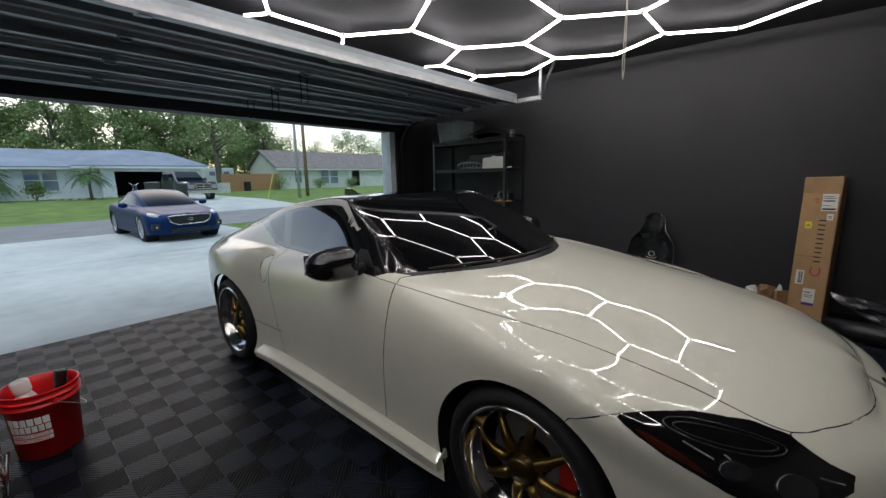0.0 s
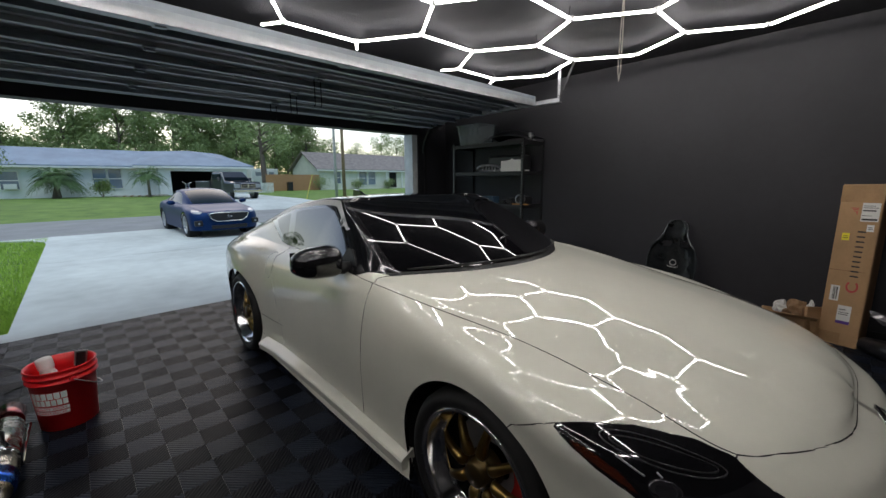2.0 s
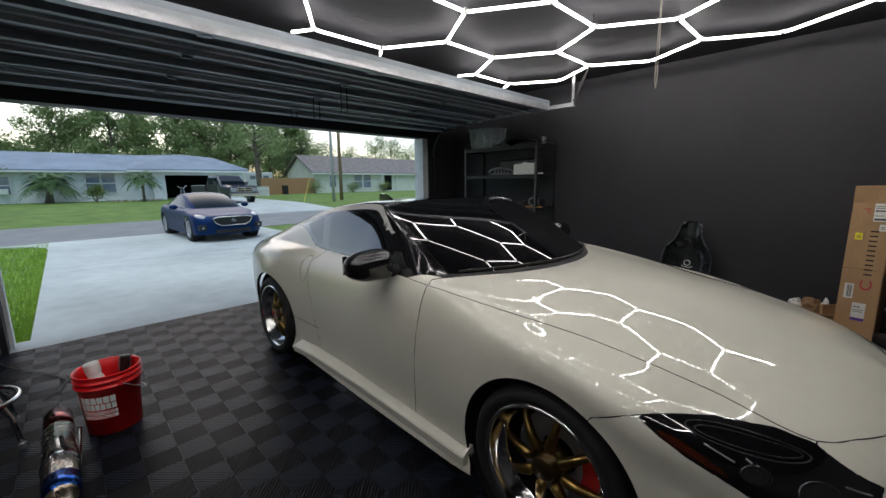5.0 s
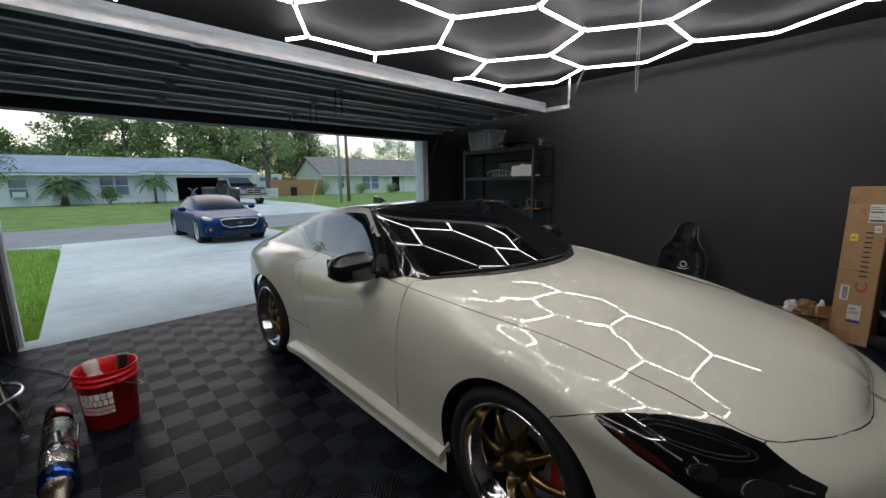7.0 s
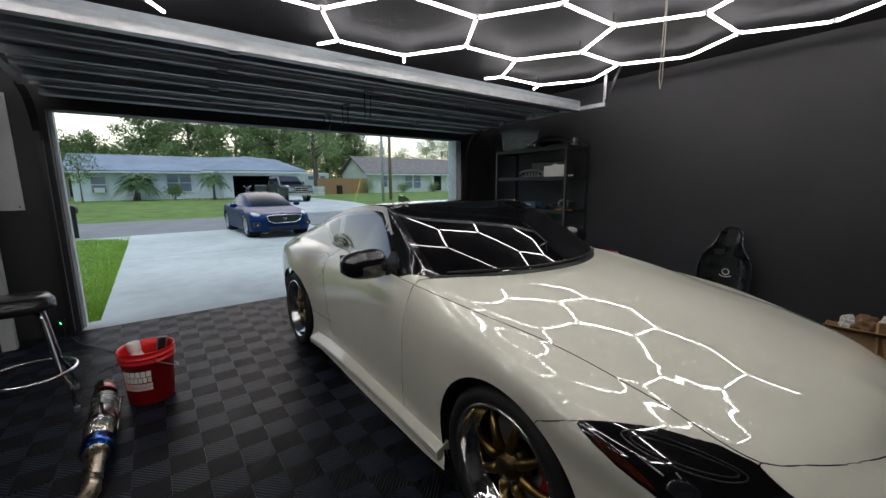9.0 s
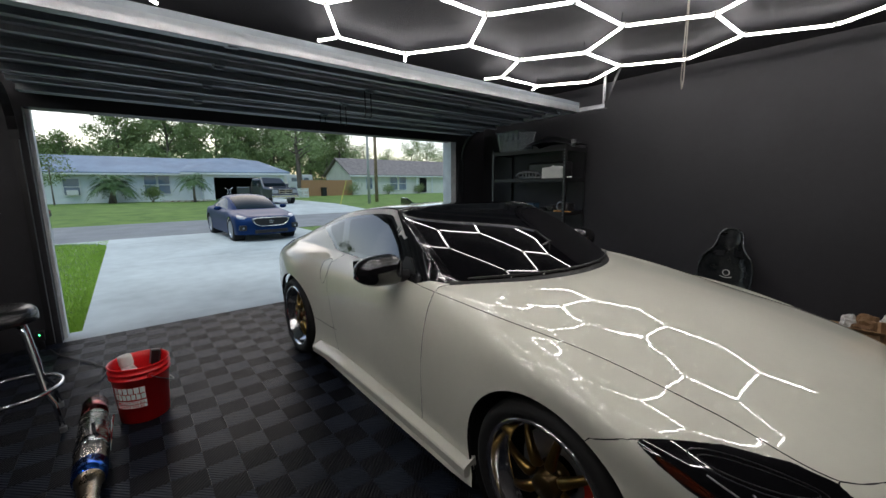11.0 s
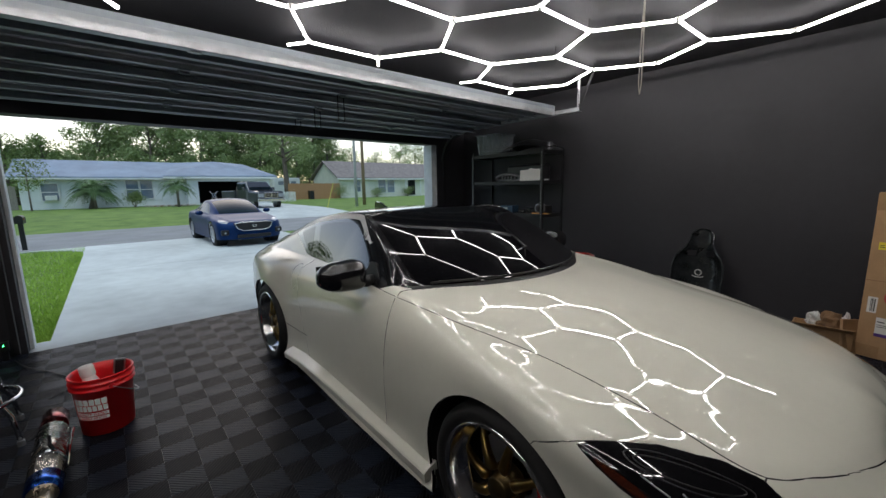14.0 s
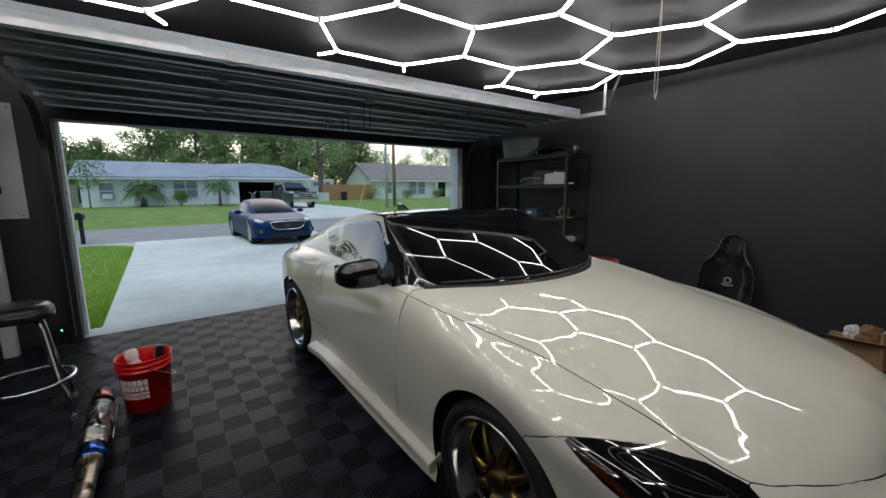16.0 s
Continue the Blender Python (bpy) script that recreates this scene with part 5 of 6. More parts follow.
for k, (x, w, h) in enumerate(((-2.78, 0.1, 0.05), (-2.66, 0.09, 0.08), (-2.56, 0.08, 0.06))):
    bm = boxes((x, 5.93, 1.071, x + w, 6.06, 1.071 + h), bevel=0.012)
    tube(bm, [(x + 0.02, 5.93, 1.1), (x + 0.03, 5.89, 1.12), (x + w, 5.9, 1.085)], 0.01, 6)
    tagged(solid("engine_part", bm, M_PLASTICBLACK), "small black engine part on the shelf", "car part", "engine parts on the shelf")
tagged(solid("pry_bar", boxes((-2.5, 5.85, 1.0735, -2.24, 5.875, 1.09), bevel=0.004), mat("orange_card", (0.42, 0.2, 0.05), 0.6)), "flat orange-brown strip on the shelf's edge", "strip")

# door rails, hangers and the coiled-door hardware
tr = thing("door_track", pose(0, 0, 0), "steel track and hanger of the garage door", "door track")
for y in (DL - 0.06, DR + 0.06):
    pts = [(DX + 0.07, y, 0.02), (DX + 0.07, y, 1.85)] + [(DX + 0.07 + 0.42 * (1 - math.cos(a)), y, 1.85 + 0.42 * math.sin(a)) for a in np.linspace(0.2, math.pi / 2, 6)] + [(-1.86, y, 2.33)]
    bm = bmesh.new()
    for a, b in zip(pts[:-1], pts[1:-1]):
        a, b = Vector(a), Vector(b)
        d = (b - a)
        m = Matrix.Translation(a) @ d.to_track_quat("Z", "Y").to_matrix().to_4x4()
        box(bm, -0.03, -0.022, 0, 0.03, -0.018, d.length + 0.002, m=m)
        box(bm, -0.03, -0.018, 0, -0.026, 0.018, d.length + 0.002, m=m)
    part("track", bm, M_BLACKTRIM, tr)
    part("track", boxes((pts[-2][0], y - 0.03, 2.30, -1.86, y + 0.03, 2.304), (pts[-2][0], y - 0.03, 2.304, -1.86, y - 0.026, 2.345)), M_STEEL, tr, "bare galvanised rail")
    part("hanger_strap", boxes((-1.9, y - 0.002, 2.34, -1.87, y + 0.002, CZ)), M_STEEL, tr)
    bm = bmesh.new()
    for k in range(9):
        box(bm, -1.889, y - 0.0035, 2.37 + k * 0.036, -1.881, y - 0.0022, 2.388 + k * 0.036)
    part("slots", bm, M_DARK, tr)
    bm = bmesh.new()
    box(bm, -0.015, -0.002, 0, 0.015, 0.002, 0.42, m=Matrix.Translation((-1.88, y, 2.34)) @ Euler((0, radians(25), 0)).to_matrix().to_4x4())
    part("brace", bm, M_BLACKTRIM, tr)
part("shaft", boxes((DX + 0.1, DL - 0.1, 2.5, DX + 0.13, DR + 0.1, 2.53)), M_STEEL, tr)

# cord with a loop
bm = bmesh.new()
cx, cy = -0.285, 3.80
tube(bm, [(cx, cy, CZ), (cx, cy + 0.006, 2.5), (cx, cy - 0.014, 2.2), (cx, cy - 0.018, 1.97), (cx, cy, 1.92), (cx, cy + 0.016, 1.97), (cx, cy + 0.012, 2.2), (cx, cy, 2.5)], 0.0028, 6)
tagged(solid("pull_cord", bm, M_CORD), "pale pull cord with a loop, hanging from the ceiling", "cord")

# bucket with bottles
bk = thing("bucket", pose(-2.40, 1.405, 0.004), "red plastic five-gallon bucket with white print, holding detailing bottles", "bucket")
bm = bmesh.new()
lathe(bm, [(0.0005, 0.006), (0.122, 0.0), (0.128, 0.004), (0.146, 0.285), (0.158, 0.287), (0.158, 0.295), (0.149, 0.297), (0.149, 0.318), (0.159, 0.32), (0.159, 0.328), (0.151, 0.33), (0.152, 0.352), (0.159, 0.358), (0.156, 0.365),
           (0.149, 0.362), (0.144, 0.3), (0.124, 0.012), (0.0005, 0.012)], 48)
part("body", bm, M_RED, bk, smooth=True)
bm = bmesh.new()
tube(bm, [(0.165 * math.cos(a), 0.165 * math.sin(a), 0.3 - 0.12 * math.sin(a - 0.3)) for a in np.linspace(0.3, math.pi + 0.3, 16)], 0.003, 6)
part("bail_handle", bm, M_STEEL, bk)
for a in (0.3, math.pi + 0.3):
    bm = bmesh.new()
    lathe(bm, [(0.016, 0), (0.016, 0.012), (0.0005, 0.014)], 12, "x", m=Matrix.Rotation(a, 4, "Z") @ Matrix.Translation((0.15, 0, 0.3)))
    part("handle_boss", bm, M_RED, bk)


def wrapped_text(name, text, size, z, angle, radius, slope, material, parent, raise_by=0.0012):
    """Letters bent round the bucket's wall."""
    ob = lettering(name, text, size, Matrix.Identity(4), material, parent)
    for v in ob.data.vertices:
        a = angle + v.co.x / radius
        h = z + v.co.y
        r = radius + (h - 0.2) * slope + raise_by + v.co.z
        v.co = (r * math.cos(a), r * math.sin(a), h)
    return ob


FACE = radians(-30)


def wrapped_bar(name, z0, z1, a0, a1, radius, slope, material, parent, thick=0.0012):
    """A plain printed bar bent round the bucket's wall."""
    bm = bmesh.new()
    rows = []
    for a in np.linspace(a0, a1, 5):
        col = []
        for z, lift in ((z0, 0.0), (z0, thick), (z1, thick), (z1, 0.0)):
            r = radius + (z - 0.2) * slope + lift
            col.append(bm.verts.new((r * math.cos(a), r * math.sin(a), z)))
        rows.append(col)
    for p, q in zip(rows, rows[1:]):
        for i in range(3):
            bm.faces.new((p[i], q[i], q[i + 1], p[i + 1]))
    bmesh.ops.recalc_face_normals(bm, faces=bm.faces)
    return part(name, bm, material, parent)


for z0, z1, count in ((0.203, 0.241, 6), (0.164, 0.198, 7)):
    for k in range(count):
        a0 = FACE - 0.62 + 1.24 * k / count
        wrapped_bar("print_bar", z0, z1, a0 + 0.014, a0 + 1.24 / count - 0.014, 0.1418, 0.064, M_WHITE, bk)
for k, (text, z) in enumerate((("QUALITY TOOLS", 0.144), ("LOWEST PRICES", 0.118))):
    bm = bmesh.new()
    ang = [FACE + f for f in np.linspace(-0.62, 0.62, 14)]
    lo = [bm.verts.new(((0.1422 + (z - 0.010 - 0.2) * 0.064) * math.cos(a), (0.1422 + (z - 0.010 - 0.2) * 0.064) * math.sin(a), z - 0.0105)) for a in ang]
    hi = [bm.verts.new(((0.1422 + (z + 0.010 - 0.2) * 0.064) * math.cos(a), (0.1422 + (z + 0.010 - 0.2) * 0.064) * math.sin(a), z + 0.0105)) for a in ang]
    for i in range(13):
        bm.faces.new((lo[i], lo[i + 1], hi[i + 1], hi[i]))
    part("print_band", bm, M_WHITE, bk)
    wrapped_text("lettering", text, 0.0205, z - 0.0005, FACE, 0.1422, 0.064, M_RED, bk, 0.0008)
bt = thing("spray_bottle", pose(-2.40, 1.385, 0.012) @ pose(0, 0, 0.02, 6, -5, 20), "translucent white plastic bottle standing in the bucket", "bottle")
bm = bmesh.new()
lathe(bm, [(0.0005, 0), (0.04, 0.0), (0.043, 0.01), (0.043, 0.27), (0.03, 0.31), (0.02, 0.32)], 20)
part("body", bm, M_PAPER, bt, smooth=True)
bm = bmesh.new()
lathe(bm, [(0.035, 0.315), (0.037, 0.325), (0.037, 0.37), (0.033, 0.378), (0.0005, 0.379)], 20)
part("cap", bm, M_PAPER, bt, smooth=True)
br = thing("detailing_brush", pose(-2.45, 1.44, 0.02) @ pose(0, 0, 0, -9, -3, 0) @ Matrix.Diagonal((1, 1, 0.93, 1)), "black-handled brush standing in the bucket", "brush")
part("handle", boxes((-0.016, -0.022, 0, 0.016, 0.022, 0.4), bevel=0.008), M_BLACKTRIM, br)
part("bristles", boxes((-0.02, -0.03, 0.3, -0.0165, 0.03, 0.4), bevel=0.001), M_GREYPART, br)
bp = thing("spray_bottle", pose(-2.35, 1.35, 0.02), "white jar lying low in the bucket", "bottle")
bm = bmesh.new()
lathe(bm, [(0.0005, 0.0), (0.045, 0.0), (0.045, 0.24), (0.04, 0.26), (0.04, 0.30), (0.0005, 0.302)], 20)
part("body", bm, M_PAPER, bp, smooth=True)

# bar stool
st = thing("bar_stool", pose(-2.64, 0.80, 0.004), "chrome swivel bar stool with a black vinyl seat", "stool")
bm = bmesh.new()
lathe(bm, [(0.0005, 0.762), (0.12, 0.76), (0.158, 0.75), (0.172, 0.73), (0.174, 0.71), (0.168, 0.695), (0.16, 0.69), (0.0005, 0.69)], 40)
part("seat_cushion", bm, M_VINYL, st, smooth=True)
bm = bmesh.new()
lathe(bm, [(0.171, 0.725), (0.1765, 0.722), (0.1765, 0.672), (0.170, 0.668), (0.164, 0.672), (0.164, 0.69)], 40)
part("seat_ring", bm, M_VINYL, st, smooth=True)
for k in range(4):
    a = radians(52 + 90 * k)
    d = Vector((math.cos(a), math.sin(a), 0))
    bm = bmesh.new()
    tube(bm, [d * 0.05 + Vector((0, 0, 0.665)), d * 0.105 + Vector((0, 0, 0.662)), d * 0.135 + Vector((0, 0, 0.64)), d * 0.15 + Vector((0, 0, 0.6)), d * 0.205 + Vector((0, 0, 0.25)), d * 0.25 + Vector((0, 0, 0.18)), d * 0.275 + Vector((0, 0, 0.02))], 0.0125, 10)
    leg = part("leg", bm, M_CHROMEBAR, st, smooth=True)
    bm = bmesh.new()
    lathe(bm, [(0.017, 0), (0.017, 0.03), (0.013, 0.035)], 12, m=Matrix.Translation(d * 0.275), cap=True)
    part("foot_cap", bm, M_GREYPART, leg)
bm = bmesh.new()
tube(bm, [(0.225 * math.cos(a), 0.225 * math.sin(a), 0.255) for a in np.linspace(0, math.tau, 40, endpoint=False)], 0.0125, 10, closed=True)
part("foot_ring", bm, M_CHROMEBAR, st, smooth=True)

# exhaust silencer
A0, A1 = Vector((-2.52, 1.165, 0.095)), Vector((-1.48, 1.18, 0.085))
ex_dir = (A1 - A0).normalized()
mx = Matrix.Translation(A0) @ ex_dir.to_track_quat("Z", "Y").to_matrix().to_4x4()
LEN = (A1 - A0).length
sil = thing("exhaust_silencer", pose(0, 0, 0), "polished titanium exhaust silencer with blued band, lying on the tiles", "exhaust")


def turned(name, prof, material, parent, label=""):
    bm = bmesh.new()
    lathe(bm, prof, 36, m=mx)
    return part(name, bm, material, parent, label, smooth=True)


turned("tip", [(0.046, 0.0), (0.058, -0.004), (0.063, 0.0), (0.063, 0.2), (0.058, 0.202)], M_HEATRED, sil, "dark red heat-tinted tip")
turned("tip_bore", [(0.046, 0.0), (0.045, 0.15), (0.0005, 0.15)], M_DARK, sil)
turned("can", [(0.058, 0.201), (0.068, 0.203), (0.068, 0.70), (0.06, 0.702)], M_TITAN, sil)
turned("blue_band", [(0.06, 0.703), (0.0685, 0.705), (0.067, 0.80), (0.056, 0.82)], M_BLUED, sil, "heat-blued band")
turned("cone", [(0.057, 0.821), (0.05, 0.83), (0.041, 0.90), (0.039, LEN)], M_PIPE, sil)
turned("strap", [(0.069, 0.53), (0.0725, 0.532), (0.0725, 0.572), (0.069, 0.574)], M_CHROMEBAR, sil, "bright steel clamp strap")
bm = bmesh.new()
tube(bm, [A1 - ex_dir * 0.01, A1 + ex_dir * 0.08, A1 + Vector((0.17, -0.02, 0.0)), A1 + Vector((0.30, -0.10, -0.01)), A1 + Vector((0.44, -0.22, -0.03)), A1 + Vector((0.75, -0.5, -0.045))], 0.039, 16)
part("pipe", bm, M_PIPE, sil, "straw-tinted bent pipe", smooth=True)
bm = bmesh.new()
tube(bm, [mx @ Vector(p) for p in ((0.05, -0.07, 0.55), (0.06, -0.12, 0.56), (0.03, -0.17, 0.57), (-0.03, -0.19, 0.6))], 0.008, 8)
part("hanger", bm, M_CHROMEBAR, sil)
bm = bmesh.new()
tube(bm, [mx @ Vector(p) for p in ((0.03, 0.07, 0.55), (0.02, 0.1, 0.55), (0.02, 0.14, 0.53))], 0.009, 8)
part("hanger", bm, M_CHROMEBAR, sil)
bm = bmesh.new()
tube(bm, [mx @ Vector(p) for p in ((0.05, -0.05, 0.53), (0.055, -0.055, 0.32), (0.08, -0.03, 0.17), (0.085, 0.0, 0.22), (0.075, -0.01, 0.4), (0.065, -0.045, 0.53))], 0.006, 8)
part("heat_loop", bm, M_CHROMEBAR, sil)

# racing seat shell
seat = thing("racing_seat", pose(-0.62, 6.22, 0.0), "glossy black bucket seat shell leaning on the wall", "car seat")
def seat_half(z):
    pts = [(0.0, 0.17), (0.15, 0.215), (0.38, 0.235), (0.55, 0.24), (0.66, 0.215), (0.74, 0.15), (0.8, 0.115), (0.9, 0.105), (0.945, 0.08), (0.96, 0.03)]
    return float(np.interp(z, [p[0] for p in pts], [p[1] for p in pts]))


bm = bmesh.new()
rows = []
for k in range(34):
    z = 0.96 * k / 33
    w = seat_half(z)
    row = []
    for j in range(17):
        f = -1 + j / 8
        y = 0.02 * (z > 0) + 0.10 * z - 0.13 * abs(f) ** 3 * (1 if z < 0.7 else max(0.25, 1 - (z - 0.7) * 4))
        row.append(bm.verts.new((w * f, y, z)))
    rows.append(row)
for a in range(33):
    for j in range(16):
        zc, xc = 0.96 * (a + 0.5) / 33, (-1 + (j + 0.5) / 8) * seat_half(0.96 * (a + 0.5) / 33)
        if ((abs(xc) - 0.085) / 0.045) ** 2 + ((zc - 0.70) / 0.035) ** 2 < 1:
            continue
        bm.faces.new((rows[a][j], rows[a][j + 1], rows[a + 1][j + 1], rows[a + 1][j]))
bmesh.ops.solidify(bm, geom=list(bm.faces), thickness=0.012)
part("shell", bm, M_CARBON, seat, smooth=True)
bm = bmesh.new()
for sd in (-1, 1):
    tube(bm, [(sd * seat_half(z) * 1.0, 0.02 + 0.10 * z - 0.13 * (1 if z < 0.7 else max(0.25, 1 - (z - 0.7) * 4)), z) for z in np.linspace(0, 0.955, 24)], 0.009, 6)
part("edge_piping", bm, M_CARBON, seat, smooth=True)
bm = bmesh.new()
tube(bm, [(0.03 * math.cos(a), 0.024, 0.50 + 0.03 * math.sin(a)) for a in np.linspace(0, math.tau, 20, endpoint=False)], 0.004, 6, closed=True)
tube(bm, [(0.055 * math.cos(a), 0.02, 0.47 + 0.02 * math.sin(a)) for a in np.linspace(3.4, 6.0, 12)], 0.004, 6)
part("printed_mark", bm, M_WHITE, seat, "white printed emblem")
part("base_pan", boxes((-0.2, -0.42, 0.0, 0.2, 0.0, 0.1), bevel=0.03), M_CARBON, seat)

# tall shipping carton
ct = thing("shipping_carton", pose(0.70, 6.13, 0.004, -4.5, -1.0, -16) @ Matrix.Diagonal((0.76, 0.85, 1, 1)), "tall brown cardboard shipping carton leaning on the wall, with labels", "box")
part("body", boxes((-0.165, 0, 0, 0.165, 0.2, 1.345), bevel=0.006), M_CARD, ct)
part("packing_tape", boxes((-0.166, -0.0015, 1.20, 0.166, -0.0005, 1.335)), M_TAPE, ct, "shiny clear tape")
part("packing_tape", boxes((-0.166, -0.0012, 0.01, 0.02, -0.0004, 0.1)), M_TAPE, ct)
part("fold_line", boxes((-0.16, -0.001, 0.63, 0.12, -0.0003, 0.635)), M_CARDDARK, ct)
part("side_flap", boxes((0.1655, 0.02, 0.02, 0.168, 0.18, 1.33)), M_CARDDARK, ct)
up = Matrix.Translation((0.045, -0.0016, 0.78)) @ Euler((radians(90), radians(-90), 0)).to_matrix().to_4x4()
logo = part("logo", prism(bmesh.new(), [(0.05 * math.cos(a), 0.05 * math.sin(a)) for a in np.linspace(0.7, 5.6, 26)] + [(0.034 * math.cos(a), 0.034 * math.sin(a)) for a in np.linspace(5.6, 0.7, 26)], 0, 0.0008,
            m=Matrix.Translation((0.045, -0.001, 0.505)) @ Euler((radians(90), radians(-90), 0)).to_matrix().to_4x4()), M_REDPRINT, ct, "red ring mark")
for k in range(10):
    zz = 0.585 + k * 0.041
    part("printed_bar", boxes((0.012, -0.0016, zz, 0.076, -0.0006, zz + 0.012)), M_BLACKPRINT, ct)


def sticker(x0, z0, x1, z1, bars, material=None, tilt=0.0):
    s = part("label", boxes((x0, -0.0024, z0, x1, -0.0012, z1)), material or M_PAPER, ct)
    for a, b, c, d in bars:
        part("printed_bar", boxes((x0 + a * (x1 - x0), -0.003, z0 + b * (z1 - z0), x0 + c * (x1 - x0), -0.0025, z0 + d * (z1 - z0))), M_BLACKPRINT, s)
    return s


sticker(0.015, 1.045, 0.15, 1.195, [(0.06, 0.06, 0.94, 0.16), (0.06, 0.55, 0.8, 0.62), (0.06, 0.72, 0.9, 0.75), (0.06, 0.82, 0.7, 0.85), (0.06, 0.3, 0.6, 0.33)])
sticker(0.075, 0.965, 0.13, 1.02, [(0.2, 0.3, 0.8, 0.4), (0.2, 0.55, 0.8, 0.65)])
sticker(-0.105, 0.885, -0.045, 0.945, [(0.15, 0.3, 0.85, 0.4), (0.2, 0.55, 0.8, 0.62)], M_YELLOW)
sticker(-0.12, 0.37, -0.045, 0.5, [(0.3, 0.1, 0.36, 0.9), (0.42, 0.1, 0.52, 0.9), (0.58, 0.1, 0.62, 0.9), (0.68, 0.1, 0.8, 0.9)])
sticker(-0.035, 0.185, 0.075, 0.34, [(0.1, 0.75, 0.6, 0.8), (0.1, 0.6, 0.85, 0.63), (0.1, 0.5, 0.8, 0.53)])
part("label_band", boxes((-0.035, -0.0032, 0.185, 0.075, -0.0026, 0.21)), M_PURPLE, ct)
for k in range(5):
    part("printed_bar", boxes((-0.02 - 0.012 * k, -0.0016, 1.10 + 0.012 * k, -0.012, -0.0006, 1.106 + 0.012 * k)), M_REDPRINT, ct)

# open carton with crumpled packing
oc = thing("open_carton", pose(0.40, 6.2, 0.004, 0, 0, 4) @ Matrix.Diagonal((0.8, 0.85, 0.75, 1)), "open cardboard carton stuffed with crumpled packing paper", "box")
part("body", boxes((-0.28, -0.14, 0, 0.2, -0.13, 0.24), (-0.28, 0.14, 0, 0.2, 0.15, 0.24), (-0.28, -0.13, 0, -0.27, 0.14, 0.24), (0.19, -0.13, 0, 0.2, 0.14, 0.24), (-0.27, -0.13, 0, 0.19, 0.14, 0.01)), M_CARD, oc)
bm = bmesh.new()
box(bm, -0.28, -0.004, 0, 0.2, 0.004, 0.16, m=Matrix.Translation((0, -0.136, 0.24)) @ Euler((radians(62), 0, 0)).to_matrix().to_4x4())
part("flap", bm, M_CARD, oc)


def crumple(name, parent, c, r, material, seed, label=""):
    rng = random.Random(seed)
    bm = bmesh.new()
    bmesh.ops.create_icosphere(bm, subdivisions=3, radius=1)
    for v in bm.verts:
        n = noise.noise(v.co * 2.2 + Vector((seed, 0, 0))) * 0.5 + noise.noise(v.co * 5 + Vector((0, seed, 0))) * 0.25
        v.co = Vector(c) + Vector((v.co.x * r[0], v.co.y * r[1], v.co.z * r[2])) * (1 + n)
    return part(name, bm, material, parent, label)


crumple("packing_paper", oc, (0.02, 0, 0.28), (0.1, 0.09, 0.13), M_CARDDARK, 3, "crumpled brown packing paper")
crumple("packing_paper", oc, (-0.1, 0.03, 0.27), (0.08, 0.05, 0.1), M_PAPER, 5, "crumpled white packing paper")
crumple("packing_paper", oc, (0.14, -0.03, 0.27), (0.035, 0.06, 0.16), M_PAPER, 9, "crumpled white packing paper")
fl = thing("flat_carton", pose(0.57, 6.12, 0.004, -9, 6, 60), "flattened cardboard leaning on the carton", "box")
part("sheet", boxes((-0.1, 0, 0, 0.1, 0.02, 0.29)), M_CARD, fl)
# wrapped part and rolled film by the wall
wp = thing("wrapped_part", pose(1.22, 6.12, 0.16, 0, 14, -8), "long black car part wrapped in shiny clear film", "car part")
crumple("film", wp, (0.05, 0, 0.05), (0.36, 0.14, 0.10), M_FILM, 12)
for x in (-0.04, 0.2):
    part("label", boxes((x, -0.165, 0.07, x + 0.1, -0.162, 0.14)), M_PAPER, wp).rotation_euler = (radians(-35), 0, 0)
bmp = thing("bumper_cover", pose(1.15, 5.95, 0.0), "black plastic bumper cover lying on the tiles", "car part")
bm = bmesh.new()
tube(bm, [(-0.3, 0.1, 0.08), (-0.1, -0.05, 0.09), (0.2, -0.1, 0.09), (0.6, -0.05, 0.08)], [0.06, 0.085, 0.085, 0.07], 10)
part("shell", bm, M_PLASTICBLACK, bmp, smooth=True)
rl = thing("paper_roll", pose(0.98, 6.2, 0.03, 0, 90, 10), "white cardboard roll on the floor by the carton", "roll")
bm = bmesh.new()
lathe(bm, [(0.028, 0), (0.03, 0.004), (0.03, 0.2), (0.028, 0.204), (0.02, 0.2), (0.02, 0.0)], 16)
part("roll", bm, M_PAPER, rl, smooth=True)

# beside the opening: pegboard, bench, post, sensor, cable
pg = thing("wall_panel", pose(DX + 0.002, 0, 0), "pale grey panel screwed to the front wall", "panel")
part("sheet", boxes((0.0, -0.1, 1.22, 0.012, 0.60, 2.25)), M_GREYPANEL, pg)
for y, z in ((0.57, 1.25), (0.57, 2.21), (0.0, 1.25), (0.0, 2.21)):
    part("screw", boxes((0.012, y - 0.006, z - 0.006, 0.015, y + 0.006, z + 0.006)), M_DARK, pg)
hk = thing("hand_clamp", pose(DX + 0.02, 0.40, 1.5), "red and black bar clamp hanging on the panel", "clamp")
part("bar", boxes((0, -0.01, -0.05, 0.012, 0.01, 0.62)), M_GREYPART, hk)
part("jaw", boxes((0, -0.03, 0.52, 0.03, 0.05, 0.62), bevel=0.008), M_CALIPER, hk, "red jaw")
part("grip", boxes((0, -0.03, -0.06, 0.04, 0.06, 0.02), bevel=0.012), M_BLACKTRIM, hk, "black grip")
wbch = thing("workbench", pose(0, 0, 0), "narrow workbench with a pale pine top and grey steel post", "workbench")
part("top", boxes((-4.2, -1.0, 0.85, -3.55, 0.40, 0.885), bevel=0.004), M_WOOD, wbch)
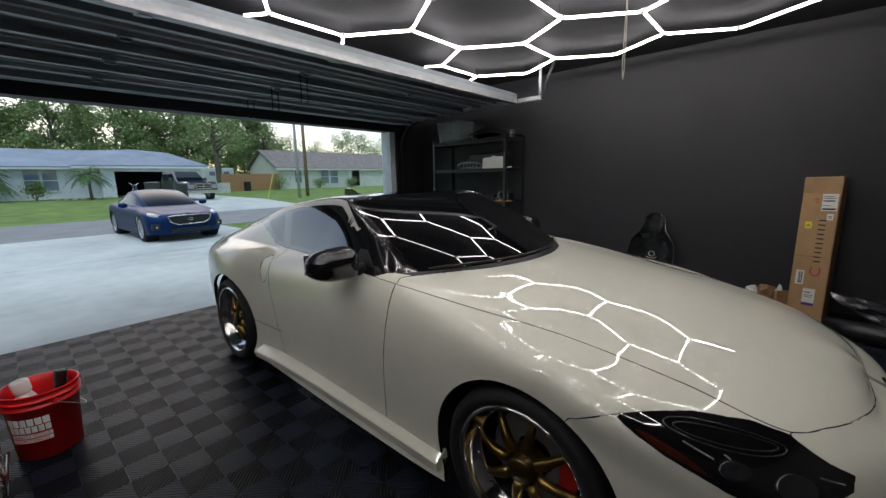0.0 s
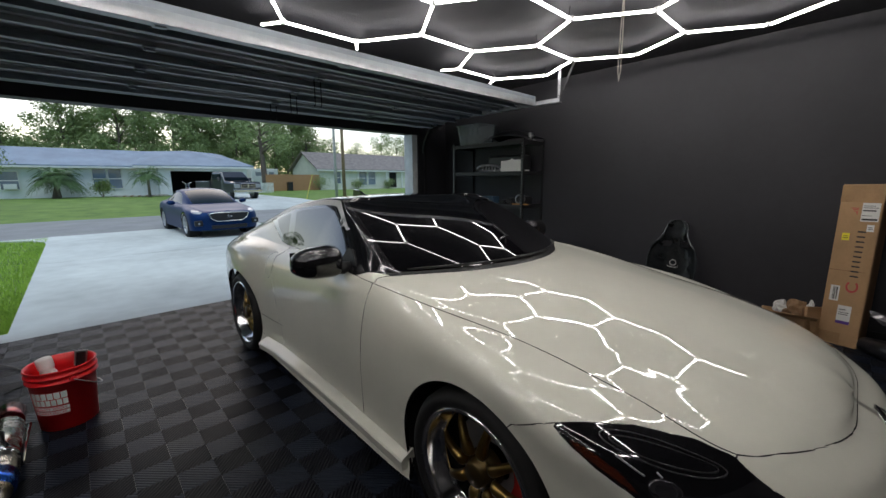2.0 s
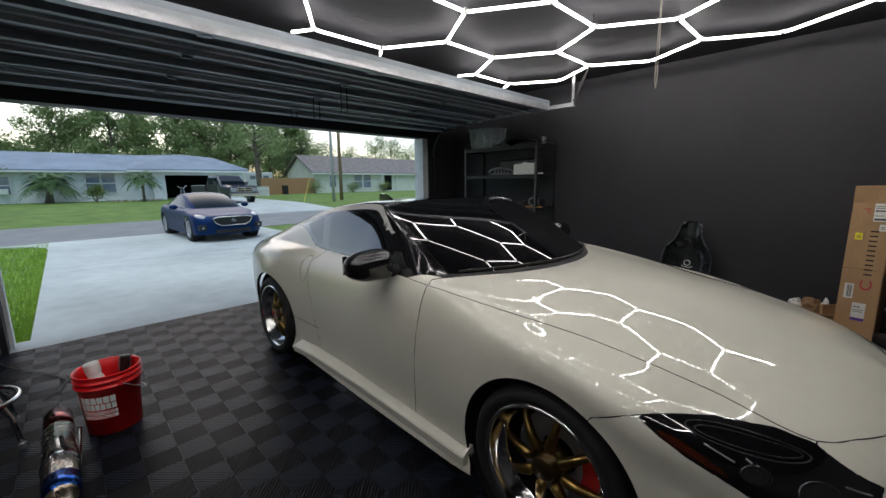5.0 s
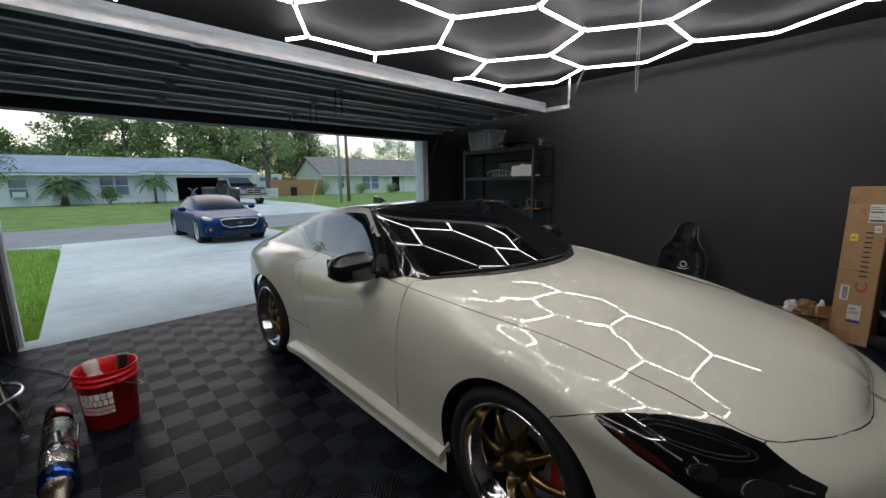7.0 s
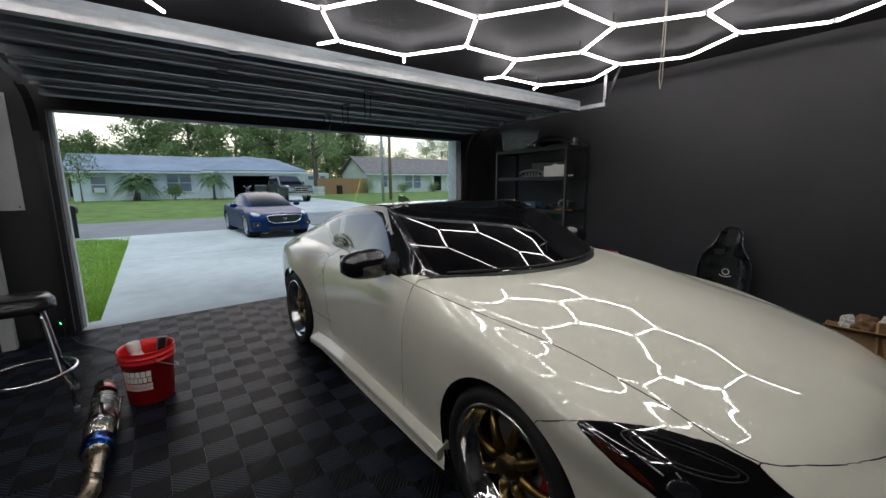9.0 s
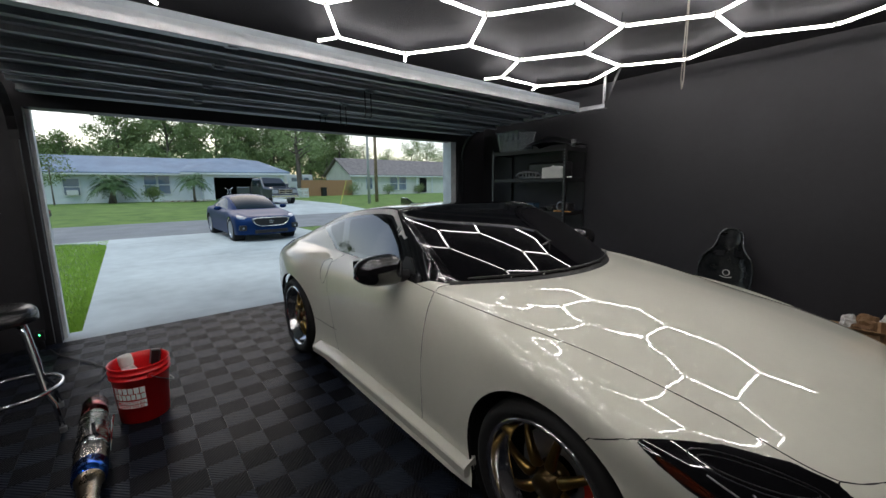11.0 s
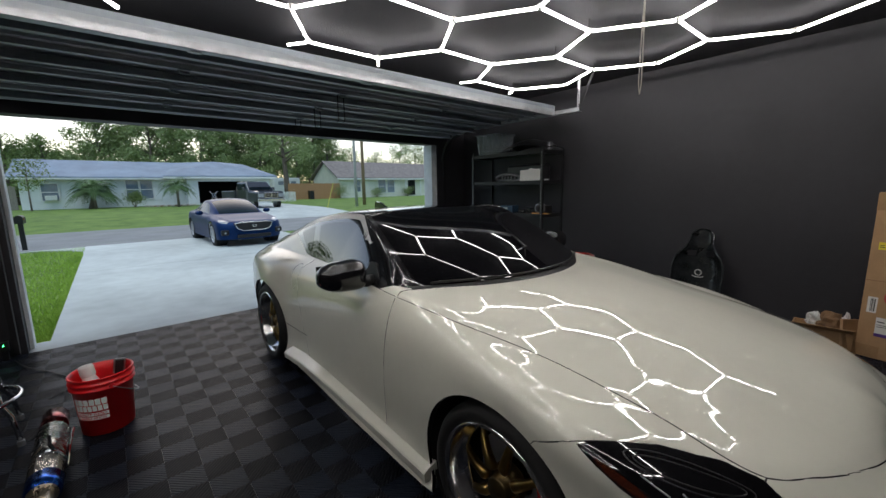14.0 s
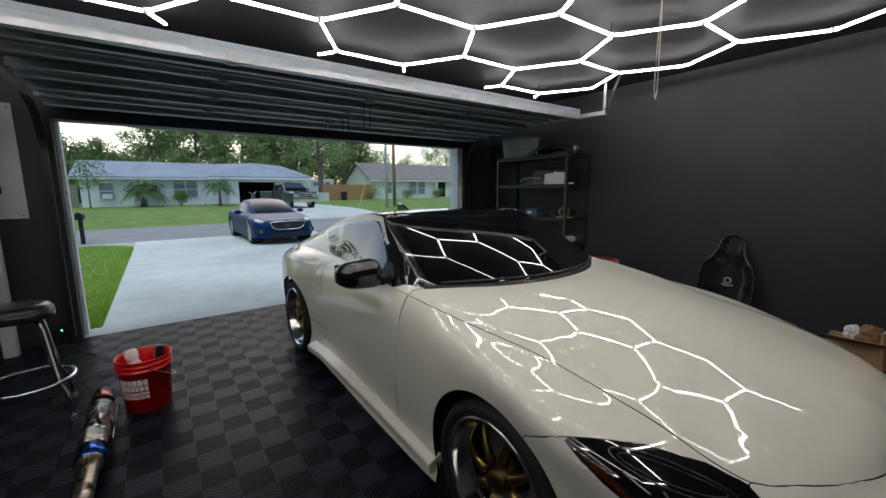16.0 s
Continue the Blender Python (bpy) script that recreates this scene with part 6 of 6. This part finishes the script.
for x in (-4.15, -3.63):
    for y in (-0.95, 0.3):
        part("leg", boxes((x, y, 0, x + 0.05, y + 0.05, 0.85)), M_BLACKTRIM, wbch)
part("upright", boxes((-4.2, 0.32, 0.0, -4.12, 0.44, 2.2)), M_GREYPANEL, wbch, "pale grey steel upright")
sn = thing("door_sensor", pose(DX + 0.12, DL - 0.12, 0.1), "black door sensor with a small green light", "sensor")
part("housing", boxes((-0.03, -0.03, -0.02, 0.03, 0.03, 0.07), bevel=0.006), M_BLACKTRIM, sn)
part("bracket", boxes((-0.02, -0.02, -0.1, 0.02, 0.02, -0.02)), M_BLACKTRIM, sn)
bm = bmesh.new()
bmesh.ops.create_uvsphere(bm, u_segments=10, v_segments=6, radius=0.005)
part("led", bm, mat("green_led", (0.05, 1.0, 0.2), emit=12), sn, "lit green lamp").location = (0.031, 0.0, 0.04)
bm = bmesh.new()
tube(bm, [(-4.2, 0.78, 0.012), (-3.95, 0.86, 0.012), (-3.6, 1.08, 0.012), (-3.35, 1.2, 0.012), (-3.15, 1.16, 0.012), (-3.05, 1.08, 0.014)], 0.005, 6)
tagged(solid("cable", bm, M_BLACKTRIM, smooth=True), "thin dark cable lying on the tiles", "cable")

# hose on a drum beside the shelf, cable coil on the shelf
dr = thing("drum", pose(-1.96, 6.14, 0.004) @ Matrix.Diagonal((1, 1, 0.902, 1)), "black plastic drum standing by the shelving", "drum")
bm = bmesh.new()
lathe(bm, [(0.0005, 0.0), (0.19, 0.0), (0.2, 0.01), (0.2, 0.26), (0.206, 0.27), (0.206, 0.29), (0.2, 0.3), (0.2, 0.56), (0.19, 0.575), (0.0005, 0.575)], 32)
part("body", bm, M_PLASTICBLACK, dr, smooth=True)
hs = thing("air_hose", pose(-1.96, 6.14, 0.524), "coiled red and white air hose lying on the drum", "hose")
bm = bmesh.new()
tube(bm, [((0.19 - 0.02 * (k // 24)) * math.cos(k * math.tau / 24), (0.19 - 0.02 * (k // 24)) * math.sin(k * math.tau / 24), 0.012 + 0.004 * (k // 24)) for k in range(72)], 0.011, 8)
part("coil", bm, M_CALIPER, hs, smooth=True)
for k in range(18):
    a = k * math.tau / 18
    bm = bmesh.new()
    lathe(bm, [(0.0118, -0.008), (0.0122, 0.0), (0.0118, 0.008)], 8, "y", m=Matrix.Rotation(a, 4, "Z") @ Matrix.Translation((0.19, 0, 0.012)))
    part("white_band", bm, M_WHITE, hs)
bm = bmesh.new()
for r, o in ((0.10, 0), (0.085, 0.012), (0.095, 0.024)):
    tube(bm, [(-2.42 + r * math.cos(a), 5.93 + o, 0.632 + r + r * math.sin(a)) for a in np.linspace(0, math.tau, 24, endpoint=False)], 0.005, 6, closed=True)
tagged(solid("cable_coil", bm, M_PAPER, smooth=True), "coil of thin white cable on the shelf", "cable")
# ---- the blue saloon on the driveway ----
B_SILL = [(.86, 0, .2), (.80, .45, .2), (.60, .78, .2), (.33, .87, .2), (0, .885, .2), (-.5, .88, .19), (-1.0, .875, .19), (-1.6, .875, .19), (-2.3, .88, .2), (-2.85, .89, .22), (-3.4, .85, .26), (-3.85, .62, .3)]
B_ROCKER = [(.90, 0, .36), (.84, .46, .36), (.63, .80, .36), (.34, .89, .36), (0, .905, .36), (-.5, .88, .36), (-1.0, .875, .36), (-1.6, .875, .36), (-2.3, .885, .37), (-2.85, .91, .38), (-3.4, .87, .42), (-3.9, .64, .45)]
B_FLANK = [(.88, 0, .56), (.82, .47, .56), (.60, .80, .57), (.32, .895, .60), (0, .91, .64), (-.5, .905, .64), (-1.0, .90, .65), (-1.6, .90, .67), (-2.3, .905, .69), (-2.85, .915, .71), (-3.4, .87, .72), (-3.9, .66, .72)]
B_SHOULDER = [(.82, 0, .72), (.76, .46, .71), (.53, .76, .72), (.28, .85, .76), (0, .87, .80), (-.5, .86, .84), (-1.0, .86, .86), (-1.6, .86, .88), (-2.3, .865, .91), (-2.85, .865, .94), (-3.4, .82, .94), (-3.88, .62, .92)]
B_BELT = [(.76, 0, .755), (.70, .36, .76), (.48, .58, .785), (.25, .66, .83), (0, .70, .875), (-.5, .76, .925), (-1.0, .77, .94), (-1.6, .775, .955), (-2.3, .775, .98), (-2.85, .76, 1.0), (-3.4, .70, 1.0), (-3.85, .56, .96)]
B_RAIL = [(.74, 0, .76), (.68, .27, .77), (.46, .45, .80), (.24, .52, .85), (0, .54, .895), (-.4, .60, .95), (-.85, .60, 1.17), (-1.5, .56, 1.37), (-2.2, .56, 1.375), (-2.85, .57, 1.20), (-3.3, .60, 1.03), (-3.85, .5, .98)]
B_CROWN = [(.73, 0, .765), (.67, .14, .775), (.45, .24, .81), (.23, .27, .86), (0, .28, .905), (-.33, .32, .955), (-.78, .32, 1.2), (-1.45, .30, 1.42), (-2.2, .30, 1.425), (-2.9, .31, 1.23), (-3.35, .32, 1.05), (-3.86, .3, .99)]
B_SPINE = [(.72, 0, .765), (.66, 0, .78), (.445, 0, .815), (.225, 0, .865), (0, 0, .91), (-.3, 0, .955), (-.75, 0, 1.21), (-1.42, 0, 1.435), (-2.2, 0, 1.44), (-2.92, 0, 1.24), (-3.37, 0, 1.05), (-3.87, 0, .99)]
B_LINES = [[(x * 0.97, y, z if z < 0.4 else 0.4 + (z - 0.4) * 0.87) for x, y, z in line] for line in (B_SILL, B_ROCKER, B_FLANK, B_SHOULDER, B_BELT, B_RAIL, B_CROWN, B_SPINE)]
M_BLUE = mat("deep_blue_paint", (0.007, 0.027, 0.095), 0.35, 0.4, vary=0.06, scale=3, spec=0.12)
M_SMOKE = mat("dark_car_glass", (0.012, 0.02, 0.024), 0.03, vary=0.1, ior=1.25)
M_LENS = mat("clear_lamp_lens", (0.30, 0.32, 0.34), 0.08, vary=0.25, scale=25, coat=1.0)
M_CHROMEBAR2 = mat("bike_chrome", (0.5, 0.5, 0.52), 0.2, 1.0)
M_RIM = mat("silver_alloy", (0.5, 0.51, 0.53), 0.3, 0.9, vary=0.15)
saloon = thing("saloon_car", pose(-11.6, 4.5, -0.04, 0, 0, 2) @ Matrix.Scale(0.96, 4), "deep blue four-door saloon parked on the driveway", "car")
BX_HOOD = [(0.3, 4.0), (5.0, 4.0), (5.0, 7.01), (0.3, 7.01)]
BX_BUMPER = [(0, -0.1), (0, 4.0), (1.3, 4.0), (3.2, 3.0), (3.5, -0.1)]
BX_LAMP = [(3.0, 3.5), (2.2, 3.75), (1.45, 3.35), (1.5, 2.75), (2.2, 2.95)]
BX_SCREEN = [(5.05, 5.12), (6.9, 5.14), (6.95, 7.01), (5.05, 7.01)]
BX_SIDE = [(5.6, 4.12), (6.6, 4.82), (7.6, 4.86), (7.55, 4.1)]
BX_REAR = [(7.65, 4.1), (7.7, 4.86), (8.6, 4.8), (9.1, 4.35), (8.8, 4.12)]
BX_DOOR = [(5.25, 0.98), (5.2, 4.0), (7.6, 4.0), (7.6, 0.98)]
BX_DOOR2 = [(7.62, 0.98), (7.62, 4.0), (9.0, 4.0), (8.8, 2.0), (8.4, 0.98)]
car_body(saloon, M_BLUE, B_LINES, (5,),
         ((BX_HOOD, "hood", True), (BX_BUMPER, "front_bumper", True), (BX_DOOR, "front_door", False), (BX_DOOR2, "rear_door", False), (BX_SIDE, "front_window", False),
          (BX_REAR, "rear_window", False), (BX_SCREEN, "windscreen", True), (BX_LAMP, "headlamp", False)),
         ((0.0, 0.335), (-2.765, 0.335)), 0.37,
         {"front_window": M_SMOKE, "rear_window": M_SMOKE, "windscreen": M_SMOKE, "headlamp": M_LENS}, {"headlamp": "clear headlamp", "windscreen": "dark windscreen"}, 0.11, 0.14, 9.2)


def plain_wheel(car, x, y, side, r, spokes, rim_mat, width=0.24):
    w = new("wheel")
    w.parent = car
    w.matrix_local = pose(x, y, r) @ Matrix.Diagonal((1, side, 1, 1))
    bm = bmesh.new()
    lathe(bm, [(r * 0.72, -0.01), (r * 0.76, 0.006), (r * 0.93, 0.004), (r, -0.03), (r, -width + 0.03), (r * 0.76, -width)], 36, "y")
    part("tyre", bm, M_RUBBER, w, smooth=True)
    bm = bmesh.new()
    lathe(bm, [(r * 0.735, 0.0), (r * 0.70, 0.006), (r * 0.67, -0.02), (r * 0.65, -0.12), (r * 0.65, -width), (0.02, -width)], 36, "y")
    rim = part("rim", bm, rim_mat, w, smooth=True)
    for k in range(spokes):
        bm = bmesh.new()
        box(bm, 0.03, -0.045, -0.02, r * 0.69, -0.012, 0.02, bevel=0.006, m=Matrix.Rotation(k * math.tau / spokes, 4, "Y"))
        part("spoke", bm, rim_mat, rim)
    bm = bmesh.new()
    lathe(bm, [(0.065, -0.06), (0.06, -0.008), (0.0005, -0.004)], 16, "y")
    part("hub", bm, rim_mat, rim)
    return w


for cx in (0, -2.765):
    for sd in (-1, 1):
        plain_wheel(saloon, cx, sd * 0.885, sd, 0.335, 7, M_RIM)
        bm = bmesh.new()
        lathe(bm, [(0.378, 0.0), (0.378, -0.28), (0.05, -0.29)], 24, "y")
        part("wheel_liner", bm, M_DARK, saloon).matrix_local = pose(cx, sd * 0.86, 0.34) @ Matrix.Diagonal((1, sd, 1, 1))
M_GRILLE = mat("black_grille_mesh", (0.008, 0.008, 0.009), 0.4, bump=0.6, bscale=120)
gx = Matrix(((0, 0, 1, 0.80), (1, 0, 0, 0), (0, 1, 0, 0), (0, 0, 0, 1))) @ Matrix.Rotation(radians(0), 4, "X")
GR = [(-0.50, 0.655), (-0.44, 0.52), (-0.3, 0.45), (0.3, 0.45), (0.44, 0.52), (0.50, 0.655), (0.36, 0.68), (-0.36, 0.68)]
part("grille", prism(bmesh.new(), GR, -0.05, 0.105, m=gx), M_GRILLE, saloon, "black mesh grille")
bm = bmesh.new()
tube(bm, [gx @ Vector((x, z, 0.108)) for x, z in GR], 0.014, 8, closed=True)
part("grille_surround", bm, M_CHROME, saloon, "chrome surround", smooth=True)
bm = bmesh.new()
tube(bm, [gx @ Vector((0.055 * math.cos(a), 0.575 + 0.03 * math.sin(a), 0.115)) for a in np.linspace(0, math.tau, 24, endpoint=False)], 0.007, 6, closed=True)
part("badge", bm, M_CHROME, saloon, smooth=True)
part("lower_intake", boxes((0.82, -0.45, 0.24, 0.895, 0.45, 0.34), bevel=0.02), M_GRILLE, saloon)
for sd in (-1, 1):
    part("fog_intake", boxes((0.66, sd * 0.72 - 0.1, 0.33, 0.76, sd * 0.72 + 0.1, 0.48), bevel=0.03), M_GRILLE, saloon)
    bm = bmesh.new()
    bmesh.ops.create_icosphere(bm, subdivisions=3, radius=1)
    for v in bm.verts:
        v.co = (v.co.x * 0.08 - 0.95, v.co.y * 0.11 + sd * 0.98, v.co.z * 0.07 + 0.92)
    part("mirror", bm, M_BLUE, saloon, smooth=True)
    bm = bmesh.new()
    lathe(bm, [(0.03, 0), (0.028, 0.012), (0.0005, 0.014)], 14, "x", m=Matrix.Translation((0.755, sd * 0.72, 0.40)))
    part("fog_lamp", bm, M_LENS, saloon)

# ---- the pickup across the road ----
M_TRUCK = mat("dark_grey_paint", (0.045, 0.047, 0.055), 0.3, 0.3, coat=1.0)
tk = thing("pickup_truck", pose(-28.3, 10.4, 0.20, 0, 0, 11), "dark grey pickup truck with chrome grille on the driveway", "truck")


def shell(name, rows, material, parent, label=""):
    """A body skinned over cross-sections: (x, half width, z low, z high, rounding)."""
    bm = bmesh.new()
    rings = []
    for x, w, z0, z1, r in rows:
        pts = [(-w, z0), (-w, z1 - r), (-w + r * 0.3, z1 - r * 0.3), (-w + r, z1), (w - r, z1), (w - r * 0.3, z1 - r * 0.3), (w, z1 - r), (w, z0)]
        rings.append([bm.verts.new((x, y, z)) for y, z in pts])
    for a, b in zip(rings, rings[1:]):
        for k in range(8):
            bm.faces.new((a[k], a[(k + 1) % 8], b[(k + 1) % 8], b[k]))
    bm.faces.new(rings[0])
    bm.faces.new(rings[-1][::-1])
    return part(name, bm, material, parent, label)


shell("front_body", [(0.02, 0.93, 0.55, 1.12, 0.12), (-0.1, 0.99, 0.5, 1.22, 0.14), (-1.1, 1.0, 0.5, 1.28, 0.14), (-1.35, 1.0, 0.5, 1.3, 0.1)], M_TRUCK, tk)
shell("cab", [(-1.3, 0.96, 0.5, 1.28, 0.08), (-2.0, 0.84, 0.5, 1.93, 0.14), (-3.2, 0.84, 0.5, 1.95, 0.14), (-3.45, 0.9, 0.5, 1.3, 0.08)], M_TRUCK, tk)
shell("bed", [(-3.4, 1.0, 0.5, 1.3, 0.05), (-5.6, 1.0, 0.5, 1.3, 0.05)], M_TRUCK, tk)
bm = bmesh.new()
bm.faces.new([bm.verts.new(p) for p in ((-1.33, -0.84, 1.33), (-1.33, 0.84, 1.33), (-1.96, 0.74, 1.86), (-1.96, -0.74, 1.86))])
bmesh.ops.solidify(bm, geom=list(bm.faces), thickness=-0.03)
part("windscreen", bm, M_SMOKE, tk)
gr = part("grille", boxes((0.0, -0.5, 0.78, 0.06, 0.5, 1.12), bevel=0.02), M_CHROME, tk, "chrome crossbar grille")
for y0, y1, z0, z1 in ((-0.45, -0.03, 0.97, 1.08), (0.03, 0.45, 0.97, 1.08), (-0.45, -0.03, 0.82, 0.93), (0.03, 0.45, 0.82, 0.93)):
    part("opening", boxes((0.058, y0, z0, 0.068, y1, z1)), M_DARK, gr)
part("bumper", boxes((-0.05, -0.98, 0.5, 0.14, 0.98, 0.72), bevel=0.04), M_CHROME, tk, "chrome front bumper")
for sd in (-1, 1):
    part("headlamp", boxes((-0.05, sd * 0.74 - 0.2, 0.8, 0.05, sd * 0.74 + 0.2, 1.08), bevel=0.04), M_LENS, tk)
    part("mirror", boxes((-1.75, sd * 1.1 - 0.1, 1.3, -1.65, sd * 1.1 + 0.1, 1.52), bevel=0.03), M_TRUCK, tk)
    part("side_window", boxes((-3.1, sd * 0.855 - 0.06, 1.36, -2.0, sd * 0.855 + 0.02, 1.78), bevel=0.02), M_SMOKE, tk)
    for cx in (-0.85, -4.6):
        plain_wheel(tk, cx, sd * 0.98, sd, 0.39, 5, M_RIM, 0.28)
# motorcycles in the neighbour's garage
for k, y in enumerate((8.9, 10.4)):
    mc = thing("motorcycle", pose(-39.4 + 0.5 * k, y, 0.33, 0, 0, -15 + 40 * k), "black and chrome motorcycle parked in the open garage", "motorcycle", "motorcycles in the garage")
    for x in (-0.7, 0.75):
        bm = bmesh.new()
        lathe(bm, [(0.25, -0.05), (0.32, -0.06), (0.34, 0), (0.32, 0.06), (0.25, 0.05), (0.25, -0.05)], 20, "y", m=Matrix.Translation((x, 0, 0.34)))
        part("wheel", bm, M_RUBBER, mc)
    bm = bmesh.new()
    tube(bm, [(-0.75, 0, 0.75), (-0.3, 0, 0.72), (0.1, 0, 0.85), (0.45, 0, 0.9)], [0.06, 0.12, 0.16, 0.07], 10)
    part("tank_and_seat", bm, M_GLOSSBLACK, mc, smooth=True)
    part("engine", boxes((-0.25, -0.18, 0.28, 0.25, 0.18, 0.68), bevel=0.05), M_CHROMEBAR2, mc)
    bm = bmesh.new()
    tube(bm, [(0.75, 0.08, 0.34), (0.5, 0.08, 0.95), (0.42, 0.32, 1.12)], 0.025, 8)
    tube(bm, [(0.75, -0.08, 0.34), (0.5, -0.08, 0.95), (0.42, -0.32, 1.12)], 0.025, 8)
    part("fork_and_bars", bm, M_CHROMEBAR2, mc)
# ---- floor tiles: ribbed quarters, ribs running crosswise by turns, their sheen and shade painted as two tones ----
CELL, TX0, TY0 = 0.155, -0.96, 2.40


def clip_band(lo, hi, flip):
    """The strip lo < x + y < hi of the unit square; flip: mirrored."""
    def cut(poly, k, keep_less):
        out = []
        for (x0, y0), (x1, y1) in zip(poly, poly[1:] + poly[:1]):
            a, b = x0 + y0 - k, x1 + y1 - k
            if keep_less:
                a, b = -a, -b
            if a >= 0:
                out.append((x0, y0))
            if (a >= 0) != (b >= 0):
                t = a / (a - b)
                out.append((x0 + t * (x1 - x0), y0 + t * (y1 - y0)))
        return out
    poly = cut(cut([(0.003, 0.003), (0.997, 0.003), (0.997, 0.997), (0.003, 0.997)], lo, False), hi, True)
    return [(1 - x, y) for x, y in poly][::-1] if flip else poly


def tile_mesh():
    verts, faces, kinds = [], [], []

    def slab(poly, z0, z1):
        k, n = len(verts), len(poly)
        verts.extend([(x, y, z0) for x, y in poly] + [(x, y, z1) for x, y in poly])
        faces.append(tuple(range(k + n, k + 2 * n)))
        for i in range(n):
            faces.append((k + i, k + (i + 1) % n, k + n + (i + 1) % n, k + n + i))
        # the base plate takes the shaded tone, darkening the grooves by colour
        kinds.extend([1] * (n + 1))

    slab([(0.0003, 0.0003), (2 * CELL - 0.0003, 0.0003), (2 * CELL - 0.0003, 2 * CELL - 0.0003), (0.0003, 2 * CELL - 0.0003)], -0.016, -0.009)
    count = 7

    def ridge(poly, c, flip, i, j):
        """A rib with sloping sides: its foot, and a narrower top."""
        k, n = len(verts), len(poly)
        for z, pull in ((-0.009, 0.0), (0.002, 0.35)):
            for x, y in poly:
                s = ((1 - x) if flip else x) + y - c
                dx, dy = (-s / 2 if not flip else s / 2) * pull, -s / 2 * pull
                verts.append(((i + x + dx) * CELL, (j + y + dy) * CELL, z))
        before = len(faces)
        faces.append(tuple(range(k + n, k + 2 * n)))
        for q in range(n):
            faces.append((k + q, k + (q + 1) % n, k + n + (q + 1) % n, k + n + q))
        # mirrored ribs get the lighter tone, painting the sheen their direction catches
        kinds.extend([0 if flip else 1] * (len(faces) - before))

    for i in range(2):
        for j in range(2):
            for k in range(2 * count):
                c = (k + 0.5) / count
                poly = clip_band(c - 0.28 / count, c + 0.28 / count, (i + j) % 2 == 1)
                if len(poly) > 2:
                    ridge(poly, c, (i + j) % 2 == 1, i, j)
    me = bpy.data.meshes.new("floor_tile")
    me.from_pydata(verts, [], faces)
    me.materials.append(M_TILE_LIT)
    me.materials.append(M_TILE_SHADED)
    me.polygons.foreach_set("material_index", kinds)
    return me


tile_data = tile_mesh()
tiled = tagged(new("tiled_floor"), "interlocking ribbed black plastic garage tiles in a checker pattern", "floor", kind="structure")
spots = []
for i in range(-12, 11):
    for j in range(-13, 14):
        x, y = TX0 + i * 2 * CELL, TY0 + j * 2 * CELL
        if -4.45 < x < BX - 0.33 and LY < y < WY - 0.31:
            spots.append((x, y))
spots.sort(key=lambda p: (p[0] + 1.6) ** 2 + (p[1] - 2.0) ** 2)
for x, y in spots[:300]:
    ob = new("tile", tile_data)
    ob.parent = tiled
    ob.location = (x, y, 0)
src = np.empty(len(tile_data.vertices) * 3)
tile_data.vertices.foreach_get("co", src)
src = src.reshape(-1, 3)
polys = [tuple(p.vertices) for p in tile_data.polygons]
verts, faces = [], []
for k, (x, y) in enumerate(spots[300:]):
    verts.append(src + (x, y, 0))
    faces += [tuple(a + k * len(src) for a in p) for p in polys]
me = bpy.data.meshes.new("far_tiles")
me.from_pydata(np.vstack(verts).tolist(), [], faces)
me.materials.append(M_TILE_LIT)
me.materials.append(M_TILE_SHADED)
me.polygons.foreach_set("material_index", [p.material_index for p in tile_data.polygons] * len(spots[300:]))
ob = new("far_tiles", me)
ob["kind"] = "stuff"
ob.parent = tiled
structure("threshold", boxes((DX - 0.3, DL, -0.1, -4.36, DR, -0.012)), M_CONC, "bare concrete strip at the garage opening", "threshold")
